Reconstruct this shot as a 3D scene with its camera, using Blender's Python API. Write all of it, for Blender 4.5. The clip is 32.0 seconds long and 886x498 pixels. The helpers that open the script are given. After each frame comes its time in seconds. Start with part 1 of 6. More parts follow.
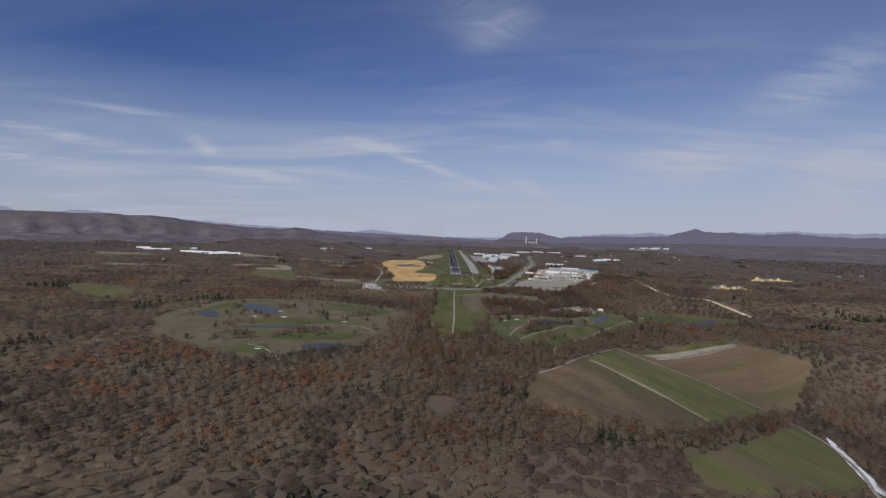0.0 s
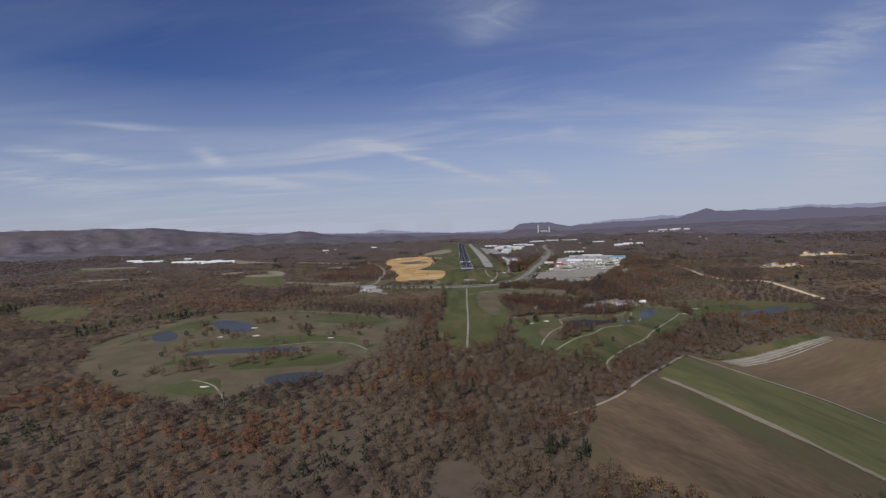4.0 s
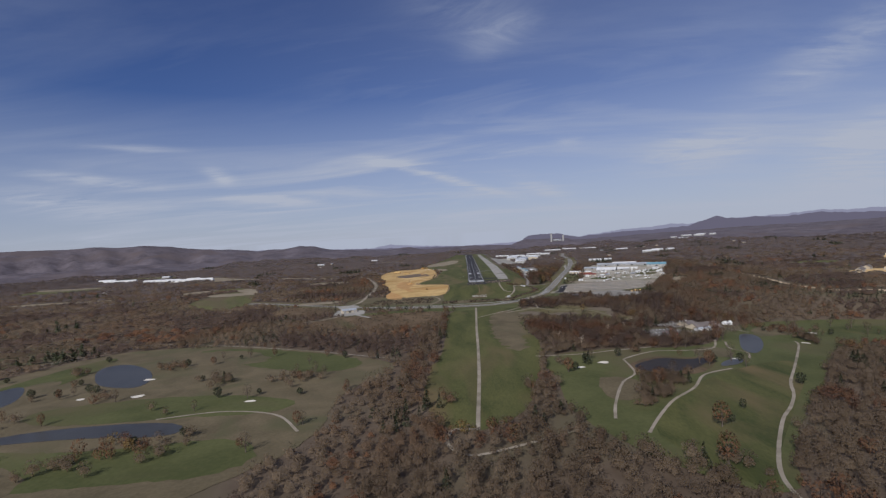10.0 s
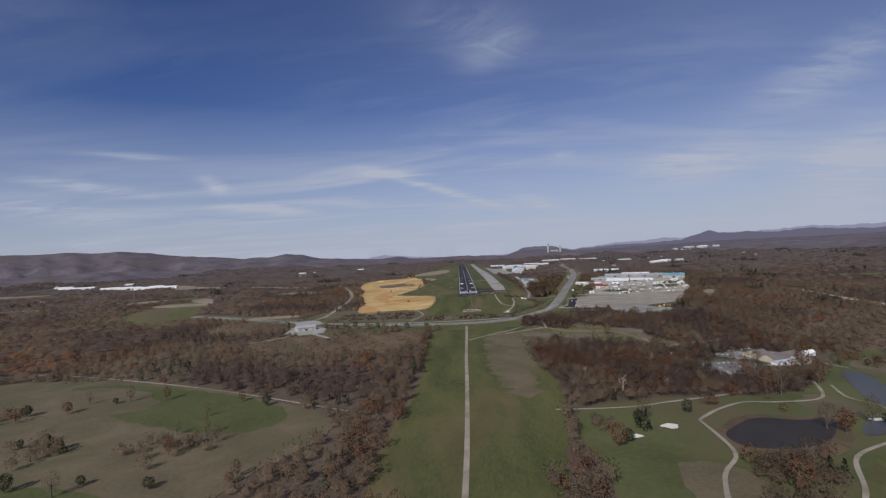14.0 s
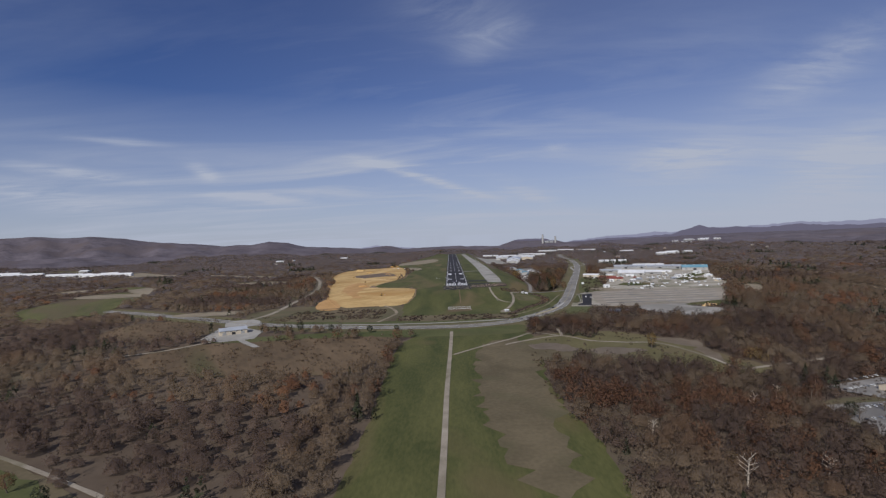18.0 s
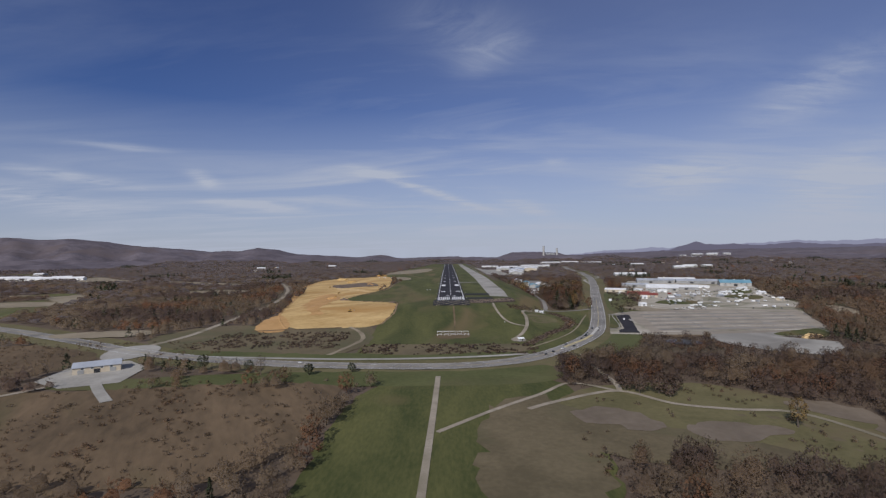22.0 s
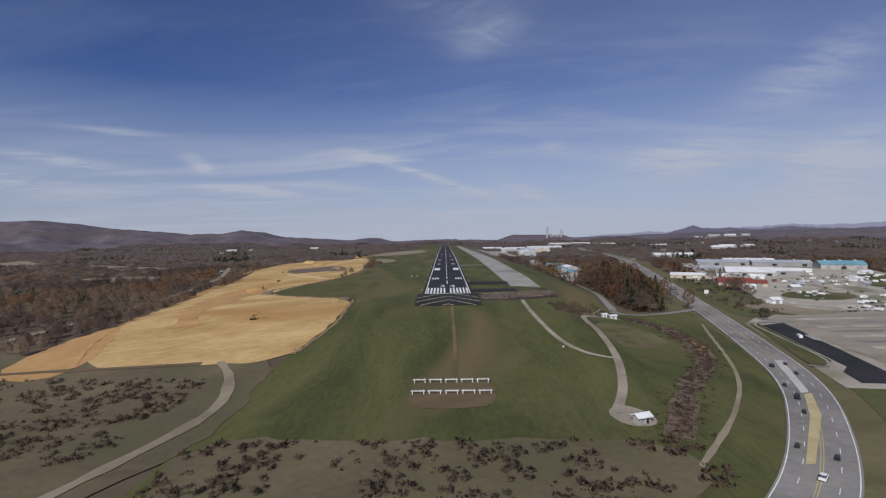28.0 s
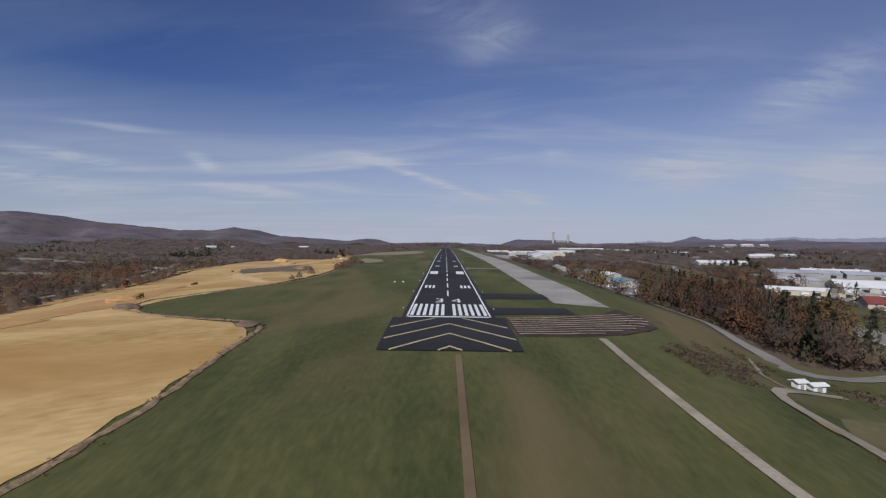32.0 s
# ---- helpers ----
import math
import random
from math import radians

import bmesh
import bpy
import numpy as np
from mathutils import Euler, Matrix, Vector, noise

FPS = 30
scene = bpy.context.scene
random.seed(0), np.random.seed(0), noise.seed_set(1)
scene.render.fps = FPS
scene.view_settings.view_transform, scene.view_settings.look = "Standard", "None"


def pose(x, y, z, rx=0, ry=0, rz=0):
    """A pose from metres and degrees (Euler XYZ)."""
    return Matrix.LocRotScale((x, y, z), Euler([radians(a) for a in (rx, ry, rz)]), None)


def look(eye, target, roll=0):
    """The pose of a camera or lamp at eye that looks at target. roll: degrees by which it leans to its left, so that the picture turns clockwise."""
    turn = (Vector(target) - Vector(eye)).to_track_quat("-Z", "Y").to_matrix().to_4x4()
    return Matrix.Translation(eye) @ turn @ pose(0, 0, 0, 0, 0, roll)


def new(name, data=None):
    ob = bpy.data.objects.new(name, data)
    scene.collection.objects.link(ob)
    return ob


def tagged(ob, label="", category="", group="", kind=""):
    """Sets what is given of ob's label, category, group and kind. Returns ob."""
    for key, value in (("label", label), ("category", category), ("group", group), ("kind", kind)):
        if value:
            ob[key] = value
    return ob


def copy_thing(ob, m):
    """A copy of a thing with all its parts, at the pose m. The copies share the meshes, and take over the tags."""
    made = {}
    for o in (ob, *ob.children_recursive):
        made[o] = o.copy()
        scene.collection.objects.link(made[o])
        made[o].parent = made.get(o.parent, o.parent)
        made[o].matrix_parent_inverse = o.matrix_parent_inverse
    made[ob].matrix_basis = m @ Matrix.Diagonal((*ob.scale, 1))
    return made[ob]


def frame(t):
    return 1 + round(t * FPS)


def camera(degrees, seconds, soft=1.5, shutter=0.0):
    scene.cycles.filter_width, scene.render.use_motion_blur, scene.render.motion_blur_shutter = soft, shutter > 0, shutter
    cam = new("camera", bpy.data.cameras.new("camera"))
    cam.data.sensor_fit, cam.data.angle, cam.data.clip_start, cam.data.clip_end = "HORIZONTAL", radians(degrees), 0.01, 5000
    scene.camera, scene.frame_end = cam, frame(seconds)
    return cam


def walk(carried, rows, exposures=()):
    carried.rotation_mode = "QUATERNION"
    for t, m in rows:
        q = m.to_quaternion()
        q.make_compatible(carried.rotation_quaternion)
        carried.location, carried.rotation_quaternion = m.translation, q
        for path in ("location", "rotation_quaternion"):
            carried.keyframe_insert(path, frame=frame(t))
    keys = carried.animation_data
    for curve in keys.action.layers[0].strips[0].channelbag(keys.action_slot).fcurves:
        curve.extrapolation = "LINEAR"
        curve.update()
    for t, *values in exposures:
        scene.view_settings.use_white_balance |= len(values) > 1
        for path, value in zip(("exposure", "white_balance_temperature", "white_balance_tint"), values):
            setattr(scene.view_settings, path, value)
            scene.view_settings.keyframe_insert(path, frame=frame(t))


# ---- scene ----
# Approach to a small airport in autumn woods: one plan, x across the runway, y along it, z = 0 on the runway.
cam = camera(83.7, 32.0, soft=1.3)
PATH = (
    (0, (-31.03, -1393.16, 136.84), (-31.62, -1293.28, 132.06), 1.72),
    (0.5, (-30.54, -1373.71, 134.99), (-31.82, -1273.82, 130.48), 0.75),
    (1, (-30.04, -1354.25, 133.13), (-31.86, -1254.32, 129.86), 0.83),
    (1.5, (-29.55, -1334.79, 131.27), (-32.05, -1234.90, 127.22), 1.42),
    (2, (-29.06, -1315.33, 129.42), (-32.40, -1215.51, 124.34), -0.14),
    (2.5, (-28.57, -1295.87, 127.56), (-32.22, -1196.06, 122.52), 0.18),
    (3, (-28.07, -1276.41, 125.70), (-31.38, -1176.60, 120.44), -0.67),
    (3.5, (-27.57, -1256.94, 123.84), (-30.22, -1157.15, 117.91), -2.10),
    (5.5, (-25.57, -1179.07, 116.35), (-28.03, -1079.17, 112.56), -1.17),
    (6, (-25.07, -1159.60, 114.46), (-27.03, -1059.69, 110.62), -2.17),
    (6.5, (-24.58, -1140.13, 112.56), (-25.98, -1040.23, 108.34), -0.10),
    (7, (-24.08, -1120.67, 110.65), (-25.28, -1020.78, 106.05), -0.02),
    (7.5, (-23.59, -1101.22, 108.71), (-25.06, -1001.33, 104.37), -1.33),
    (8, (-23.10, -1081.77, 106.76), (-25.05, -981.90, 101.99), 1.12),
    (8.5, (-22.62, -1062.33, 104.79), (-24.94, -962.42, 101.34), 2.49),
    (9, (-22.14, -1042.91, 102.80), (-25.03, -943.00, 99.70), 0.07),
    (9.5, (-21.64, -1023.49, 100.80), (-25.51, -923.61, 97.96), -1.75),
    (10, (-21.11, -1004.09, 98.79), (-25.41, -904.22, 96.02), -3.25),
    (10.5, (-20.56, -984.70, 96.78), (-24.60, -884.82, 93.95), -2.10),
    (11, (-19.95, -965.33, 94.78), (-22.42, -865.39, 92.56), -1.28),
    (11.5, (-19.29, -945.98, 92.78), (-21.03, -846.03, 90.03), 0.17),
    (12, (-18.57, -926.64, 90.81), (-20.04, -826.67, 89.03), -2.46),
    (12.5, (-17.78, -907.33, 88.85), (-20.99, -807.40, 87.14), -3.75),
    (13, (-16.93, -888.03, 86.91), (-21.37, -788.14, 85.16), -3.82),
    (13.5, (-16.03, -868.76, 85.00), (-20.60, -768.87, 83.94), -3.14),
    (14, (-15.10, -849.49, 83.11), (-18.09, -749.54, 82.54), -2.58),
    (14.5, (-14.15, -830.23, 81.26), (-15.34, -730.24, 80.84), -1.64),
    (16.5, (-10.47, -753.28, 74.21), (-12.51, -653.31, 72.86), -1.08),
    (17, (-9.64, -734.05, 72.54), (-11.98, -634.10, 70.55), -1.07),
    (17.5, (-8.84, -714.84, 70.91), (-10.99, -614.89, 68.56), -1.64),
    (18, (-8.08, -695.65, 69.30), (-9.53, -595.69, 66.89), -1.83),
    (18.5, (-7.37, -676.49, 67.73), (-7.86, -576.53, 64.99), -1.25),
    (19, (-6.69, -657.36, 66.18), (-6.59, -557.40, 63.49), -2.04),
    (19.5, (-6.04, -638.27, 64.64), (-6.27, -538.30, 62.39), -2.58),
    (20, (-5.44, -619.22, 63.12), (-5.91, -519.23, 61.56), -2.63),
    (20.5, (-4.87, -600.23, 61.61), (-5.48, -500.27, 59.01), -2.40),
    (21, (-4.34, -581.28, 60.12), (-5.13, -481.35, 56.60), 0.18),
    (21.5, (-3.85, -562.37, 58.63), (-4.49, -462.38, 57.49), 1.01),
    (22, (-3.40, -543.50, 57.15), (-4.30, -443.50, 57.03), -0.68),
    (22.5, (-3.00, -524.67, 55.68), (-4.31, -424.70, 53.55), -2.38),
    (23, (-2.65, -505.86, 54.21), (-4.24, -405.90, 51.99), -0.48),
    (23.5, (-2.35, -487.07, 52.75), (-3.73, -387.11, 50.21), -1.68),
    (24, (-2.09, -468.29, 51.29), (-4.55, -368.38, 47.98), -2.19),
    (24.5, (-1.89, -449.53, 49.84), (-5.03, -349.63, 46.52), -2.80),
    (25, (-1.74, -430.79, 48.39), (-4.60, -330.89, 45.07), -1.96),
    (25.5, (-1.63, -412.07, 46.94), (-3.11, -312.12, 43.98), 0.65),
    (27.5, (-1.46, -337.48, 41.18), (-2.50, -237.54, 37.96), 0.08),
    (28, (-1.46, -318.92, 39.75), (-1.84, -218.97, 36.49), -0.80),
    (28.5, (-1.45, -300.42, 38.31), (-1.75, -200.46, 35.39), -1.05),
    (29, (-1.45, -281.95, 36.88), (-0.85, -181.97, 34.76), -2.70),
    (29.5, (-1.45, -263.53, 35.46), (-1.90, -163.56, 32.94), -3.66),
    (30, (-1.45, -245.13, 34.03), (-3.39, -145.16, 32.26), -1.92),
    (30.5, (-1.45, -226.75, 32.61), (-4.70, -126.86, 29.12), 0.05),
    (31, (-1.45, -208.40, 31.18), (-3.96, -108.52, 27.02), -1.03),
    (31.5, (-1.45, -190.05, 29.76), (-2.55, -90.10, 26.77), 0.04),
    (32, (-1.45, -171.71, 28.34), (-1.95, -71.74, 25.95), 0.71),
)
walk(cam, [(t, look(eye, target, roll)) for t, eye, target, roll in PATH], [(0, -0.08, 6150, 12), (32, -0.08, 6150, 12)])

# ---- light ----
SUN_ELEVATION, SUN_AZIMUTH = radians(36), radians(205)
world = bpy.data.worlds.new("sky")
scene.world = world
world.use_nodes = True
wn, wl = world.node_tree.nodes, world.node_tree.links
wn.clear()
w_out, w_back = wn.new("ShaderNodeOutputWorld"), wn.new("ShaderNodeBackground")
sky = wn.new("ShaderNodeTexSky")
sky.sky_type, sky.sun_disc = "NISHITA", False
sky.sun_elevation, sky.sun_rotation = SUN_ELEVATION, SUN_AZIMUTH
sky.altitude, sky.air_density, sky.dust_density, sky.ozone_density = 700, 1.0, 0.3, 3.5
# thin cirrus: stretched noise on a flat layer overhead
coord, split = wn.new("ShaderNodeTexCoord"), wn.new("ShaderNodeSeparateXYZ")
wl.new(coord.outputs["Generated"], split.inputs[0])


def w_math(op, a, b=None, clamp=False):
    n = wn.new("ShaderNodeMath")
    n.operation, n.use_clamp = op, clamp
    for k, v in enumerate((a, b)):
        if v is None:
            continue
        if isinstance(v, (int, float)):
            n.inputs[k].default_value = v
        else:
            wl.new(v, n.inputs[k])
    return n.outputs[0]


def w_noise(scale, offset, detail, rough, distort, turn, stretch):
    mp, tx = wn.new("ShaderNodeMapping"), wn.new("ShaderNodeTexNoise")
    mp.inputs["Location"].default_value = offset
    mp.inputs["Rotation"].default_value = (0, 0, radians(turn))
    mp.inputs["Scale"].default_value = (scale * stretch, scale, scale)
    wl.new(layer.outputs[0], mp.inputs[0])
    wl.new(mp.outputs[0], tx.inputs["Vector"])
    tx.inputs["Scale"].default_value, tx.inputs["Detail"].default_value = 1.0, detail
    tx.inputs["Roughness"].default_value, tx.inputs["Distortion"].default_value = rough, distort
    return tx.outputs["Fac"]


high = w_math("MAXIMUM", split.outputs[2], 0.0)
lift_z = w_math("ADD", high, 0.09)
layer = wn.new("ShaderNodeCombineXYZ")
wl.new(w_math("DIVIDE", split.outputs[0], lift_z), layer.inputs[0])
wl.new(w_math("DIVIDE", split.outputs[1], lift_z), layer.inputs[1])
streak = w_noise(1.1, (3.1, 7.7, 0), 7, 0.6, 0.7, 24, 0.32)
veil = w_noise(0.33, (1.3, 4.2, 0), 3, 0.5, 0.3, 10, 0.6)
wisps = w_math("MULTIPLY", w_math("SUBTRACT", streak, 0.45), 3.6, True)
patch = w_math("MULTIPLY", w_math("SUBTRACT", veil, 0.36), 4.0, True)
low_band = w_math("MULTIPLY", w_math("SUBTRACT", 0.27, high), 2.9, True)
cover = w_math("ADD", w_math("MULTIPLY", w_math("MULTIPLY", wisps, patch), 0.55), w_math("MULTIPLY", low_band, 0.95))
# single wisps of cirrus on the flat layer's picture plane to the north: from, to, half width, density
ahead = w_math("MAXIMUM", split.outputs[1], 0.05)
plane = wn.new("ShaderNodeCombineXYZ")
wl.new(w_math("DIVIDE", split.outputs[0], ahead), plane.inputs[0])
wl.new(w_math("DIVIDE", split.outputs[2], ahead), plane.inputs[1])
plane.inputs[2].default_value = 1.0
feather = w_math("MULTIPLY", w_math("SUBTRACT", w_noise(3.0, (0.4, 2.2, 0), 6, 0.65, 1.2, 24, 0.4), 0.30), 2.6, True)
wave = w_math("MULTIPLY", w_math("SUBTRACT", w_noise(1.6, (5.4, 1.2, 0), 3, 0.5, 0.4, 0, 1.0), 0.5), 0.035)
for x0, z0, x1, z1, half_width, dense in (
    (-0.912, 0.180, -0.635, 0.132, 0.010, 0.6), (-0.985, 0.137, -0.672, 0.087, 0.028, 0.5), (-0.781, 0.224, -0.573, 0.207, 0.007, 0.45),
    (-0.523, 0.160, -0.463, 0.132, 0.013, 0.5), (-0.252, 0.166, -0.047, 0.143, 0.009, 0.4), (-0.161, 0.157, 0.101, 0.071, 0.008, 0.6),
    (-0.480, 0.102, -0.285, 0.078, 0.009, 0.5), (-0.079, 0.467, 0.191, 0.409, 0.060, 0.30), (0.019, 0.361, 0.146, 0.412, 0.034, 0.26),
    (0.600, 0.235, 0.900, 0.400, 0.050, 0.40), (0.361, 0.131, 0.587, 0.150, 0.032, 0.5), (0.663, 0.057, 0.911, 0.181, 0.069, 0.4),
    (0.100, 0.109, 0.217, 0.057, 0.014, 0.35), (0.193, 0.173, 0.250, 0.174, 0.009, 0.3)):
    long = math.hypot(x1 - x0, z1 - z0)
    ux, uz, mx_, mz_ = (x1 - x0) / long, (z1 - z0) / long, (x0 + x1) / 2, (z0 + z1) / 2
    shape = []
    for ax, az, reach in ((ux, uz, long * 0.48), (-uz, ux, half_width)):
        dot = wn.new("ShaderNodeVectorMath")
        dot.operation = "DOT_PRODUCT"
        wl.new(plane.outputs[0], dot.inputs[0])
        dot.inputs[1].default_value = (ax / reach, az / reach, -(ax * mx_ + az * mz_) / reach)
        far_off = dot.outputs["Value"]
        if shape:
            far_off = w_math("ADD", far_off, w_math("MULTIPLY", wave, 0.5 / reach))
        shape.append(w_math("MULTIPLY", far_off, far_off))
    soft_edge = w_math("POWER", 0.3679, w_math("ADD", shape[0], shape[1]))
    cover = w_math("ADD", cover, w_math("MULTIPLY", w_math("MULTIPLY", soft_edge, dense * 1.35), feather))
east_veil = w_math("MULTIPLY", w_math("MULTIPLY", w_math("ADD", split.outputs[0], 0.50, True), w_math("ADD", w_math("MULTIPLY", veil, 1.2), 0.4)), 0.20)
cover = w_math("MINIMUM", w_math("ADD", cover, east_veil), 1.0)
mixer = wn.new("ShaderNodeMix")
mixer.data_type = "RGBA"
mixer.inputs["B"].default_value = (6.7, 7.2, 8.3, 1)
wl.new(cover, mixer.inputs["Factor"])
deep = wn.new("ShaderNodeMix")  # the deep violet-blue of dry autumn air
deep.data_type, deep.blend_type = "RGBA", "MULTIPLY"
deep.inputs["B"].default_value = (0.54, 0.61, 0.97, 1)
wl.new(w_math("ADD", w_math("MULTIPLY", high, 0.35), 0.72, True), deep.inputs["Factor"])
wl.new(sky.outputs[0], deep.inputs["A"])
wl.new(deep.outputs["Result"], mixer.inputs["A"])
# ranges too far off to shift: skyline height by bearing, two ridges painted haze-blue
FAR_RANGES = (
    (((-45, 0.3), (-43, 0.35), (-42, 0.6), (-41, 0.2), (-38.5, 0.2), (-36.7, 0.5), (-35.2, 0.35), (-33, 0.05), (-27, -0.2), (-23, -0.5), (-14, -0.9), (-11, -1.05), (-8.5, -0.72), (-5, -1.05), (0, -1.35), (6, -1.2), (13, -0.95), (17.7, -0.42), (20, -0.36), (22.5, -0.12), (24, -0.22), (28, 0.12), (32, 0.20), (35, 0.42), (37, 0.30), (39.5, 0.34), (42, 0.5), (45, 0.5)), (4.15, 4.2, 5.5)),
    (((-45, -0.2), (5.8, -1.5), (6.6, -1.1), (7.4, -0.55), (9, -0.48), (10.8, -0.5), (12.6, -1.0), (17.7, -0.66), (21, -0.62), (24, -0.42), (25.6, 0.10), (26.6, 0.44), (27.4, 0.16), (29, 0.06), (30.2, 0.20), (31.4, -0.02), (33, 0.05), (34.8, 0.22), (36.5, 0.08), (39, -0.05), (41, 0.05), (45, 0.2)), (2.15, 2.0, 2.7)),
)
bearing_of = w_math("MULTIPLY", w_math("ARCTAN2", split.outputs[0], split.outputs[1]), 180 / math.pi)
rise_of = w_math("MULTIPLY", w_math("ARCSINE", split.outputs[2]), 180 / math.pi)
crag = wn.new("ShaderNodeTexNoise")
crag.noise_dimensions = "1D"
crag.inputs["Scale"].default_value, crag.inputs["Detail"].default_value = 1.1, 5
wl.new(bearing_of, crag.inputs["W"])
seen = mixer.outputs["Result"]
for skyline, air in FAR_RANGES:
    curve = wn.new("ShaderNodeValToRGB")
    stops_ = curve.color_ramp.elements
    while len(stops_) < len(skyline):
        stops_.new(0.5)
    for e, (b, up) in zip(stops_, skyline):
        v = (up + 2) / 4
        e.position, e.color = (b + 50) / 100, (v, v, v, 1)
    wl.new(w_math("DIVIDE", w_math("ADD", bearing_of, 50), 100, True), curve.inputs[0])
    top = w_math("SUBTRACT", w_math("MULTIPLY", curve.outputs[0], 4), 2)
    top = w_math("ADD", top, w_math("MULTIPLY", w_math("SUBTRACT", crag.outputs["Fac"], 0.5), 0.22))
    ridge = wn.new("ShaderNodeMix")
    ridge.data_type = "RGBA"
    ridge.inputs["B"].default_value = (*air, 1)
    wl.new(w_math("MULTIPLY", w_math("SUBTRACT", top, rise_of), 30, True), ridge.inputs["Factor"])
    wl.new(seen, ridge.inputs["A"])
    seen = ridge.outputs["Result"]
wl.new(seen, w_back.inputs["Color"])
w_back.inputs["Strength"].default_value = 0.066
wl.new(w_back.outputs[0], w_out.inputs["Surface"])

sun_data = bpy.data.lights.new("sun", "SUN")
sun_data.energy, sun_data.angle, sun_data.color = 3.85, radians(0.53), (1.0, 0.95, 0.87)
sun = new("sun", sun_data)
away = Vector((math.sin(SUN_AZIMUTH) * math.cos(SUN_ELEVATION), math.cos(SUN_AZIMUTH) * math.cos(SUN_ELEVATION), math.sin(SUN_ELEVATION)))
sun.matrix_world = look(away * 500, (0, 0, 0))


# ---- materials ----
def surface(name, low, high, scale=0.2, fine=3.0, rough=0.9, bump=0.3, stretch=(1, 1, 1), third=None, metal=0.0, island=0.0, turn=0.0, leaf=0.0):
    """Two colours mixed by coarse and fine noise in world metres, with a fine relief; third: a colour for scattered stains."""
    m = bpy.data.materials.new(name)
    m.use_nodes = True
    n, l = m.node_tree.nodes, m.node_tree.links
    bsdf = n["Principled BSDF"]
    bsdf.inputs["Roughness"].default_value, bsdf.inputs["Metallic"].default_value = rough, metal
    bsdf.inputs["Specular IOR Level"].default_value = 0.25
    place = n.new("ShaderNodeNewGeometry")
    mp = n.new("ShaderNodeMapping")
    mp.inputs["Scale"].default_value = stretch
    spin = n.new("ShaderNodeMapping")
    spin.inputs["Rotation"].default_value = (0, 0, radians(turn))
    l.new(place.outputs["Position"], spin.inputs[0])
    l.new(spin.outputs[0], mp.inputs[0])

    def tex(s, detail, distort=0.0):
        t = n.new("ShaderNodeTexNoise")
        t.inputs["Scale"].default_value, t.inputs["Detail"].default_value, t.inputs["Distortion"].default_value = s, detail, distort
        l.new(mp.outputs[0], t.inputs["Vector"])
        return t.outputs["Fac"]

    def mix(fac, a, b):
        x = n.new("ShaderNodeMix")
        x.data_type = "RGBA"
        l.new(fac, x.inputs["Factor"])
        for key, v in (("A", a), ("B", b)):
            if isinstance(v, tuple):
                x.inputs[key].default_value = (*v, 1)
            else:
                l.new(v, x.inputs[key])
        return x.outputs["Result"]

    def ramp(fac, a, b):
        r = n.new("ShaderNodeMapRange")
        r.inputs["From Min"].default_value, r.inputs["From Max"].default_value = a, b
        l.new(fac, r.inputs["Value"])
        return r.outputs[0]

    grain = tex(fine, 4)
    both = n.new("ShaderNodeMath")
    both.operation = "ADD"
    half = n.new("ShaderNodeMath")
    half.operation, half.inputs[1].default_value = "MULTIPLY", 0.55
    l.new(grain, half.inputs[0])
    l.new(tex(scale, 5, 0.6), both.inputs[0])
    l.new(half.outputs[0], both.inputs[1])
    fac = ramp(both.outputs[0], 0.55, 1.0)
    if island:
        per = n.new("ShaderNodeMath")
        per.operation, per.inputs[1].default_value = "MULTIPLY_ADD", island
        l.new(place.outputs["Random Per Island"], per.inputs[0])
        shift = n.new("ShaderNodeMath")
        shift.operation, shift.inputs[1].default_value = "SUBTRACT", island / 2
        l.new(fac, shift.inputs[0])
        l.new(shift.outputs[0], per.inputs[2])
        per.use_clamp = True
        fac = per.outputs[0]
    colour = mix(fac, low, high)
    if third:
        colour = mix(ramp(tex(scale * 0.37, 3, 1.0), 0.52, 0.68), colour, third)
    l.new(colour, bsdf.inputs["Base Color"])
    if bump:
        b = n.new("ShaderNodeBump")
        b.inputs["Strength"].default_value, b.inputs["Distance"].default_value = bump, 0.3
        l.new(grain, b.inputs["Height"])
        l.new(b.outputs[0], bsdf.inputs["Normal"])
    if leaf:  # thin leaves and twigs: part of the light shines through the blade, part passes between the twigs
        shine, blend, gaps, open_ = n.new("ShaderNodeBsdfTranslucent"), n.new("ShaderNodeMixShader"), n.new("ShaderNodeBsdfTransparent"), n.new("ShaderNodeMixShader")
        l.new(colour, shine.inputs["Color"])
        blend.inputs[0].default_value, open_.inputs[0].default_value = 0.35, leaf
        for a, b in ((bsdf.outputs[0], blend.inputs[1]), (shine.outputs[0], blend.inputs[2]), (blend.outputs[0], open_.inputs[1]), (gaps.outputs[0], open_.inputs[2]), (open_.outputs[0], n["Material Output"].inputs["Surface"])):
            l.new(a, b)
    return m


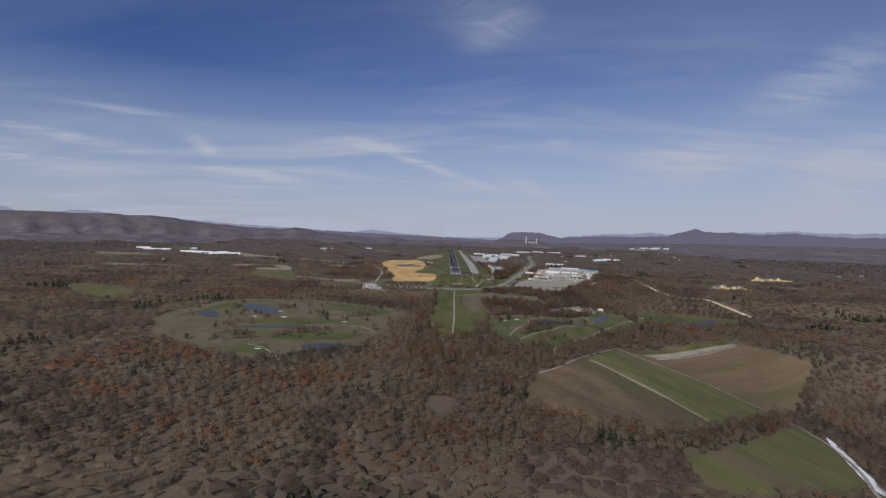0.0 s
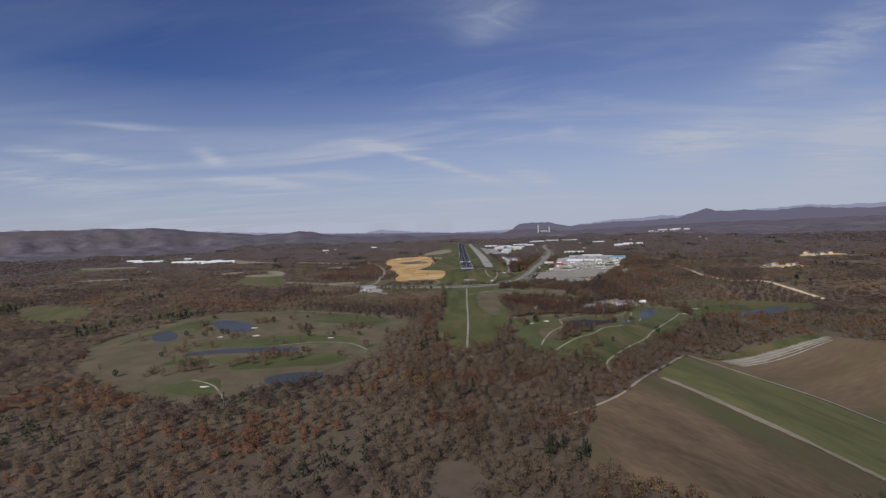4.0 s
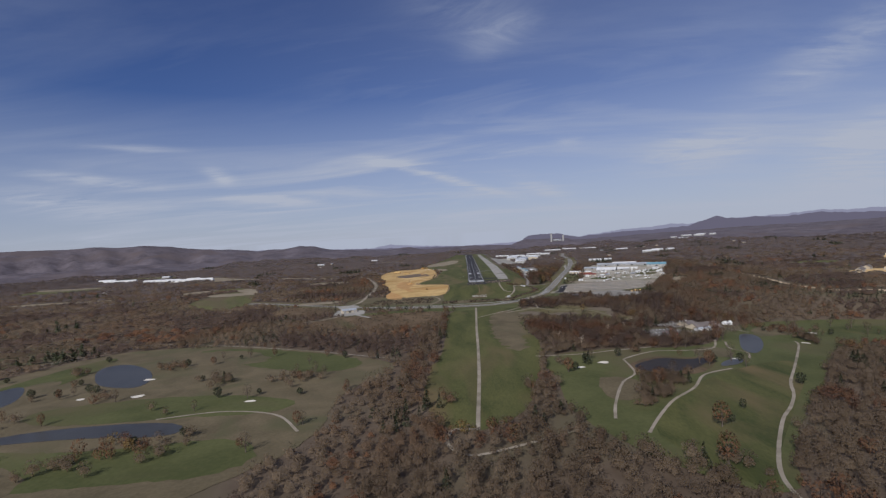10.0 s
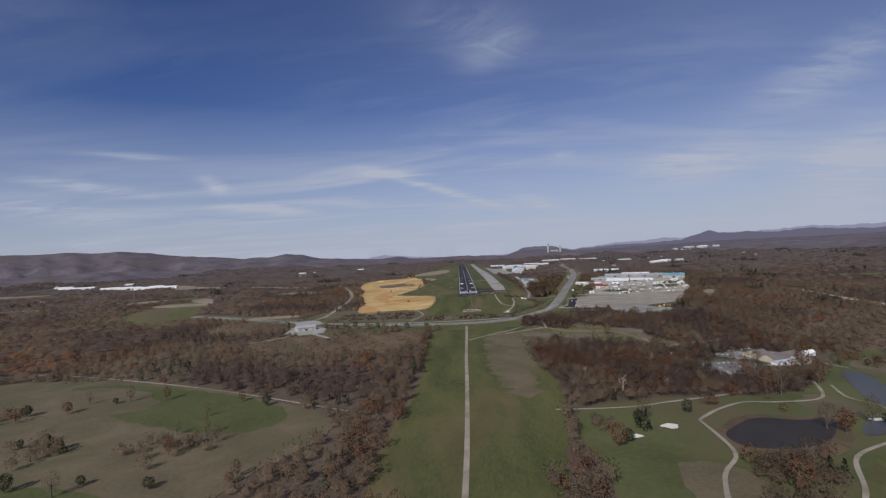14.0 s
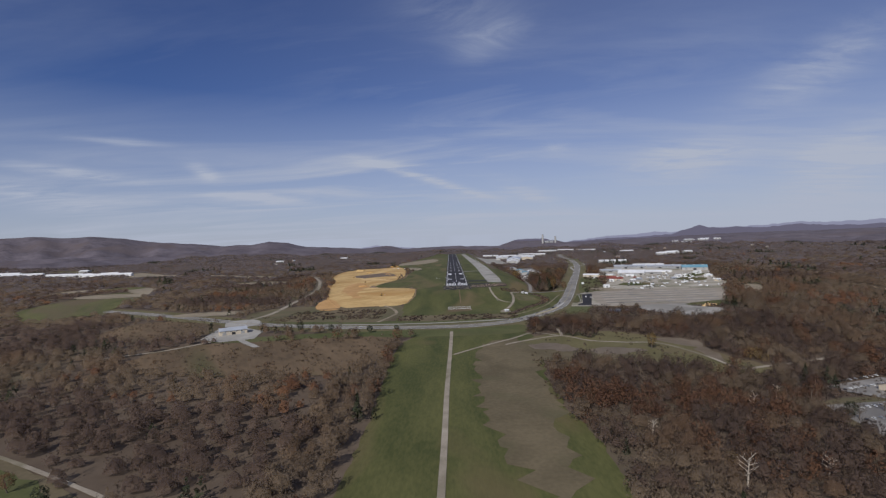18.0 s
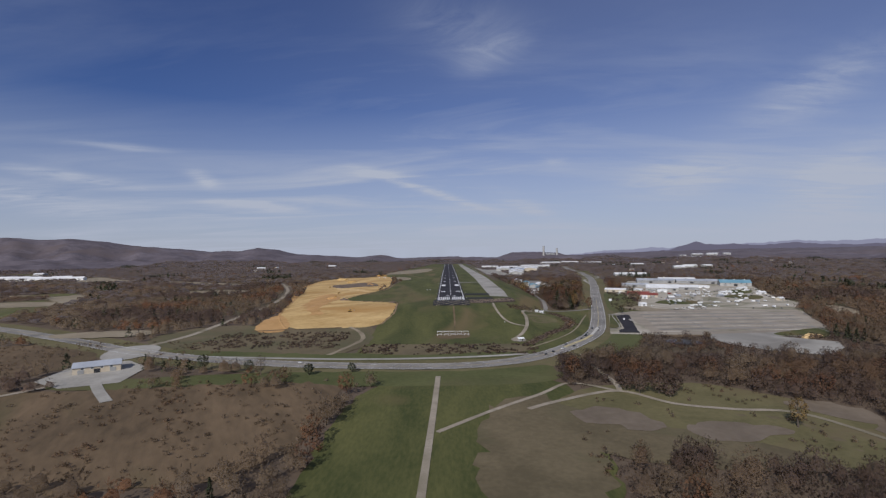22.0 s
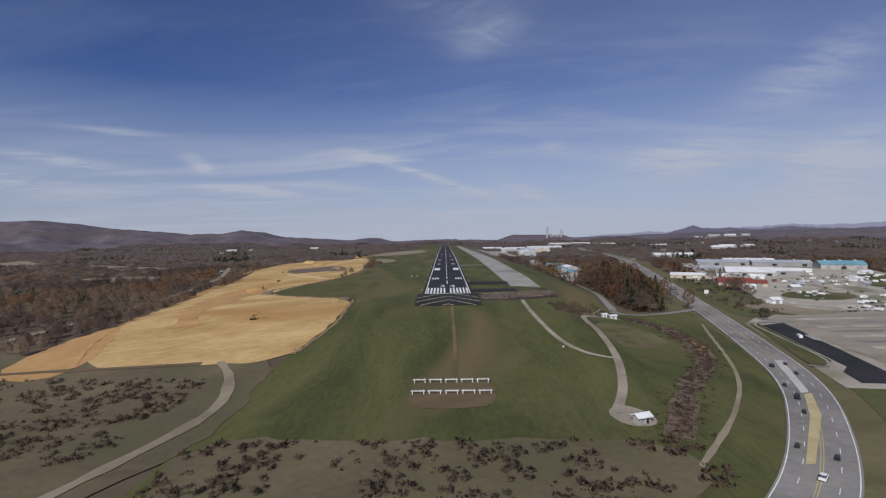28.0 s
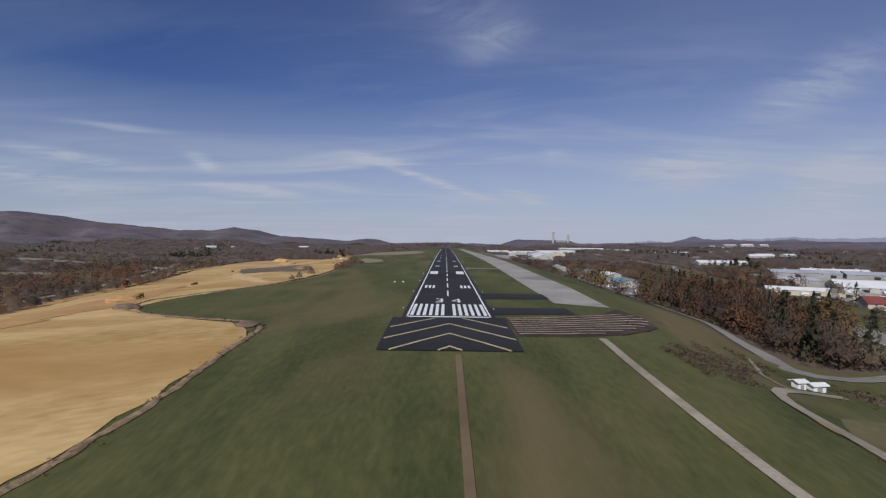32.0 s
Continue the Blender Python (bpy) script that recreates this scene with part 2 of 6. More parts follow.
LAND = surface("woodland_floor", (0.084, 0.060, 0.041), (0.134, 0.101, 0.070), 0.012, 0.12, 0.95, 0.6, third=(0.110, 0.098, 0.053))
# mauve cast stands for haze over the far hills, put into the base colour
HAZED_HILL = surface("haze_tinted_hill", (0.078, 0.065, 0.073), (0.153, 0.131, 0.145), 0.008, 0.05, 0.95, 0.0, third=(0.117, 0.093, 0.093))
GRASS = surface("mown_grass", (0.046, 0.055, 0.015), (0.108, 0.106, 0.035), 0.05, 0.9, 0.95, 0.4, (1, 0.3, 1), (0.136, 0.104, 0.048))
FAIRWAY = surface("fairway_grass", (0.062, 0.070, 0.022), (0.104, 0.108, 0.040), 0.02, 0.4, 0.95, 0.3, third=(0.108, 0.092, 0.044))
ROUGH = surface("rough_grass", (0.098, 0.079, 0.044), (0.158, 0.126, 0.073), 0.04, 0.5, 0.95, 0.5, third=(0.100, 0.092, 0.046))
OLIVE = surface("dry_olive_grass", (0.096, 0.086, 0.037), (0.155, 0.134, 0.063), 0.05, 0.5, 0.95, 0.5, third=(0.135, 0.105, 0.058))
FIELD_BROWN = surface("stubble_field", (0.112, 0.076, 0.042), (0.175, 0.124, 0.072), 0.03, 0.25, 0.95, 0.5, (1, 0.12, 1), (0.105, 0.086, 0.040), turn=58)
FIELD_GREEN = surface("winter_crop", (0.070, 0.078, 0.024), (0.134, 0.126, 0.046), 0.05, 0.3, 0.95, 0.4, (1, 0.22, 1), (0.125, 0.096, 0.052), turn=-27)
FIELD_PALE = surface("pale_stubble", (0.20, 0.165, 0.110), (0.30, 0.25, 0.175), 0.04, 0.3, 0.95, 0.5)
EARTH = surface("graded_earth", (0.36, 0.225, 0.080), (0.60, 0.42, 0.185), 0.045, 0.5, 0.95, 0.6, (1, 0.45, 1), (0.38, 0.215, 0.070), turn=60)
EARTH_PALE = surface("dry_earth", (0.50, 0.345, 0.16), (0.64, 0.455, 0.225), 0.05, 0.3, 0.95, 0.5)
EARTH_DARK = surface("wet_earth", (0.105, 0.078, 0.055), (0.18, 0.135, 0.098), 0.05, 0.3, 0.9, 0.4)
RUBBLE = surface("brown_clods", (0.13, 0.088, 0.050), (0.36, 0.255, 0.150), 0.5, 2.5, 0.95, 0.6)
EARTH_RED = surface("cut_earth", (0.36, 0.205, 0.075), (0.50, 0.30, 0.125), 0.05, 0.3, 0.95, 0.5)
GRAVEL = surface("gravel", (0.23, 0.195, 0.145), (0.37, 0.32, 0.25), 0.08, 1.2, 0.95, 0.4, third=(0.19, 0.165, 0.11))
MUD = surface("pond_mud", (0.130, 0.102, 0.070), (0.190, 0.152, 0.110), 0.05, 0.4, 0.7, 0.2)
SAND = surface("bunker_sand", (0.62, 0.56, 0.46), (0.75, 0.70, 0.60), 0.2, 2.0, 0.95, 0.2)
ASPHALT_NEW = surface("new_asphalt", (0.019, 0.017, 0.019), (0.036, 0.033, 0.035), 0.03, 0.8, 0.85, 0.15)
ASPHALT_OLD = surface("worn_asphalt", (0.185, 0.172, 0.152), (0.285, 0.266, 0.24), 0.06, 0.6, 0.9, 0.2, third=(0.155, 0.146, 0.132))
CONCRETE = surface("taxiway_concrete", (0.270, 0.254, 0.221), (0.378, 0.356, 0.313), 0.05, 0.5, 0.9, 0.2, third=(0.216, 0.200, 0.173))
LOT = surface("lot_paving", (0.235, 0.20, 0.155), (0.36, 0.312, 0.248), 0.03, 0.3, 0.9, 0.2, (0.25, 1, 1), (0.19, 0.165, 0.135), turn=4)
PALE_CONCRETE = surface("pale_concrete", (0.44, 0.42, 0.38), (0.58, 0.56, 0.51), 0.05, 0.5, 0.9, 0.2, third=(0.36, 0.34, 0.30))
YARD_DIRT = surface("yard_gravel", (0.32, 0.285, 0.225), (0.47, 0.425, 0.35), 0.05, 0.4, 0.95, 0.3, third=(0.20, 0.185, 0.12))
FIELD_DARK = surface("dark_field", (0.078, 0.055, 0.031), (0.168, 0.116, 0.066), 0.03, 0.35, 0.95, 0.5, (1, 0.3, 1), (0.082, 0.074, 0.032), turn=-27)
FABRIC = surface("dark_mulch_fabric", (0.034, 0.024, 0.023), (0.066, 0.045, 0.040), 0.08, 0.8, 0.95, 0.3, third=(0.085, 0.058, 0.046))
STRAW = surface("straw_mulch", (0.46, 0.35, 0.22), (0.60, 0.47, 0.32), 0.08, 0.8, 0.95, 0.4)
WATER = surface("pond_water", (0.044, 0.042, 0.036), (0.066, 0.063, 0.054), 0.02, 0.4, 0.36, 0.08)
DARK_WATER = surface("peaty_pond_water", (0.026, 0.020, 0.014), (0.040, 0.031, 0.022), 0.05, 0.4, 0.55, 0.10)
PAINT_WHITE = surface("white_paint", (0.66, 0.66, 0.64), (0.82, 0.82, 0.80), 0.2, 2.0, 0.7, 0.05)
PAINT_YELLOW = surface("yellow_paint", (0.40, 0.33, 0.16), (0.52, 0.44, 0.24), 0.2, 2.0, 0.7, 0.05)
BARK = surface("bark", (0.070, 0.056, 0.045), (0.130, 0.108, 0.088), 0.8, 6, 0.95, 0.4)
TWIGS = surface("bare_crowns", (0.128, 0.091, 0.060), (0.249, 0.185, 0.123), 0.022, 0.16, 0.95, 0, island=0.16, third=(0.196, 0.123, 0.075), leaf=0.45)
DUSKY = surface("dusky_crowns", (0.088, 0.061, 0.049), (0.166, 0.115, 0.085), 0.022, 0.16, 0.95, 0, island=0.16, leaf=0.4)
# grey-mauve base colour imitates haze over bare woods far across the valley
HAZED_CROWNS = surface("haze_tinted_crowns", (0.128, 0.104, 0.098), (0.232, 0.192, 0.180), 0.022, 0.16, 0.95, 0, island=0.16, third=(0.190, 0.140, 0.118), leaf=0.4)
RUSSET = surface("russet_leaves", (0.146, 0.074, 0.045), (0.252, 0.130, 0.067), 0.03, 0.2, 0.9, 0, island=0.25, leaf=0.35)
GOLD = surface("golden_leaves", (0.202, 0.137, 0.054), (0.288, 0.194, 0.079), 0.03, 0.2, 0.9, 0, island=0.4, leaf=0.35)
PINE = surface("evergreen_needles", (0.045, 0.054, 0.029), (0.086, 0.094, 0.052), 0.03, 0.3, 0.9, 0, island=0.3, leaf=0.2)
WALL_WHITE = surface("white_sheet_wall", (0.30, 0.295, 0.275), (0.42, 0.41, 0.385), 0.1, 1.5, 0.6, 0.05)
WALL_GREY = surface("grey_sheet_wall", (0.22, 0.22, 0.22), (0.32, 0.32, 0.31), 0.1, 1.5, 0.7, 0.05)
WALL_TAN = surface("tan_wall", (0.42, 0.36, 0.27), (0.54, 0.47, 0.36), 0.1, 1.5, 0.8, 0.05)
ROOF_WHITE = surface("white_metal_roof", (0.62, 0.62, 0.61), (0.78, 0.78, 0.77), 0.06, 0.8, 0.5, 0.05, (1, 0.2, 1))
ROOF_GREY = surface("grey_metal_roof", (0.30, 0.32, 0.35), (0.44, 0.46, 0.49), 0.06, 0.8, 0.5, 0.05, (1, 0.2, 1))
ROOF_BLUE = surface("teal_blue_roof", (0.12, 0.26, 0.33), (0.20, 0.35, 0.42), 0.06, 0.8, 0.5, 0.05, (1, 0.2, 1))
ROOF_RED = surface("red_roof", (0.16, 0.045, 0.036), (0.23, 0.068, 0.054), 0.1, 1.0, 0.7, 0.1)
ROOF_BROWN = surface("shingle_roof", (0.13, 0.11, 0.10), (0.21, 0.185, 0.17), 0.1, 1.0, 0.9, 0.2)
DARK = surface("dark_opening", (0.018, 0.018, 0.020), (0.035, 0.035, 0.038), 0.3, 2, 0.5, 0)
GLASS = surface("window_glass", (0.030, 0.040, 0.050), (0.055, 0.065, 0.075), 0.3, 2, 0.12, 0)
STEEL = surface("galvanised_steel", (0.40, 0.41, 0.42), (0.55, 0.56, 0.57), 0.3, 3, 0.45, 0.05, metal=0.6)
RUBBER = surface("rubber", (0.015, 0.015, 0.015), (0.03, 0.03, 0.03), 1, 8, 0.8, 0)
PAINT_DARK = surface("dark_car_paint", (0.020, 0.022, 0.026), (0.035, 0.037, 0.042), 1, 8, 0.3, 0)
PAINT_RED = surface("red_car_paint", (0.26, 0.03, 0.025), (0.33, 0.045, 0.035), 1, 8, 0.3, 0)
PAINT_MACHINE = surface("machine_yellow", (0.26, 0.15, 0.025), (0.36, 0.22, 0.04), 0.5, 4, 0.5, 0.05)


# ---- the land ----
def smooth(v, a, b):
    t = min(max((v - a) / (b - a), 0.0), 1.0)
    return t * t * (3 - 2 * t)


def flat_height(x, y):
    """Height of the valley floor round the plateau of the airfield."""
    south, north, west = smooth(y, -30, -190), smooth(y, -35, 40), smooth(x, -120, -210)
    east = smooth(x, 50 + 25 * north, 95 + 30 * north)
    z = -8.5 * (1 - (1 - south) * (1 - east) * (1 - west)) - 3.5 * smooth(y, -200, -420)
    z -= min(0.06 * max(0.0, x - 100) * smooth(y, -300, -420), 22)
    z -= min(0.19 * max(0.0, x - 175) * smooth(y, -640, -840), 44)
    z += 5 * math.exp(-(((x - 135) / 85) ** 2) - ((y + 850) / 80) ** 2)
    return z - 12 * smooth(y, 350, 1700)


HORIZON_AT = (-60, -45, -40, -37, -35, -33, -31, -29, -28, -26.4, -24, -22.5, -21.5, -20.5, -19, -17.3, -15.8, -14.2, -10.5, -8.6, -6.6, -4.5, -2.8, -0.9, 4.5, 5.6, 6.2, 8.3, 10.4, 11.2, 14, 17, 20, 24, 28, 32, 36, 60)
HORIZON_UP = (175, 168, 172, 164, 174, 160, 164, 148, 128, 112, 94, 76, 64, 76, 70, 94, 78, 42, 22, 8, 30, -4, -12, -14, -8, 20, 36, 34, 30, 6, 14, 22, 30, 40, 46, 46, 52, 70)


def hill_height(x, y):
    """The far ridges: a ring round the start of the approach, with the skyline's height by bearing."""
    bearing, far = math.degrees(math.atan2(x, y + 1400)), math.hypot(x, y + 1400)
    if abs(bearing) > 75 or far < 1500:
        return 0.0
    crest = float(np.interp(bearing, HORIZON_AT, HORIZON_UP))
    wob = noise.fractal(Vector((x / 420, y / 420, 0)), 1.0, 2.0, 4)
    top = crest + 5 * noise.noise(Vector((x / 110, y / 110, 3)))
    spur = 1 + 0.55 * noise.ridged_multi_fractal(Vector((bearing / 2.6, far / 1500, 1)), 1.0, 2.0, 3, 1.0, 2.0)
    ring = math.exp(-((far - 4700) / (330 * spur)) ** 2) if far < 4700 else 1.0
    low = (3 + 13 * smooth(bearing, 2, 12)) * smooth(far, 2100, 3300) * (0.6 + wob) * smooth(abs(bearing - 1), 2, 9)
    front = 0.2 * crest * math.exp(-((far - 3750 - 220 * wob) / 300) ** 2) * smooth(crest, 20, 80)
    fold = 15 * noise.fractal(Vector((x / 150, y / 150, 6)), 0.8, 2.0, 4) * smooth(far, 2900, 3600)
    return max(top * ring, front) + max(low, 0) * (1 - ring) + fold * (1 - ring * 0.6)


def ground_height(x, y):
    far = math.hypot(x, y + 700)
    roll = 1.6 * noise.noise(Vector((x / 130, y / 130, 9))) * smooth(far, 500, 1100) * smooth(abs(x), 80, 300)
    return flat_height(x, y) + hill_height(x, y) + roll


def stops(near_a, near_b, step, end_a, end_b, grow=1.13):
    mid = list(np.arange(near_a, near_b + 0.1, step))
    s, v = step, mid[-1]
    while v < end_b:
        s *= grow
        v += min(s, 36)
        mid.append(min(v, end_b))
    s, v = step, mid[0]
    while v > end_a:
        s *= grow
        v -= min(s, 36)
        mid.insert(0, max(v, end_a))
    return mid


def mesh_from(name, verts, faces, mats=(), smooth_faces=False):
    me = bpy.data.meshes.new(name)
    me.from_pydata(verts, [], faces)
    for m in mats:
        me.materials.append(m)
    if smooth_faces:
        me.polygons.foreach_set("use_smooth", [True] * len(me.polygons))
    me.update()
    return me


xs, ys = stops(-330, 560, 10, -4700, 4700), stops(-1100, 340, 10, -3200, 3650)
land_verts = [(x, y, ground_height(x, y)) for y in ys for x in xs]
nx = len(xs)
land_faces = [(j * nx + i, j * nx + i + 1, (j + 1) * nx + i + 1, (j + 1) * nx + i) for j in range(len(ys) - 1) for i in range(nx - 1)]
ground = new("ground", mesh_from("ground", land_verts, land_faces, [LAND, HAZED_HILL], True))
# beyond about 2850 m the ground takes the material with painted haze
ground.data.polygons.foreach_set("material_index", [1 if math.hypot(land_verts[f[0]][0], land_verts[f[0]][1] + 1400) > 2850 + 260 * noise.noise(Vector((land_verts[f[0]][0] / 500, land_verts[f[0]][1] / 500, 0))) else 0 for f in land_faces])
tagged(ground, "wide valley floor of brown leaf litter rising to wooded hills", "ground", kind="structure")

OPEN = []  # outlines that stay free of woods
LANES = []  # lines that stay free of woods, with half their width


def rounded(points, times=2):
    for _ in range(times):
        out = []
        for k, p in enumerate(points):
            q = points[(k + 1) % len(points)]
            out += [(0.75 * p[0] + 0.25 * q[0], 0.75 * p[1] + 0.25 * q[1]), (0.25 * p[0] + 0.75 * q[0], 0.25 * p[1] + 0.75 * q[1])]
        points = out
    return points


def sheet(name, outline, mat, lift=0.25, label="", category="", soft=True, ragged=0.0, free=True, step=10, kind="structure", parent=None):
    """A surface that lies on the land inside an outline."""
    points = rounded(outline) if soft else list(outline)
    if ragged:
        fine = []
        for k, p in enumerate(points):
            q = points[(k + 1) % len(points)]
            n = max(1, int(math.hypot(q[0] - p[0], q[1] - p[1]) / 5))
            fine += [(p[0] + (q[0] - p[0]) * i / n, p[1] + (q[1] - p[1]) * i / n) for i in range(n)]
        points = [(x + ragged * noise.noise(Vector((x / 7, y / 7, 1))), y + ragged * noise.noise(Vector((x / 7, y / 7, 5)))) for x, y in fine]
    if free:
        OPEN.append(points)
    bm = bmesh.new()
    bm.faces.new([bm.verts.new((x, y, 0)) for x, y in points])
    for axis in (0, 1):
        lo, hi = min(p[axis] for p in points), max(p[axis] for p in points)
        gap = step if hi - lo < 620 else max(step, (hi - lo) / 62)
        for k in range(math.floor(lo / gap) + 1, math.ceil(hi / gap)):
            at, no = [0, 0, 0], [0, 0, 0]
            at[axis], no[axis] = k * gap, 1
            bmesh.ops.bisect_plane(bm, geom=bm.verts[:] + bm.edges[:] + bm.faces[:], plane_co=at, plane_no=no)
    bmesh.ops.triangulate(bm, faces=bm.faces[:])
    for f in bm.faces:
        if f.normal.z < 0:
            f.normal_flip()
    for v in bm.verts:
        v.co.z = ground_height(v.co.x, v.co.y) + lift
    me = bpy.data.meshes.new(name)
    bm.to_mesh(me)
    bm.free()
    me.materials.append(mat)
    ob = new(name, me)
    if parent:
        ob.parent = parent
        return ob
    return tagged(ob, label, category, kind=kind)


def spline(points, gap=5.0):
    out = []
    for k in range(len(points) - 1):
        p0, p1, p2, p3 = points[max(k - 1, 0)], points[k], points[k + 1], points[min(k + 2, len(points) - 1)]
        n = max(2, int(math.hypot(p2[0] - p1[0], p2[1] - p1[1]) / gap))
        for i in range(n):
            t = i / n
            out.append(tuple(0.5 * (2 * b + (c - a) * t + (2 * a - 5 * b + 4 * c - d) * t * t + (3 * b - a - 3 * c + d) * t ** 3) for a, b, c, d in zip(p0, p1, p2, p3)))
    return out + [tuple(points[-1])]


def ribbon(name, points, width, mat, lift=0.35, label="", category="", shift=0.0, free=2.0, kind="structure", parent=None, a=0.0, b=1.0, wander=0.0):
    """A strip that follows a line over the land; shift: metres to the right of the line."""
    line = spline(points)
    line = line[int(a * (len(line) - 1)) : int(b * (len(line) - 1)) + 1]
    if free:
        LANES.append((line, width / 2 + abs(shift) + free))
    verts, faces, across = [], [], 3 if width < 14 else 9
    for k, (x, y) in enumerate(line):
        x0, y0 = line[max(k - 1, 0)]
        x1, y1 = line[min(k + 1, len(line) - 1)]
        d = math.hypot(x1 - x0, y1 - y0) or 1
        rx, ry = (y1 - y0) / d, -(x1 - x0) / d
        w = width * (1 + wander * noise.noise(Vector((x / 6, y / 6, 2))))
        for i in range(across):
            o = shift + w * (i / (across - 1) - 0.5)
            verts.append((x + rx * o, y + ry * o, ground_height(x + rx * o, y + ry * o) + lift))
        if k:
            for i in range(across - 1):
                q = (k - 1) * across + i
                faces.append((q, q + 1, q + across + 1, q + across))
    ob = new(name, mesh_from(name, verts, faces, [mat], True))
    if parent:
        ob.parent = parent
        return ob
    return tagged(ob, label, category, kind=kind)


# ---- the airfield ----
sheet("airfield_grass", [(-62, -240), (-62, -100), (-56, -30), (-116, 8), (-128, 40), (-92, 150), (-85, 330), (92, 330), (104, 200), (106, 60), (97, -10), (108, -34), (140, -34), (118, -118), (102, -166), (82, -200), (58, -236), (0, -250), (-40, -246)],
      GRASS, 0.2, "mown green airfield grass round the runway", "grass", soft=False)
sheet("airfield_grass", [(-85, 330), (-150, 480), (-120, 900), (-70, 1640), (110, 1640), (95, 640), (92, 330)], GRASS, 0.2, "mown green airfield grass round the runway", "grass", soft=False, step=25)
RUNWAY_HALF, RUNWAY_LONG = 14.9, 1585.0
runway = sheet("runway", [(-16.5, 0), (16.5, 0), (16.5, RUNWAY_LONG), (-16.5, RUNWAY_LONG)], ASPHALT_NEW, 0.45, "dark new asphalt runway with white markings", "runway", soft=False, step=40)
blast_pad = sheet("blast_pad", [(-18.5, -49), (18.5, -49), (19.5, -0.3), (-19.5, -0.3)], ASPHALT_NEW, 0.45, "dark asphalt blast pad with yellow chevrons", "blast pad", soft=False, step=8)


def mark(name, outline, mat, parent, lift=0.50):
    return sheet(name, outline, mat, lift, soft=False, free=False, step=20, parent=parent)


def box_outline(x0, x1, y0, y1):
    return [(x0, y0), (x1, y0), (x1, y1), (x0, y1)]


for side in (-1, 1):
    mark("side_stripe", box_outline(*sorted((side * 14.3, side * 14.95)), 0, RUNWAY_LONG), PAINT_WHITE, runway)
    for k in range(6):
        x = side * (1.55 + k * 2.22)
        mark("threshold_stripe", box_outline(*sorted((x, x + side * 1.2)), 4, 33.5), PAINT_WHITE, runway)
    mark("aiming_point", box_outline(*sorted((side * 7.1, side * 13.0)), 202, 232), PAINT_WHITE, runway)
    for far, bars in ((99, 3), (297, 2), (396, 2), (495, 1), (594, 1)):
        for k in range(bars):
            x = side * (7.1 + k * 2.16)
            mark("touchdown_bar", box_outline(*sorted((x, x + side * 1.25)), far, far + 15), PAINT_WHITE, runway)
mark("threshold_bar", box_outline(-14.9, 14.9, 0, 2.0), PAINT_WHITE, runway)
for k in range(38):
    mark("centreline_dash", box_outline(-0.35, 0.35, 62 + 40 * k, 62 + 40 * k + 24), PAINT_WHITE, runway)


def designator(text, parent):
    """The runway's number, painted lengthways."""
    cu = bpy.data.curves.new("designator", "FONT")
    cu.body, cu.align_x, cu.size = text, "CENTER", 10
    tmp = new("designator_text", cu)
    bpy.context.view_layer.update()
    me = bpy.data.meshes.new_from_object(tmp.evaluated_get(bpy.context.evaluated_depsgraph_get()))
    bpy.data.objects.remove(tmp)
    lo, hi = min(v.co.y for v in me.vertices), max(v.co.y for v in me.vertices)
    for v in me.vertices:
        v.co = (v.co.x * 0.95, 39 + (v.co.y - lo) / (hi - lo) * 13, 0.51)
    me.materials.clear()
    me.materials.append(PAINT_WHITE)
    ob = new("designator", me)
    ob.parent = parent


designator("3 4", runway)
for apex in (5, -12, -28, -44):
    for side in (-1, 1):
        x0 = max(0.0, (apex + 1.2) / 1.3)
        x1 = min(18.2, (48 + apex) / 1.3)
        if x1 - x0 > 2:
            mark("chevron", [(side * x0, apex - 1.3 * x0), (side * x1, apex - 1.3 * x1), (side * x1, apex - 1.3 * x1 - 1.5), (side * x0, apex - 1.3 * x0 - 1.5)], PAINT_YELLOW, blast_pad)

taxiway = sheet("taxiway", [(46, 42), (66, 30), (70, 110), (71, 400), (66, 640), (58, 1560), (42, 1560), (45, 640), (47, 360), (46, 100)], CONCRETE, 0.36, "pale worn concrete taxiway beside the runway", "taxiway", soft=False)
for n, (y0, y1) in enumerate(((54, 76), (8, 26))):
    sheet("taxiway_link", [(16.4, y0), (47, y0 + 2), (47, y1), (16.4, y1)], ASPHALT_NEW, 0.40, "short dark asphalt link between runway and taxiway", "taxiway", soft=False)
sheet("taxiway_link", [(16.4, 270), (48, 274), (48, 284), (16.4, 284)], ASPHALT_OLD, 0.40, "short asphalt link between runway and taxiway", "taxiway", soft=False)
strips = sheet("stripped_ground", [(19.8, 1), (32, 3), (47, 7), (58, 14), (67, 26), (70, 8), (70, -7), (61, -18), (51, -27), (36, -31), (19.8, -31)], FABRIC, 0.32, "bare ground laid with dark fabric and rows of pale straw", "ground", soft=False)
for k in range(9):
    x1 = 36 + 33 * math.sin(0.3 + 0.23 * k)
    y0 = -29.2 + 3.5 * k
    rise = 0.10 + 0.025 * k
    ribbon("straw_row", [(20.2 + (x1 - 20.2) * i / 8, y0 + rise * ((x1 - 20.2) * i / 8) * (0.5 + i / 16) - 0.11 * k + 0.3 * math.sin(i * 1.3 + k)) for i in range(9)], 0.62, STRAW, 0.75, free=0, parent=strips, wander=0.5)

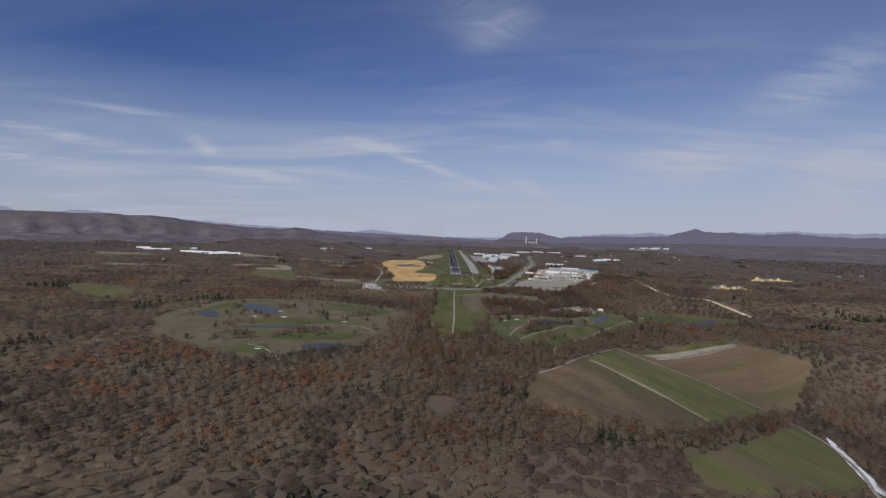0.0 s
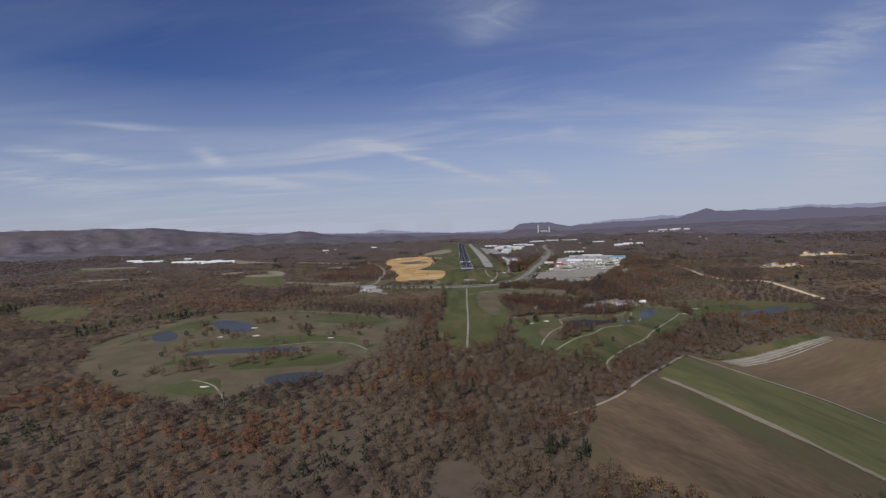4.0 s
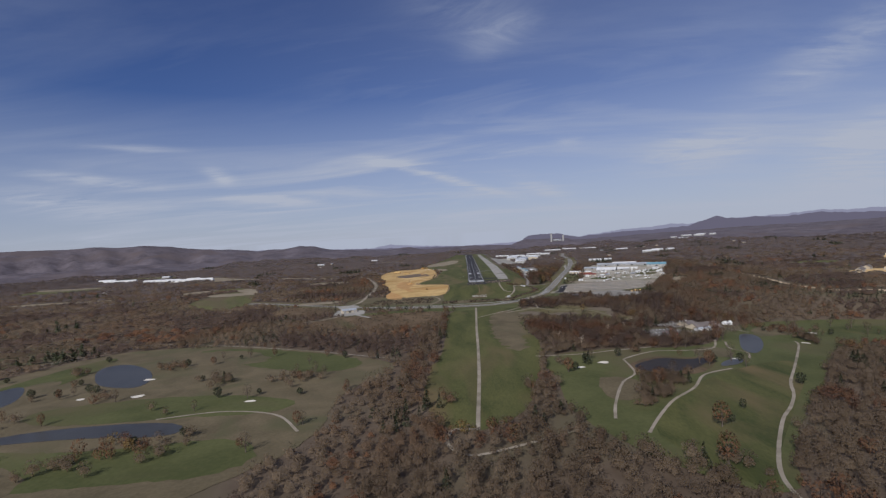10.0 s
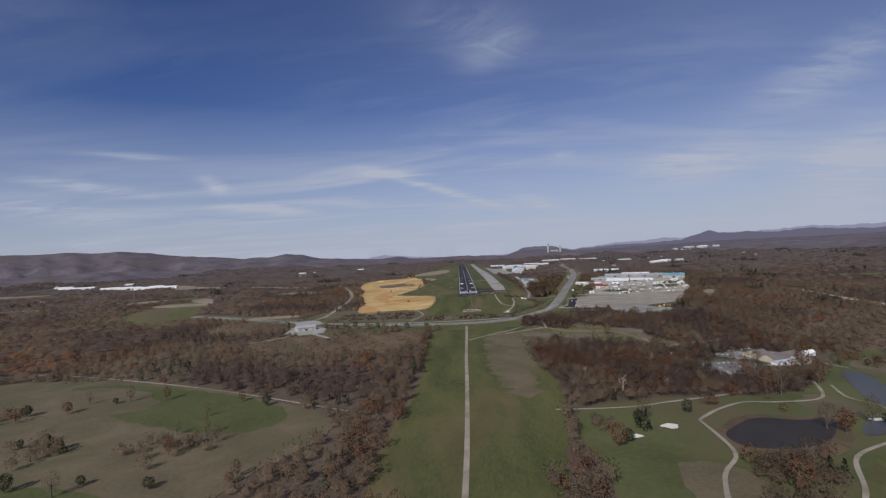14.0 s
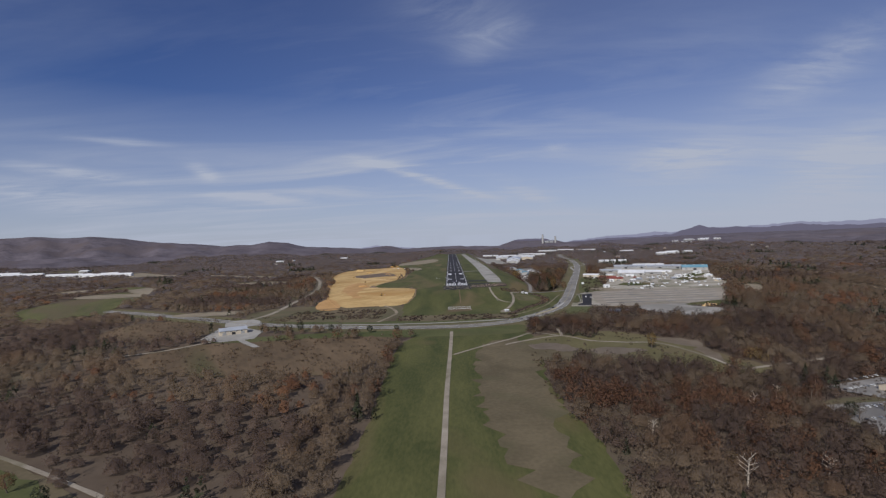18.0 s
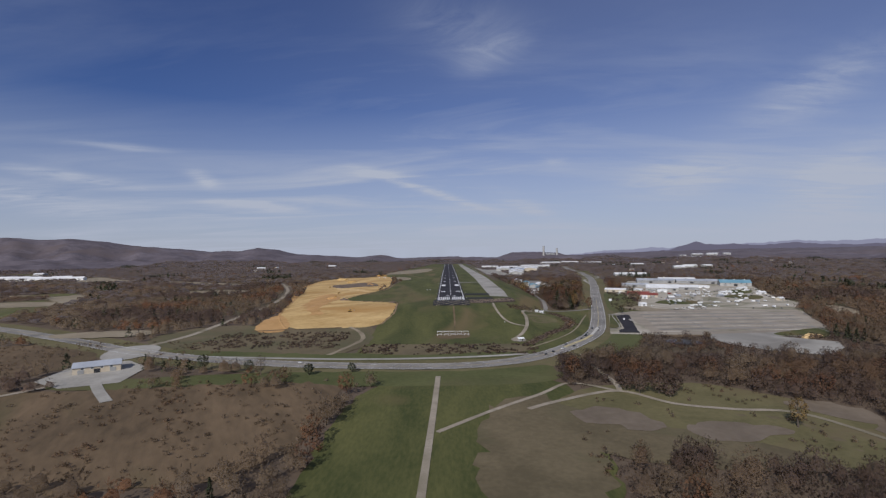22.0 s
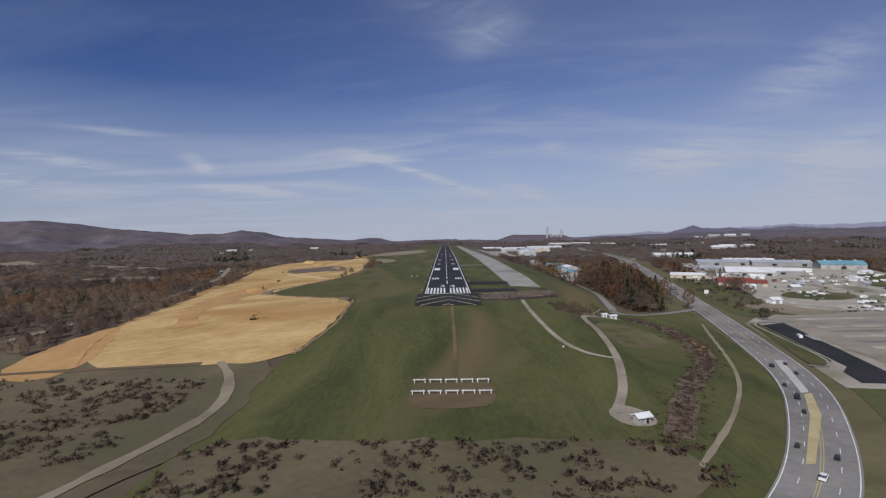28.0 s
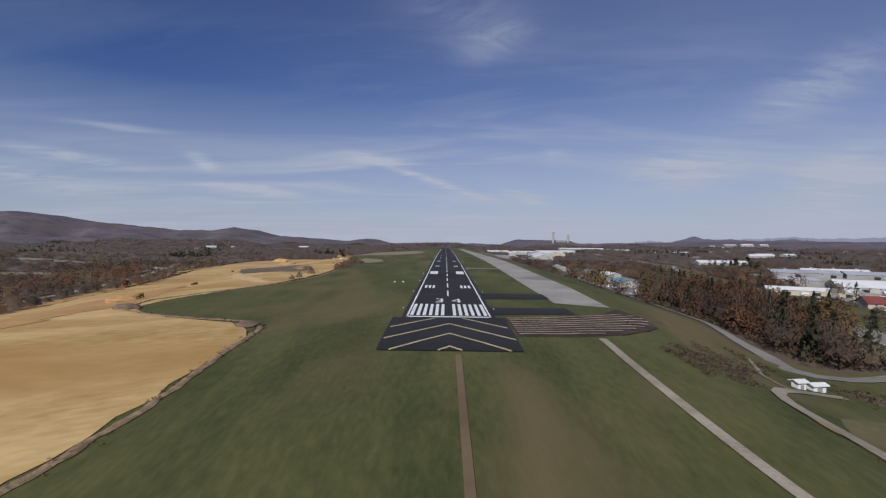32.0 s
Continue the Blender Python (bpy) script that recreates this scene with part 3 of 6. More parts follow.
# service tracks on the field
ribbon("service_track", [(43, -33), (42, -60), (43, -95), (46, -122), (52, -136), (60, -141)], 2.2, GRAVEL, 0.42, "pale gravel service track across the grass", "track")
ribbon("service_road", [(92, -57), (84, -57), (73, -63), (67, -74), (66, -100), (61, -138), (52, -170), (43, -190)], 2.8, GRAVEL, 0.44, "pale gravel perimeter road", "road")
ribbon("perimeter_road", [(112, 420), (118, 280), (116, 160), (110, 60), (102, -8), (97, -32), (106, -41), (126, -36), (153, -21)], 4.6, ASPHALT_OLD, 0.40, "grey asphalt perimeter road", "road")
sheet("hut_yard", [(40, -190), (46, -183), (52, -190), (51, -199), (43, -200)], GRAVEL, 0.36, "gravel yard round the equipment hut", "yard")
ribbon("centre_track", [(2, -52), (2, -80), (2, -128), (1, -160)], 1.5, FIELD_BROWN, 0.36, "worn gravel track on the runway's line", "track")
ribbon("drainage_ditch", [(97, -52), (104, -92), (95, -136), (72, -170), (52, -206)], 6.5, EARTH_DARK, 0.30, "brown weedy drainage ditch with red earth", "ditch", free=0, wander=0.7)
ribbon("mown_path", [(128, -70), (121, -88), (96, -153), (75, -189), (50, -220)], 1.3, FIELD_PALE, 0.34, "thin worn path through the grass beside the highway", "path", free=0, wander=0.6)
sheet("red_cut", [(103, -108), (105, -112), (99, -132), (96, -131)], EARTH_RED, 0.36, "bare orange earth in the ditch", "ground", ragged=5, free=False)

# ---- the building site ----
sheet("graded_site", [(-131, -147), (-150, -110), (-165, -69), (-185, 10), (-201, 82), (-225, 220), (-270, 400), (-262, 590), (-200, 640), (-120, 480), (-98, 300), (-90, 170), (-112, 70), (-124, 12), (-90, -8), (-58, -20), (-54, -60), (-57, -119), (-66, -141), (-90, -144)],
      EARTH, 0.34, "bare orange graded earth of a building site", "building site", ragged=2)
sheet("haul_cut", [(-125, -95), (-142, -62), (-166, 5), (-172, 67), (-180, 140), (-158, 132), (-135, 55), (-130, -7), (-133, -45), (-128, -71), (-119, -93)], EARTH_RED, 0.44, "darker orange haul road cut through the site", "ground", ragged=8)
sheet("wet_basin", [(-215, 330), (-200, 368), (-150, 330), (-112, 250), (-110, 200), (-165, 230)], EARTH_DARK, 0.44, "dark wet basin in the building site", "ground", ragged=5)
sheet("bare_shoulder", [(-230, -150), (-205, -110), (-150, -130), (-100, -136), (-60, -128), (-58, -238), (-120, -228), (-190, -214), (-225, -190)], ROUGH, 0.30, "trampled brown verge of the building site", "ground", ragged=4)
ribbon("site_track", [(-78, -236), (-66, -190), (-72, -160), (-84, -140)], 3.5, FIELD_PALE, 0.46, "pale site entrance track", "track", wander=0.6)
ribbon("site_track", [(-160, -150), (-120, -146), (-90, -142)], 3, FIELD_BROWN, 0.47, "pale track along the site's edge", "track", wander=0.6)
ribbon("silt_fence_road", [(-330, 430), (-290, 330), (-258, 240), (-228, 120), (-212, 10), (-209, -60), (-206, -110), (-204, -162), (-210, -196), (-215, -218)], 5.5, GRAVEL, 0.42, "pale haul road along the building site", "road", wander=0.3)
for p in ([(-130, 560), (-60, 640), (-40, 900), (-70, 1000), (-120, 820), (-170, 640)], [(-110, 470), (-70, 420), (-76, 340), (-100, 380)]):
    sheet("scraped_ground", p, FIELD_PALE, 0.36, "pale scraped ground beside the airfield", "ground", ragged=4)

# ---- highway ----
HIGHWAY = [(-520, -62), (-406, -112), (-284, -178), (-207, -222), (-130, -250), (-70, -262), (-6, -266), (34, -256), (63, -233), (88, -201), (109, -164), (127, -112), (148, -42), (174, 50), (208, 170), (250, 320), (300, 520), (352, 800), (372, 1000), (420, 1250)]
highway = ribbon("highway", HIGHWAY, 12.8, ASPHALT_OLD, 0.44, "grey divided highway curving past the airfield", "road", a=0.0, free=10)
ribbon("highway_verge", HIGHWAY, 40, OLIVE, 0.17, "dry green verge along the highway", "grass", free=0, wander=0.1, b=0.8)
ribbon("frontage_road", [(-200, -232), (-130, -241), (-60, -248), (0, -246), (46, -238)], 4.0, CONCRETE, 0.42, "pale side road along the highway", "road")
for shift in (-5.9, 5.9):
    ribbon("edge_line", HIGHWAY, 0.2, PAINT_WHITE, 0.50, shift=shift, free=0, parent=highway)
for shift in (-0.25, 0.25):
    ribbon("centre_line", HIGHWAY, 0.2, PAINT_YELLOW, 0.50, shift=shift, free=0, parent=highway, b=0.44)
line = spline(HIGHWAY, 5.0)
for k in range(0, len(line) - 2, 2):
    (ax, ay), (bx, by) = line[k], line[k + 1]
    if -180 < ax < 260 and ay < 330:
        for off in (-3.1, 3.1):
            gap = math.hypot(bx - ax, by - ay)
            ox, oy = off * (by - ay) / gap, -off * (bx - ax) / gap
            ribbon("lane_dash", [(ax + ox, ay + oy), (0.4 * ax + 0.6 * bx + ox, 0.4 * ay + 0.6 * by + oy)], 0.15, PAINT_WHITE, 0.50, free=0, parent=highway)
sheet("turning_strip", [(101, -178), (104, -177), (94, -194), (73, -220), (71, -220), (91, -194)], PAINT_YELLOW, 0.52, "pale yellow painted median of the highway", "road marking", soft=False)
sheet("median_island", [(117, -141), (120, -141), (104, -176), (101, -177), (106, -166)], PALE_CONCRETE, 0.56, "pale concrete median island", "median", soft=False)
ribbon("side_street", [(-215, -224), (-206, -250), (-196, -276), (-178, -300), (-158, -322)], 5, CONCRETE, 0.42, "pale side street past a roadside hall", "road")
ribbon("side_street", [(-204, -300), (-228, -326), (-262, -344)], 3.5, GRAVEL, 0.42, "pale gravel lane below the highway", "road")
sheet("junction", [(-232, -206), (-206, -196), (-190, -226), (-204, -250), (-222, -240)], CONCRETE, 0.47, "pale worn concrete road junction", "road", soft=True)
sheet("roadside_yard", [(-222, -250), (-196, -246), (-176, -262), (-172, -292), (-196, -302), (-218, -290)], CONCRETE, 0.38, "pale concrete yard beside the highway", "yard", soft=False)
sheet("verge_grass", [(-205, -212), (-120, -222), (-60, -232), (-20, -240), (30, -228), (50, -240), (20, -250), (-60, -252), (-150, -240)], FAIRWAY, 0.28, "green verge between the roads", "grass")
sheet("verge_grass", [(112, -190), (128, -150), (146, -160), (136, -188), (112, -240), (96, -248), (88, -228)], FAIRWAY, 0.28, "green verge beside the highway", "grass")
ribbon("far_road", [(245, 300), (262, 420), (290, 470), (330, 560), (300, 700), (320, 900)], 5, CONCRETE, 0.40, "pale road climbing to the far side", "road")

# ---- industrial yard ----
sheet("yard_verge", [(158, -44), (184, 48), (216, 162), (238, 150), (226, 84), (204, -16), (172, -58)], FAIRWAY, 0.34, "green verge between highway and yard", "grass", ragged=2)
sheet("industrial_yard", [(150, -70), (196, -20), (240, 90), (262, 230), (330, 380), (466, 310), (482, 252), (428, 135), (399, 64), (391, 15), (347, -50), (293, -151), (264, -194), (240, -190), (140, -176), (118, -172)], YARD_DIRT, 0.30, "wide beige gravelled industrial yard", "yard", soft=False)
lot = sheet("paved_lot", [(166, -60), (206, -32), (345, -46), (296, -150), (240, -174), (180, -178), (150, -172)], LOT, 0.42, "large worn paved lot with faint bays", "car park", soft=False)
sheet("new_lot", [(155, -75), (169, -70), (143, -160), (141, -170), (126, -168), (130, -156), (136, -150)], ASPHALT_NEW, 0.46, "freshly laid black asphalt lot", "car park", soft=False)
sheet("lower_lot", [(180, -194), (192, -176), (240, -174), (232, -190), (246, -202), (256, -212), (246, -230), (222, -250), (198, -238), (182, -216)], CONCRETE, 0.40, "pale lower lot below the bank", "car park", soft=False)
# bay lines and tar seams on the paved lot, a basin below it, kerbs beside the new asphalt
for k in range(9):
    y = -160 + 13 * k
    ribbon("bay_line", [(178 + 0.24 * (y + 160), y), (230 + 0.24 * (y + 160), y + 1.5), (282 + 0.42 * (y + 160), y + 3)], 0.5, CONCRETE, 0.47, free=0, parent=lot, wander=0.8)
for k in range(11):
    y = -166 + 10.5 * k
    ribbon("worn_band", [(160 + 0.22 * (y + 160), y), (230 + 0.24 * (y + 160), y + 3), (284 + 0.45 * (y + 160), y + 4)], 4.2, (YARD_DIRT, ASPHALT_OLD)[k % 2], 0.445, free=0, parent=lot, wander=1.0)
sheet("gravel_apron", [(178, -12), (206, -2), (216, -36), (244, -34), (212, -46), (192, -52)], FIELD_PALE, 0.46, "tan gravel between the lot and the yard", "yard", ragged=2, free=False)
for k in range(4):
    ribbon("tar_seam", [(196 + 28 * k, -172), (206 + 30 * k, -110), (222 + 30 * k, -50)], 0.9, ASPHALT_OLD, 0.46, free=0, parent=lot, wander=0.8)
sheet("basin_pond", [(146, -196), (168, -200), (166, -217), (144, -214)], WATER, 0.38, "grey-brown settling basin below the lot", "pond")
sheet("bare_bank", [(150, -178), (186, -180), (180, -190), (150, -186)], FIELD_BROWN, 0.36, "bare tan bank below the paved lot", "bank", ragged=2)
sheet("lot_bank", [(235, -176), (284, -155), (288, -162), (261, -200), (250, -188), (233, -188)], GRASS, 0.45, "grass bank at the lot's end", "grass", ragged=1, free=False)
sheet("lot_bank", [(150, -72), (156, -70), (137, -142), (130, -150), (126, -146)], GRASS, 0.50, "narrow grass strip between highway and lot", "grass", soft=False, free=False)
ribbon("kerb", [(160, -66), (152, -74), (146, -98), (138, -134), (133, -146), (128, -150), (124, -148)], 0.9, CONCRETE, 0.56, "pale concrete kerb round the grass strip", "kerb", free=0)
ribbon("lot_entrance", [(150, -70), (162, -68), (176, -68)], 4, ASPHALT_OLD, 0.54, "short grey entrance from the highway", "road", free=0)
sheet("kerb_island", [(158, -98), (161, -100), (158, -112), (155, -111)], CONCRETE, 0.58, "small pale kerbed island in the new lot", "kerb", soft=True, free=False)
for p in ([(225, 20), (262, 60), (300, 40), (262, 2)], [(340, 84), (366, 116), (404, 96), (366, 44)], [(176, -40), (206, -16), (214, -30), (190, -52)], [(384, 110), (424, 150), (440, 190), (424, 196), (376, 140)]):
    sheet("yard_grass", p, GRASS, 0.44, "patch of dry grass in the yard", "grass", free=False)
sheet("clearing", [(398, -8), (408, -26), (384, -84), (360, -104), (346, -98), (362, -58)], FIELD_PALE, 0.4, "pale bare clearing in the woods beside the yard", "clearing", ragged=2)
# ---- corridor under the approach ----
sheet("approach_meadow", [(-48, -292), (30, -284), (58, -300), (52, -360), (42, -440), (50, -540), (36, -600), (10, -720), (-42, -735), (-60, -640), (-44, -520), (-50, -400)], GRASS, 0.22, "green mown strip under the approach", "meadow", ragged=3)
sheet("dry_meadow", [(4, -330), (50, -310), (46, -400), (38, -480), (30, -560), (6, -520)], ROUGH, 0.28, "dry reddish-brown meadow grass", "meadow", ragged=9)
ribbon("approach_track", [(-9, -286), (-10, -340), (-12, -430), (-13, -520), (-15, -620), (-18, -700), (-19, -728)], 2.6, GRAVEL, 0.40, "straight pale gravel track under the approach", "track")
ribbon("branch_track", [(-8, -360), (14, -338), (39, -316), (56, -300), (74, -312)], 2.2, GRAVEL, 0.40, "pale branch track", "track")
ribbon("track_loop", [(-19, -728), (-32, -726), (-36, -744), (-24, -760), (0, -752), (36, -734)], 2.4, GRAVEL, 0.40, "pale track looping past the trees", "track")
sheet("park_grass", [(36, -338), (54, -312), (76, -302), (122, -300), (150, -328), (172, -372), (190, -398), (156, -412), (128, -398), (112, -374), (70, -352)], OLIVE, 0.24, "dry park grass with scattered shrubs", "meadow", ragged=3)
ribbon("park_track", [(30, -336), (45, -326), (75, -313), (93, -331), (115, -338), (139, -342), (156, -372), (164, -398), (184, -392), (240, -372)], 2.6, GRAVEL, 0.40, "pale gravel park track", "track")
ribbon("park_track", [(78, -240), (76, -262), (78, -300), (76, -312)], 2.6, GRAVEL, 0.40, "pale gravel track from the highway", "track")
for p in ([(43, -339), (64, -332), (80, -351), (78, -362), (57, -356)], [(83, -357), (94, -351), (115, -353), (123, -357), (119, -364), (102, -370), (88, -368)], [(139, -329), (158, -326), (166, -334), (171, -345), (160, -354), (152, -346), (144, -340)], [(158, -352), (167, -350), (167, -380), (155, -387)]):
    sheet("mud_pond", p, MUD, 0.34, "shallow muddy pond", "pond", ragged=4)

# ---- golf course ----
sheet("golf_grass", [(34, -570), (118, -552), (200, -540), (250, -470), (300, -410), (420, -392), (545, -398), (560, -440), (500, -480), (400, -500), (330, -520), (300, -560), (262, -600), (226, -650), (180, -700), (126, -770), (104, -815), (80, -800), (48, -740), (36, -690), (44, -640)],
      FAIRWAY, 0.22, "green golf course grass", "golf course", ragged=2)
sheet("golf_rough", [(-450, -720), (-470, -600), (-420, -480), (-380, -462), (-264, -462), (-90, -560), (-84, -600), (-120, -650), (-108, -735), (-155, -795), (-230, -880), (-300, -850), (-345, -818)],
      ROUGH, 0.22, "dry brown golf course rough", "golf course", ragged=2)
for p in ([(-440, -690), (-420, -540), (-390, -480), (-370, -600), (-390, -700)], [(-250, -480), (-110, -550), (-130, -600), (-230, -560), (-330, -480)], [(-345, -665), (-281, -645), (-215, -640), (-140, -660), (-150, -686), (-203, -688), (-313, -698)], [(-330, -730), (-240, -740), (-150, -720), (-130, -770), (-220, -780), (-320, -790)], [(-300, -800), (-240, -800), (-220, -860), (-280, -840)]):
    sheet("fairway", p, FAIRWAY, 0.27, "dull green mown fairway", "golf course", free=False, ragged=3)
for p in ([(71, -734), (143, -642), (252, -574), (222, -637), (179, -692), (109, -785), (95, -815), (80, -770)], [(330, -450), (430, -420), (530, -420), (500, -460), (400, -480)]):
    sheet("fairway", p, GRASS, 0.27, "paler mown fairway", "golf course", free=False)
for p in ([(262, -474), (276, -484), (256, -530), (226, -570), (222, -552), (239, -518)], [(173, -611), (186, -592), (205, -581), (204, -590), (192, -604)], [(371, -537), (390, -497), (440, -460), (510, -418), (490, -460), (432, -510)],
          [(-383, -543), (-365, -525), (-323, -553), (-297, -588), (-293, -615), (-321, -610), (-345, -596)], [(-423, -623), (-413, -585), (-370, -642), (-384, -665)], [(-332, -728), (-310, -702), (-210, -692), (-195, -722), (-264, -716)], [(-205, -800), (-150, -790), (-150, -815), (-190, -835)]):
    sheet("pond", p, WATER, 0.34, "still grey-blue golf course pond", "pond", kind="structure")
CARTS = ([(36, -570), (81, -569), (124, -554), (156, -540)], [(105, -592), (101, -632), (85, -654), (68, -694), (60, -720)], [(105, -592), (124, -574), (146, -560), (168, -558), (199, -547), (220, -510)], [(225, -519), (215, -546), (222, -561), (212, -583)],
         [(180, -616), (151, -634), (129, -666), (104, -693), (84, -721), (71, -742)], [(294, -513), (286, -531), (233, -607), (203, -649), (187, -677), (169, -702), (150, -725), (120, -770), (104, -800), (98, -830)],
         [(-266, -809), (-237, -828), (-204, -875)], [(-230, -690), (-190, -680), (-150, -690), (-125, -720)], [(-478, -540), (-420, -462), (-393, -438), (-330, -450), (-200, -500), (-84, -560)], [(253, -420), (262, -445), (275, -470)])
sheet("pond", [(106, -612), (118, -600), (138, -584), (158, -590), (182, -580), (164, -606), (146, -622), (124, -628), (108, -626)], DARK_WATER, 0.34, "dark still pond among the fairways", "pond")
sheet("pond_bank", [(100, -612), (116, -594), (138, -578), (160, -584), (190, -574), (168, -612), (148, -632), (122, -638), (102, -632)], FIELD_DARK, 0.30, "brown reedy bank round the pond", "bank", ragged=2, free=False)
for line in CARTS:
    ribbon("cart_path", line, 1.9, GRAVEL, 0.40, "narrow pale cart path", "path", wander=0.2)
for x, y, r in ((66, -611, 3.5), (87, -600, 4.5), (-245, -829, 4), (-278, -637, 5), (-322, -639, 3.5), (300, -520, 4), (200, -585, 4), (340, -470, 5), (-300, -590, 5), (-180, -660, 4)):
    sheet("sand_bunker", [(x + r * (1 + 0.3 * math.sin(3 * a + x)) * math.cos(a), y + 0.7 * r * (1 + 0.3 * math.cos(2 * a + y)) * math.sin(a)) for a in (k * math.tau / 10 for k in range(10))], SAND, 0.40, "pale sand bunker", "bunker", free=False)

# ---- farm fields ----
sheet("stubble_field", [(64, -897), (90, -878), (113, -854), (130, -842), (150, -880), (168, -923), (196, -988), (180, -1010), (109, -1029), (40, -980)], FIELD_DARK, 0.24, "dark brown ploughed field", "field", soft=False, ragged=2)
sheet("crop_field", [(132, -838), (165, -792), (198, -750), (226, -774), (246, -791), (285, -818), (317, -887), (255, -946), (197, -987), (168, -922), (150, -878)], FIELD_GREEN, 0.30, "green winter crop strip", "field", soft=False, ragged=1.5)
sheet("stubble_field", [(202, -746), (232, -748), (330, -690), (420, -640), (500, -690), (420, -780), (330, -880), (319, -884), (288, -813), (247, -787), (226, -770)], FIELD_BROWN, 0.26, "wide brown ploughed field", "field", soft=False, ragged=2)
sheet("field_margin", [(199, -742), (228, -738), (300, -690), (412, -628), (420, -638), (330, -690), (232, -746)], GRASS, 0.24, "green field margin", "grass", soft=False, ragged=1.5)
sheet("straw_strip", [(230, -749), (330, -690), (415, -641), (412, -651), (330, -700), (248, -758)], FIELD_PALE, 0.36, "pale strip of straw and plastic mulch", "field", soft=False, ragged=2)
for k in range(4):
    ribbon("mulch_row", [(240 + 4 * k, -748 - 2 * k), (310 + 3 * k, -705 - 3 * k), (402 + 2 * k, -652 - 2 * k)], 1.2, CONCRETE, 0.44, "row of grey plastic mulch in the field", "mulch row", free=0, wander=0.5)
sheet("pasture", [(118, -1074), (178, -1049), (250, -975), (332, -898), (325, -950), (290, -1020), (255, -1070), (204, -1094), (130, -1120)], FIELD_GREEN, 0.26, "green pasture", "field", ragged=2)
ribbon("farm_road", [(45, -910), (64, -899), (90, -880), (113, -853), (160, -796), (190, -756), (200, -746), (224, -771), (246, -788), (240, -784)], 2.1, GRAVEL, 0.55, "pale dirt farm road between the fields", "road", wander=0.35, free=2.5)
ribbon("farm_road", [(199, -746), (224, -771), (246, -788), (287, -815), (306, -850), (322, -890), (325, -945), (300, -1010), (276, -1050), (255, -1090)], 3.6, GRAVEL, 0.6, "pale dirt farm road between the fields", "road", wander=0.35, free=5)
sheet("silage_sheet", [(338, -925), (350, -915), (300, -1025), (284, -1058), (276, -1054), (288, -1026)], PAINT_WHITE, 0.50, "long white plastic silage cover", "cover", ragged=1.5, kind="")
for p in ([(-850, -328), (-696, -366), (-602, -476), (-627, -520), (-760, -450)], [(-582, -34), (-573, 150), (-500, 90), (-449, -18), (-406, -200), (-515, -150)], [(-1500, 1100), (-1180, 1000), (-1140, 860), (-1420, 950)], [(-1300, 300), (-1100, 420), (-1150, 560), (-1400, 520)]):
    sheet("pasture", p, FIELD_GREEN, 0.6, "dull green pasture among the woods", "field", ragged=4)
for p in ([(-554, 470), (-258, 350), (-262, 320), (-540, 425)], [(-1063, 601), (-954, 652), (-930, 600), (-1040, 560)], [(-1000, 860), (-760, 600), (-640, 560), (-700, 480), (-860, 560)], [(-640, 570), (-500, 470), (-372, 400), (-360, 345), (-500, 395), (-620, 500)], [(-620, 200), (-560, 230), (-470, 60), (-540, 120)], [(-430, 215), (-320, 190), (-310, 260), (-420, 280)], [(-700, 120), (-560, 160), (-600, 230), (-720, 200)], [(-330, -150), (-250, -130), (-230, -160), (-300, -175)]):
    sheet("dry_field", p, FIELD_PALE, 0.6, "pale dry field among the woods", "field", ragged=4)
ribbon("hill_road", [(560, 280), (534, 120), (520, 20), (498, -130), (484, -210), (494, -285), (540, -300), (566, -340), (620, -400)], 8, STRAW, 0.6, "pale graded road through the woods", "road", wander=0.6, free=7)
for p in ([(935, 110), (1010, 118), (1075, 170), (1060, 225), (985, 225), (925, 170)], [(660, -110), (735, -120), (790, -96), (760, -50), (700, -56), (668, -80)]):
    sheet("clearing", p, EARTH_PALE, 0.55, "bare tan clearing round houses", "yard", ragged=3)
sheet("clearing", [(700, -70), (760, -95), (780, -70), (720, -40)], FIELD_PALE, 0.5, "pale clearing round houses", "yard")
sheet("club_car_park", [(186, -432), (238, -408), (256, -416), (250, -432), (206, -448)], ASPHALT_OLD, 0.44, "grey clubhouse car park with parked cars", "car park", soft=False)
sheet("clubhouse_grounds", [(158, -456), (222, -440), (268, -420), (290, -436), (262, -470), (214, -482), (184, -505), (157, -505)], ROUGH, 0.26, "dry grass round the clubhouse", "grass")
sheet("club_car_park", [(166, -462), (205, -452), (214, -470), (186, -496), (162, -498)], ASPHALT_OLD, 0.42, "grey clubhouse car park", "car park", soft=False)

# scrub, rough and bare patches between the woods
for p in ([(-232, -306), (-168, -304), (-60, -288), (-50, -330), (-62, -400), (-140, -404), (-240, -380)], [(-330, -190), (-260, -205), (-212, -240), (-240, -300), (-330, -280)]):
    sheet("scrub", p, FIELD_DARK, 0.24, "low brown scrub and dry grass", "scrub", ragged=5)
for p in ([(-440, -700), (-400, -560), (-360, -620), (-380, -720)], [(-330, -500), (-270, -480), (-200, -540), (-260, -560)], [(-220, -590), (-130, -590), (-110, -640), (-170, -640)], [(-340, -760), (-260, -750), (-230, -800), (-300, -830)], [(62, -690), (100, -690), (96, -640), (70, -640)], [(262, -500), (330, -470), (360, -430), (300, -430)], [(180, -545), (215, -540), (205, -580), (170, -580)]):
    sheet("rough_patch", p, ROUGH, 0.29, "dry brown rough between the fairways", "grass", ragged=5, free=False)


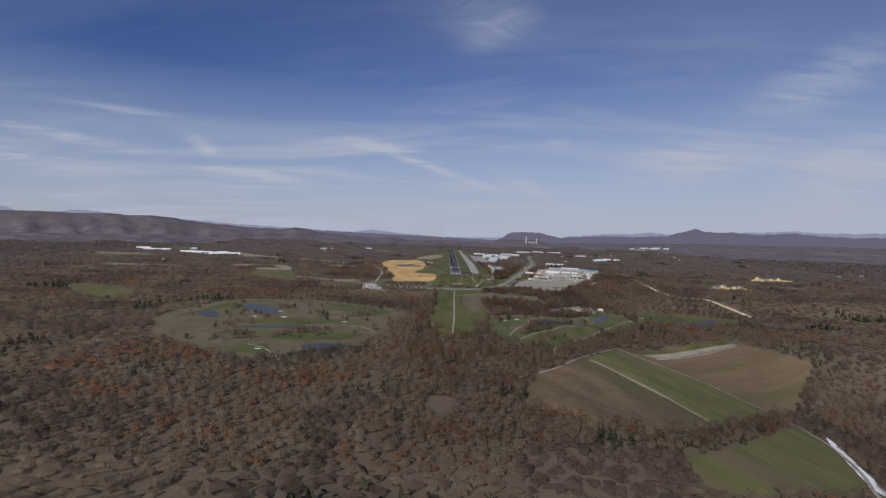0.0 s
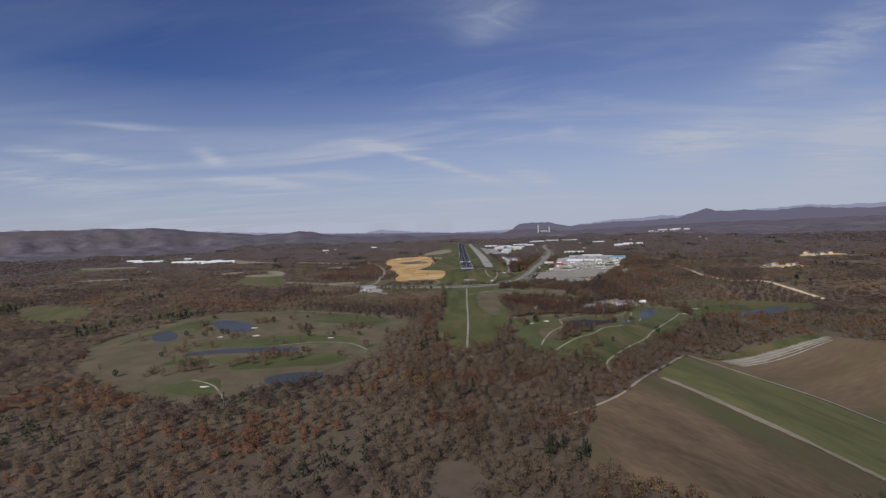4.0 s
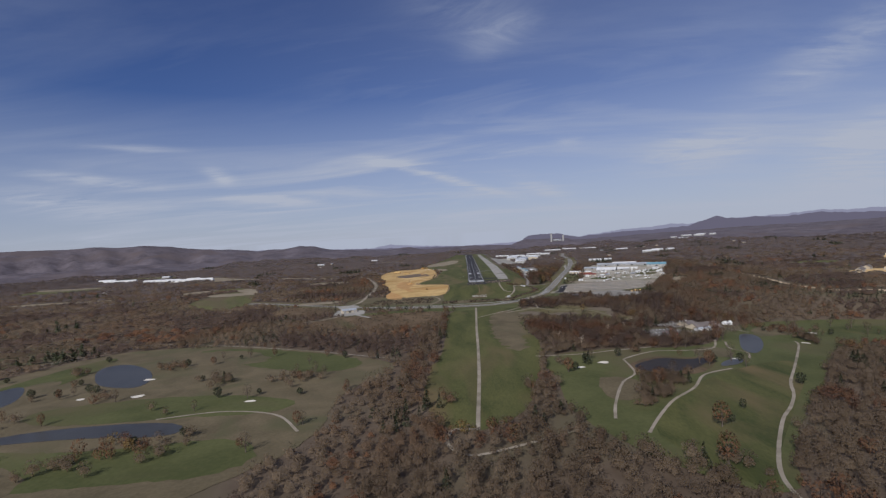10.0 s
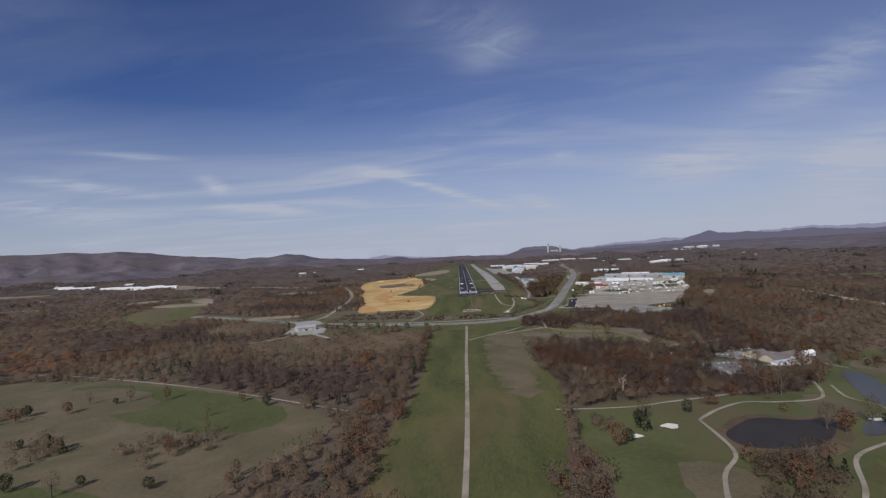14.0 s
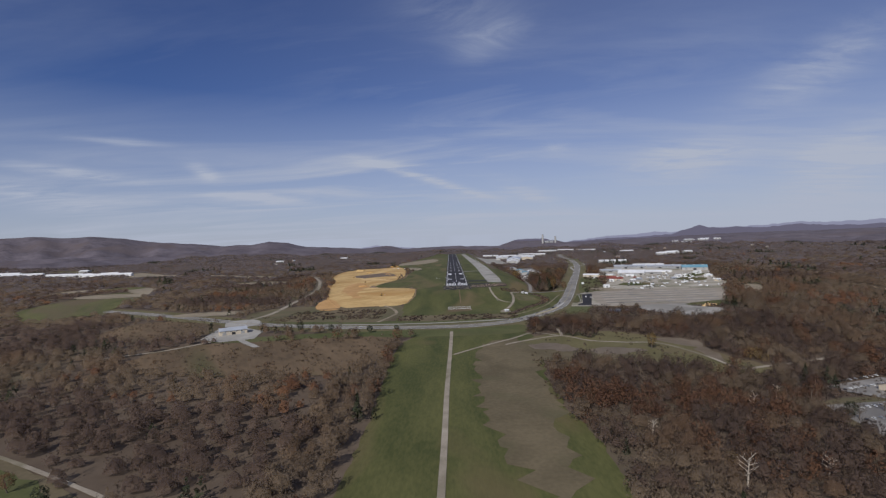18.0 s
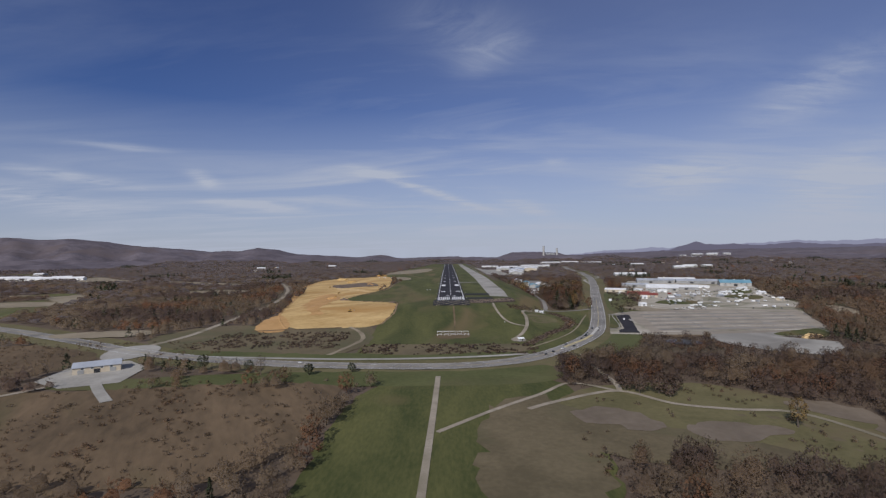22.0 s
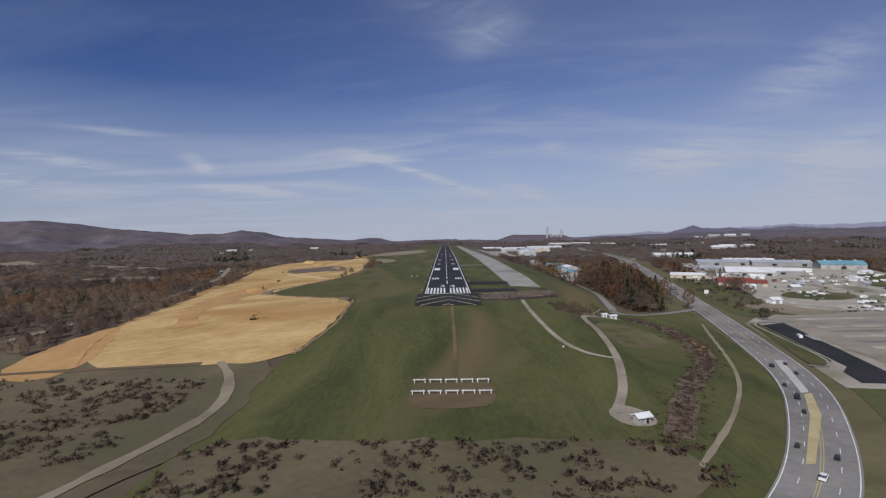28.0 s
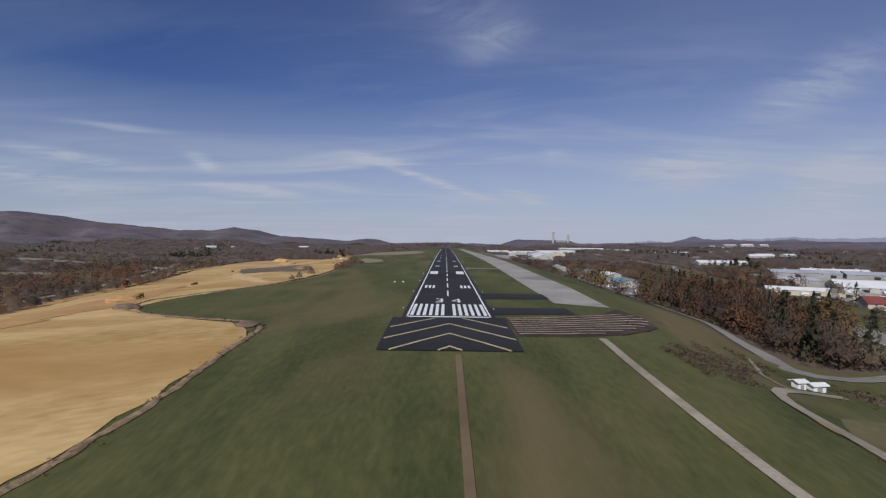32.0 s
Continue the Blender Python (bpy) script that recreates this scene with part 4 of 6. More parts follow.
def berm(points, width, tall, mat, label):
    """A low bank of loose lumpy earth along a line."""
    line, verts, faces = spline(points, 1.6), [], []
    for k, (x, y) in enumerate(line):
        (x0, y0), (x1, y1) = line[max(k - 1, 0)], line[min(k + 1, len(line) - 1)]
        d = math.hypot(x1 - x0, y1 - y0) or 1
        rx, ry = (y1 - y0) / d, -(x1 - x0) / d
        for i, (o, up) in enumerate(((-0.5, -0.15), (-0.3, 0.55), (-0.02, 1.0), (0.26, 0.6), (0.5, -0.15))):
            o = o * width * (1 + 0.7 * noise.noise(Vector((x / 3, y / 3, i)))) + 0.8 * noise.noise(Vector((x / 5, y / 5, 9)))
            px, py = x + rx * o, y + ry * o
            verts.append((px, py, ground_height(px, py) + 0.36 + tall * up * (0.7 + 1.1 * noise.noise(Vector((x / 2.1, y / 2.1, i * 3))))))
        if k:
            faces += [((k - 1) * 5 + i, (k - 1) * 5 + i + 1, k * 5 + i + 1, k * 5 + i) for i in range(4)]
    tagged(new("site_berm", mesh_from("site_berm", verts, faces, [mat], True)), label, "berm", kind="structure")


for line, w, m, tag in (([(-126, 36), (-118, 8), (-90, -6), (-60, -17), (-55, -50), (-54, -92), (-60, -132)], 1.7, RUBBLE, "low rim of brown clods along the site's edge"),
                        ([(-126, 36), (-104, 100), (-90, 150), (-90, 250)], 2.0, RUBBLE, "low rim of brown clods along the site's edge"),
                        ([(-200, 90), (-187, 20), (-168, -60), (-152, -108), (-134, -146)], 2.2, EARTH_RED, "loose orange earth pushed up along the site's edge")):
    berm(line, w, 0.32, m, tag)
sheet("site_spill", [(-160, -150), (-170, -112), (-168, -66), (-148, -100), (-130, -147), (-142, -160)], EARTH_RED, 0.38, "spilled orange earth at the site's corner", "ground", ragged=3)
sheet("dry_grass", [(66, -86), (90, -66), (96, -100), (90, -118), (70, -127), (66, -110)], OLIVE, 0.26, "dry grass between the tracks", "grass", ragged=3, free=False)
sheet("red_cut", [(66, -76), (68, -77), (66, -90), (64, -89)], EARTH_RED, 0.4, "bare orange earth beside the track", "ground", free=False)
ribbon("cut_track", [(92, -20), (86, -34), (80, -46), (78, -58)], 1.1, GRAVEL, 0.42, "worn tan path down the bank", "track", free=0, wander=0.5)
ribbon("field_edge", [(134, -844), (150, -880), (168, -923), (196, -988)], 6, FIELD_PALE, 0.5, "pale strip between two fields", "field", free=5, wander=0.5)
sheet("hangar_yard", [(112, 150), (150, 160), (172, 200), (176, 430), (116, 430), (122, 280)], ASPHALT_OLD, 0.34, "grey hangar yard with parked vehicles", "yard", soft=False)
sheet("apron", [(74, 560), (140, 600), (150, 700), (160, 1100), (70, 1100), (68, 640)], CONCRETE, 0.34, "pale concrete airport apron", "apron", soft=False, step=30)
# small fields and clearings scattered through the far woods
patch_of = random.Random(11)
for k in range(44):
    b, r = radians(patch_of.uniform(-40, 40)), patch_of.uniform(1500, 3000)
    x, y, w, h = r * math.sin(b), -1400 + r * math.cos(b), patch_of.uniform(40, 130), patch_of.uniform(16, 50)
    if abs(x) < 320 or (150 < x < 720 and -100 < y < 700):
        continue
    sheet("far_field", [(x + w * (1 + 0.3 * patch_of.uniform(-1, 1)) * math.cos(q), y + h * (1 + 0.3 * patch_of.uniform(-1, 1)) * math.sin(q)) for q in (i * math.tau / 7 for i in range(7))],
          patch_of.choice((FIELD_PALE, ROUGH, FIELD_GREEN, ROUGH)), 0.9, "small field cleared in the far woods", "field", step=20)
sheet("roadside_grass", [(-232, -306), (-160, -280), (-60, -274), (0, -278), (40, -268), (54, -262), (58, -302), (-50, -302)], FAIRWAY, 0.23, "rough green grass south of the highway", "grass", ragged=2)
sheet("weedy_bank", [(-62, -202), (-20, -206), (30, -204), (56, -212), (44, -234), (0, -243), (-60, -238)], ROUGH, 0.27, "bank of brown weeds above the highway", "bank", ragged=4, free=False)
sheet("wet_meadow", [(30, -338), (60, -330), (94, -338), (134, -346), (140, -376), (120, -392), (90, -394), (50, -384), (36, -364)], ROUGH, 0.23, "dry wet-meadow grass round muddy ponds", "meadow", ragged=3)
OPEN.append([(-135, 70), (-40, 60), (-40, -240), (-135, -240)])
# haul tracks and graded bands on the site
for line, w, m in (([(-190, -60), (-150, -20), (-130, 20), (-150, 90)], 6, EARTH_RED),
                   ([(-110, 120), (-150, 180), (-180, 260), (-190, 330)], 9, EARTH_PALE), ([(-100, 200), (-130, 260), (-140, 330)], 7, EARTH_RED), ([(-200, 60), (-220, 160), (-250, 280), (-262, 400)], 8, EARTH_RED), ([(-120, 420), (-170, 520), (-230, 560)], 10, EARTH_PALE)):
    ribbon("haul_track", line, w, m, 0.42, "band of tracked earth across the building site", "track", free=0, wander=0.9)


# ---- buildings ----
def part(name, bm, material, parent, label=""):
    """One mesh under a thing or a part."""
    me = bpy.data.meshes.new(name)
    bm.to_mesh(me)
    bm.free()
    me.materials.append(material)
    ob = new(name, me)
    ob.parent = parent
    return tagged(ob, label)


def boxes(*items):
    """A mesh of boxes (x0, x1, y0, y1, z0, z1)."""
    bm = bmesh.new()
    for x0, x1, y0, y1, z0, z1 in items:
        bmesh.ops.create_cube(bm, size=1, matrix=Matrix.Translation(((x0 + x1) / 2, (y0 + y1) / 2, (z0 + z1) / 2)) @ Matrix.Diagonal((x1 - x0, y1 - y0, z1 - z0, 1)))
    return bm


def gable(w, d, z, rise, over=0.5, thick_=0.25):
    """A gable roof with its ridge along x."""
    bm = bmesh.new()
    a, b = w / 2 + over, d / 2 + over
    drop = rise * over / (d / 2)
    rows = [(-b, z - drop), (0, z + rise), (b, z - drop)]
    vs = [[bm.verts.new((sx * a, y, zz + t)) for y, zz in rows] for sx in (-1, 1) for t in (0, thick_)]
    lo0, up0, lo1, up1 = vs
    for k in range(2):
        bm.faces.new((up0[k], up1[k], up1[k + 1], up0[k + 1]))
        bm.faces.new((lo0[k], lo0[k + 1], lo1[k + 1], lo1[k]))
        bm.faces.new((lo0[k], up0[k], up0[k + 1], lo0[k + 1]))
        bm.faces.new((lo1[k], lo1[k + 1], up1[k + 1], up1[k]))
    bm.faces.new((lo0[0], lo1[0], up1[0], up0[0]))
    bm.faces.new((lo0[2], up0[2], up1[2], lo1[2]))
    bmesh.ops.recalc_face_normals(bm, faces=bm.faces[:])
    return bm


def gable_wall(w, d, h, rise):
    bm = boxes((-w / 2, w / 2, -d / 2, d / 2, -1.5, h))
    for sx in (-1, 1):
        x = sx * (w / 2 - 0.15)
        tri = [bm.verts.new((x + e, y, z)) for e in (-0.15, 0.15) for y, z in ((-d / 2, h - 0.01), (d / 2, h - 0.01), (0, h + rise))]
        bm.faces.new(tri[:3])
        bm.faces.new(tri[3:])
        for i, j in ((0, 1), (1, 2), (2, 0)):
            bm.faces.new((tri[i], tri[j], tri[3 + j], tri[3 + i]))
    bmesh.ops.recalc_face_normals(bm, faces=bm.faces[:])
    return bm


def building(name, x, y, w, d, h, turn, wall, roof, rise, label, category, doors=2, windows=4, vents=0, group=""):
    """A gabled hall or house; its ridge runs along its own x."""
    base = new(name)
    base.matrix_world = pose(x, y, ground_height(x, y) + 0.3, 0, 0, turn)
    if x * x + y * y > 60000 or x > 100:
        c, s = math.cos(radians(turn)), math.sin(radians(turn))
        OPEN.append([(x + c * u - s * v, y + s * u + c * v) for u, v in ((-w / 2 - 6, -d / 2 - 16), (w / 2 + 6, -d / 2 - 16), (w / 2 + 6, d / 2 + 4), (-w / 2 - 6, d / 2 + 4))])
    part("wall", gable_wall(w, d, h, rise), wall, base)
    part("roof", gable(w, d, h, rise), roof, base)
    for k in range(doors):
        c = -w / 2 + w * (k + 0.5) / doors
        dw = min(w / doors * 0.4, 5)
        leaf_ = part("door", boxes((c - dw / 2, c + dw / 2, -d / 2 - 0.08, -d / 2 + 0.05, 0, h * 0.62)), DARK if k % 2 else WALL_GREY, base)
        if abs(x) < 340:
            part("handle", boxes((c + dw * 0.36, c + dw * 0.42, -d / 2 - 0.16, -d / 2 - 0.08, h * 0.26, h * 0.32)), STEEL, leaf_)
    for k in range(windows):
        c = -w / 2 + w * (k + 1) / (windows + 1)
        frame_ = part("window", boxes((c - 0.85, c + 0.85, -d / 2 - 0.06, -d / 2 + 0.05, h * 0.65, h * 0.93)), PAINT_WHITE, base)
        part("pane", boxes((c - 0.7, c + 0.7, -d / 2 - 0.09, -d / 2 - 0.03, h * 0.68, h * 0.9)), GLASS, frame_)
    for k in range(vents):
        c = -w / 2 + w * (k + 0.5) / vents
        part("roof_vent", boxes((c - 1.1, c + 1.1, -1.0, 1.0, h + rise - 0.3, h + rise + 1.3)), WALL_WHITE, base)
    return tagged(base, label, category, group=group)


YARD = "halls of the industrial yard"
building("warehouse", 362, 334, 60, 26, 4.6, -16, WALL_GREY, ROOF_GREY, 2.4, "long grey metal-roofed warehouse", "warehouse", 4, 6, 2, YARD)
building("warehouse", 424, 312, 64, 26, 4.6, -20, WALL_GREY, ROOF_GREY, 2.4, "long grey metal-roofed warehouse joined to its neighbour", "warehouse", 4, 6, 2, YARD)
building("warehouse", 408, 352, 60, 20, 5, -18, WALL_WHITE, ROOF_WHITE, 2.5, "long low pale-roofed warehouse", "warehouse", 5, 6, 3, YARD)
building("warehouse", 458, 258, 44, 24, 5.5, -19, WALL_WHITE, ROOF_BLUE, 4.0, "hall with a pale blue roof and three cupolas", "warehouse", 3, 5, 3, YARD)
building("warehouse", 249, 170, 50, 14, 3.4, -26, WALL_TAN, ROOF_WHITE, 1.6, "low long white-roofed shed", "warehouse", 6, 0, 0, YARD)
building("warehouse", 320, 206, 44, 34, 3.6, -24, WALL_WHITE, ROOF_WHITE, 4.2, "white hall with a bright white hipped roof", "warehouse", 4, 6, 0, YARD)
building("warehouse", 358, 212, 34, 22, 3.6, -20, WALL_GREY, ROOF_WHITE, 2.6, "white-roofed hall joined to its larger neighbour", "warehouse", 3, 4, 1, YARD)
building("warehouse", 300, 262, 40, 14, 3.4, -20, WALL_GREY, ROOF_GREY, 1.8, "low grey-roofed shed among parked vehicles", "warehouse", 3, 4, 0, YARD)
building("restaurant", 243, 100, 26, 14, 3.2, -18, WALL_TAN, ROOF_RED, 3.2, "low building with a dark red hipped roof", "building", 3, 6, 0)
building("restaurant_wing", 258, 92, 12, 10, 3.0, -18, WALL_TAN, ROOF_RED, 2.2, "red-roofed wing of the low building", "building", 1, 2, 0)
building("warehouse", 396, 545, 66, 24, 6, -8, WALL_WHITE, ROOF_WHITE, 3.0, "long white hall at the wood's edge", "warehouse", 5, 8, 0)
AIRPORT = "hangars and terminal"
building("hangar", 160, 650, 60, 30, 8, 82, WALL_WHITE, ROOF_WHITE, 4, "white airport hangar beside the taxiway", "hangar", 3, 4, 0, AIRPORT)
building("hangar", 175, 740, 60, 36, 9, 82, WALL_WHITE, ROOF_WHITE, 4, "white airport hangar beside the taxiway", "hangar", 3, 4, 0, AIRPORT)
building("hangar", 190, 850, 80, 40, 9, 80, WALL_WHITE, ROOF_GREY, 4, "grey-roofed airport hangar beside the taxiway", "hangar", 3, 4, 0, AIRPORT)
building("terminal", 170, 1010, 120, 40, 8, 84, WALL_WHITE, ROOF_WHITE, 2, "long white airport terminal", "terminal", 5, 12, 4, AIRPORT)
building("hangar", 240, 920, 70, 40, 8, 80, WALL_TAN, ROOF_WHITE, 4, "white-roofed airport hangar behind the terminal", "hangar", 3, 4, 0, AIRPORT)
for k, (x, y, roof) in enumerate(((134, 330, ROOF_BLUE), (136, 268, ROOF_BLUE), (138, 216, ROOF_BLUE), (130, 400, ROOF_GREY), (152, 290, ROOF_WHITE))):
    building("hangar", x, y, 26, 12, 4, 80 + 3 * k, WALL_WHITE, roof, 2, "small hangar with a pale roof beside parked vehicles", "hangar", 3, 3, 0, AIRPORT)
building("clubhouse", 237, -450, 30, 14, 3.6, 20, WALL_TAN, ROOF_BROWN, 3.4, "low clubhouse with a grey-brown shingle roof", "clubhouse", 3, 7)
building("clubhouse_wing", 225, -439, 12, 18, 3.4, 20, WALL_TAN, ROOF_BROWN, 3.0, "wing of the clubhouse with a shingle roof", "clubhouse", 1, 3)
building("clubhouse_wing", 246, -456, 10, 14, 3.2, 20, WALL_TAN, ROOF_BROWN, 3.4, "gabled wing of the clubhouse with a shingle roof", "clubhouse", 1, 3)
building("clubhouse_porch", 232, -460, 20, 4, 2.4, 20, PAINT_WHITE, ROOF_GREY, 0.8, "white porch along the clubhouse", "porch", 3, 0)
ribbon("terrace", [(214, -466), (230, -465), (248, -458), (252, -450)], 3.0, PALE_CONCRETE, 0.5, "pale terrace and retaining wall below the clubhouse", "terrace", free=3)
building("marquee", 276, -424, 9, 5.5, 2.2, 15, PAINT_WHITE, PAINT_WHITE, 1.8, "white event tent on the golf course", "tent", 1, 0)
building("equipment_hut", 47, -197, 3.6, 2.2, 1.9, 20, WALL_WHITE, ROOF_WHITE, 0.5, "small white equipment hut in a gravel yard", "hut", 2, 0)
for x, y, t, w in ((84, -53, 8, 2.2), (89, -52, 8, 3.4)):
    building("equipment_shed", x, y, w, 2.0, 2.2 - 0.2 * w, t, PAINT_WHITE, ROOF_WHITE, 0.3, "small white shed beside the perimeter road", "shed", 1, 0, group="sheds on the perimeter road")
building("roadside_hall", -200, -268, 22, 11, 3.6, 30, WALL_TAN, ROOF_GREY, 1.8, "grey-roofed hall in a concrete yard by the highway", "building", 3, 4)
for x, y, w, t in ((-1420, 870, 60, 8), (-1310, 790, 110, 12), (-1120, 690, 60, 10), (-1050, 672, 76, 6), (-960, 634, 84, 14), (-905, 640, 50, 10), (-980, 700, 40, 30)):
    building("farm_hall", x, y, w, 16, 6, t, PAINT_WHITE, ROOF_WHITE, 3, "long white hall far off among the woods", "building", 3, 4, group="white halls across the valley")
for x, y, w in ((722, -58, 14), (738, -84, 12), (755, -78, 24), (676, -100, 16), (690, -84, 14), (1000, 180, 44), (1040, 200, 40), (960, 150, 30), (985, 215, 26)):
    building("house", x, y, w, 10, 5, 20 + w, WALL_TAN, ROOF_BROWN, 3, "pale house on a cleared slope", "house", 1, 4, group="houses on the slope")


# ---- vehicles and small things ----
def bevelled(items, width=0.12):
    bm = boxes(*items)
    bmesh.ops.bevel(bm, geom=bm.edges[:], offset=width, segments=1, affect="EDGES")
    return bm


def disc(x, y, z, r, w):
    bm = bmesh.new()
    bmesh.ops.create_cone(bm, cap_ends=True, segments=10, radius1=r, radius2=r, depth=w, matrix=Matrix.Translation((x, y, z)) @ Matrix.Rotation(radians(90), 4, "X"))
    return bm


def wheels(root, xs_, half, r):
    for x in xs_:
        for s in (-1, 1):
            tyre = part("wheel", disc(x, s * half, r, r, 0.22), RUBBER, root)
            if r > 0.45:
                part("rim", disc(x, s * (half + 0.06), r, r * 0.55, 0.14), STEEL, tyre)


def make_car(paint, label):
    root = new("car")
    part("body", bevelled([(-2.1, 2.1, -0.85, 0.85, 0.3, 0.85)]), paint, root)
    part("cabin", bevelled([(-1.3, 1.0, -0.75, 0.75, 0.8, 1.4)], 0.2), GLASS, root)
    part("roof", bevelled([(-1.0, 0.7, -0.68, 0.68, 1.38, 1.46)], 0.03), paint, root)
    wheels(root, (-1.3, 1.3), 0.8, 0.32)
    return tagged(root, label, "car")


def make_pickup(paint, label):
    root = new("pickup_truck")
    part("body", bevelled([(-2.6, 2.6, -0.9, 0.9, 0.4, 1.0)]), paint, root)
    part("cabin", bevelled([(-0.6, 1.2, -0.8, 0.8, 0.95, 1.75)], 0.2), GLASS, root)
    part("roof", bevelled([(-0.4, 0.9, -0.74, 0.74, 1.72, 1.82)], 0.03), paint, root)
    part("load_bed", boxes((-2.5, -0.75, -0.75, 0.75, 0.98, 1.02)), DARK, root)
    wheels(root, (-1.7, 1.7), 0.85, 0.38)
    return tagged(root, label, "pickup truck")


def make_truck(paint, label):
    root = new("box_truck")
    part("cab", bevelled([(2.4, 4.2, -1.1, 1.1, 0.6, 2.6)]), paint, root)
    part("windscreen", boxes((4.17, 4.24, -0.95, 0.95, 1.6, 2.3)), GLASS, root)
    part("box", bevelled([(-4.2, 2.3, -1.2, 1.2, 0.9, 3.3)], 0.06), PAINT_WHITE, root)
    part("chassis", boxes((-4.2, 4.0, -0.5, 0.5, 0.5, 0.9)), DARK, root)
    wheels(root, (-3.0, -2.0, 3.2), 1.05, 0.48)
    return tagged(root, label, "truck")


def make_trailer(label):
    root = new("caravan")
    part("body", bevelled([(-3.4, 3.2, -1.15, 1.15, 0.5, 2.8)], 0.2), PAINT_WHITE, root)
    part("window", boxes((-1.6, -0.4, -1.18, -1.1, 1.5, 2.2)), GLASS, root)
    part("window", boxes((1.0, 2.2, -1.18, -1.1, 1.5, 2.2)), GLASS, root)
    part("door", boxes((0.1, 0.8, -1.18, -1.1, 0.6, 2.4)), WALL_GREY, root)
    part("drawbar", boxes((3.1, 4.4, -0.1, 0.1, 0.5, 0.62)), STEEL, root)
    wheels(root, (-0.6, 0.3), 1.1, 0.34)
    return tagged(root, label, "caravan")


def make_container(paint, label):
    root = new("shipping_container")
    part("body", boxes((-3, 3, -1.2, 1.2, 0.1, 2.6)), paint, root)
    for k in range(11):
        part("rib", boxes((-2.75 + k * 0.55 - 0.08, -2.75 + k * 0.55 + 0.08, -1.25, 1.25, 0.2, 2.5)), paint, root)
    part("door", boxes((2.98, 3.06, -1.1, 1.1, 0.2, 2.5)), STEEL, root)
    return tagged(root, label, "container")


def make_excavator():
    root = new("excavator")
    for s in (-1, 1):
        part("track", bevelled([(-2.0, 2.0, s * 1.2 - 0.3, s * 1.2 + 0.3, 0, 0.8)], 0.25), RUBBER, root)
    part("body", bevelled([(-2.2, 1.0, -1.3, 1.3, 0.9, 2.1)], 0.15), PAINT_MACHINE, root)
    part("cab", bevelled([(0.0, 1.4, 0.2, 1.2, 1.2, 3.0)], 0.12), GLASS, root)
    bm = bmesh.new()
    for a, b, r in (((0.9, -0.2, 1.8), (3.6, -0.2, 4.4), 0.3), ((3.6, -0.2, 4.4), (6.0, -0.2, 2.2), 0.22)):
        d = Vector(b) - Vector(a)
        bmesh.ops.create_cone(bm, cap_ends=True, segments=6, radius1=r, radius2=r * 0.7, depth=d.length, matrix=Matrix.Translation((Vector(a) + Vector(b)) / 2) @ d.to_track_quat("Z", "Y").to_matrix().to_4x4())
    part("boom", bm, PAINT_MACHINE, root)
    part("bucket", bevelled([(5.4, 6.4, -0.7, 0.3, 1.3, 2.2)], 0.2), STEEL, root)
    return tagged(root, "yellow tracked excavator on the building site", "excavator")


def make_dumper():
    root = new("dump_truck")
    part("cab", bevelled([(2.2, 3.8, -1.1, 1.1, 1.0, 2.8)], 0.15), PAINT_MACHINE, root)
    part("windscreen", boxes((3.77, 3.84, -0.9, 0.9, 1.9, 2.6)), GLASS, root)
    part("tipper", bevelled([(-3.6, 2.0, -1.35, 1.35, 1.3, 2.7)], 0.3), PAINT_MACHINE, root)
    part("chassis", boxes((-3.4, 3.6, -0.6, 0.6, 0.8, 1.3)), DARK, root)
    wheels(root, (-2.6, -1.2, 2.8), 1.2, 0.7)
    return tagged(root, "yellow dump truck on the building site", "dump truck")


SIZE = 0.74  # vehicles, against the airfield's own scale


def set_down(thing, x, y, turn, lift=0.45):
    """Moves a new thing to its place, or a copy of one that stands already."""
    m = pose(x, y, ground_height(x, y) + lift, 0, 0, turn) @ Matrix.Diagonal((SIZE, SIZE, SIZE, 1))
    if thing.get("stands"):
        return copy_thing(thing, m)
    thing["stands"] = 1
    thing.matrix_world = m
    return thing


pick = random.Random(5)
white_car = make_car(PAINT_WHITE, "white car on worn paving")
dark_car = make_car(PAINT_DARK, "dark car on grey asphalt")
grey_car = make_car(STEEL, "silver car on grey asphalt")
red_car = make_car(PAINT_RED, "red car on worn paving")
white_pickup = make_pickup(PAINT_WHITE, "white pickup truck parked in the yard")
dark_pickup = make_pickup(PAINT_DARK, "dark pickup truck parked in the yard")
truck = make_truck(PAINT_WHITE, "white box truck parked in the yard")
caravan = make_trailer("white caravan trailer parked in the yard")
steel_box = make_container(STEEL, "grey ribbed shipping container in the yard")
red_box = make_container(ROOF_RED, "dull red shipping container in the yard")
set_down(red_box, 296, 128, 20, 0.5)
set_down(red_car, 262, 60, 75, 0.5)
# cars on the highway, by the line of the road
for kind, x, y, turn in ((dark_car, 111, -149, 68), (dark_car, 101, -170, 62), (dark_pickup, 97, -181, 58), (dark_car, 91, -192, 54), (dark_car, 75, -212, 50), (dark_car, 79, -218, 230), (white_car, 70, -226, 45), (dark_car, 62, -234, 40), (dark_car, 56, -241, 32), (dark_car, 117, -147, 250), (dark_car, 113, -158, 248), (grey_car, 190, 115, 72), (dark_car, 178, 70, 252), (white_car, -90, -256, 8), (grey_car, 158, -8, 72)):
    set_down(kind, x, y, turn, 0.50)
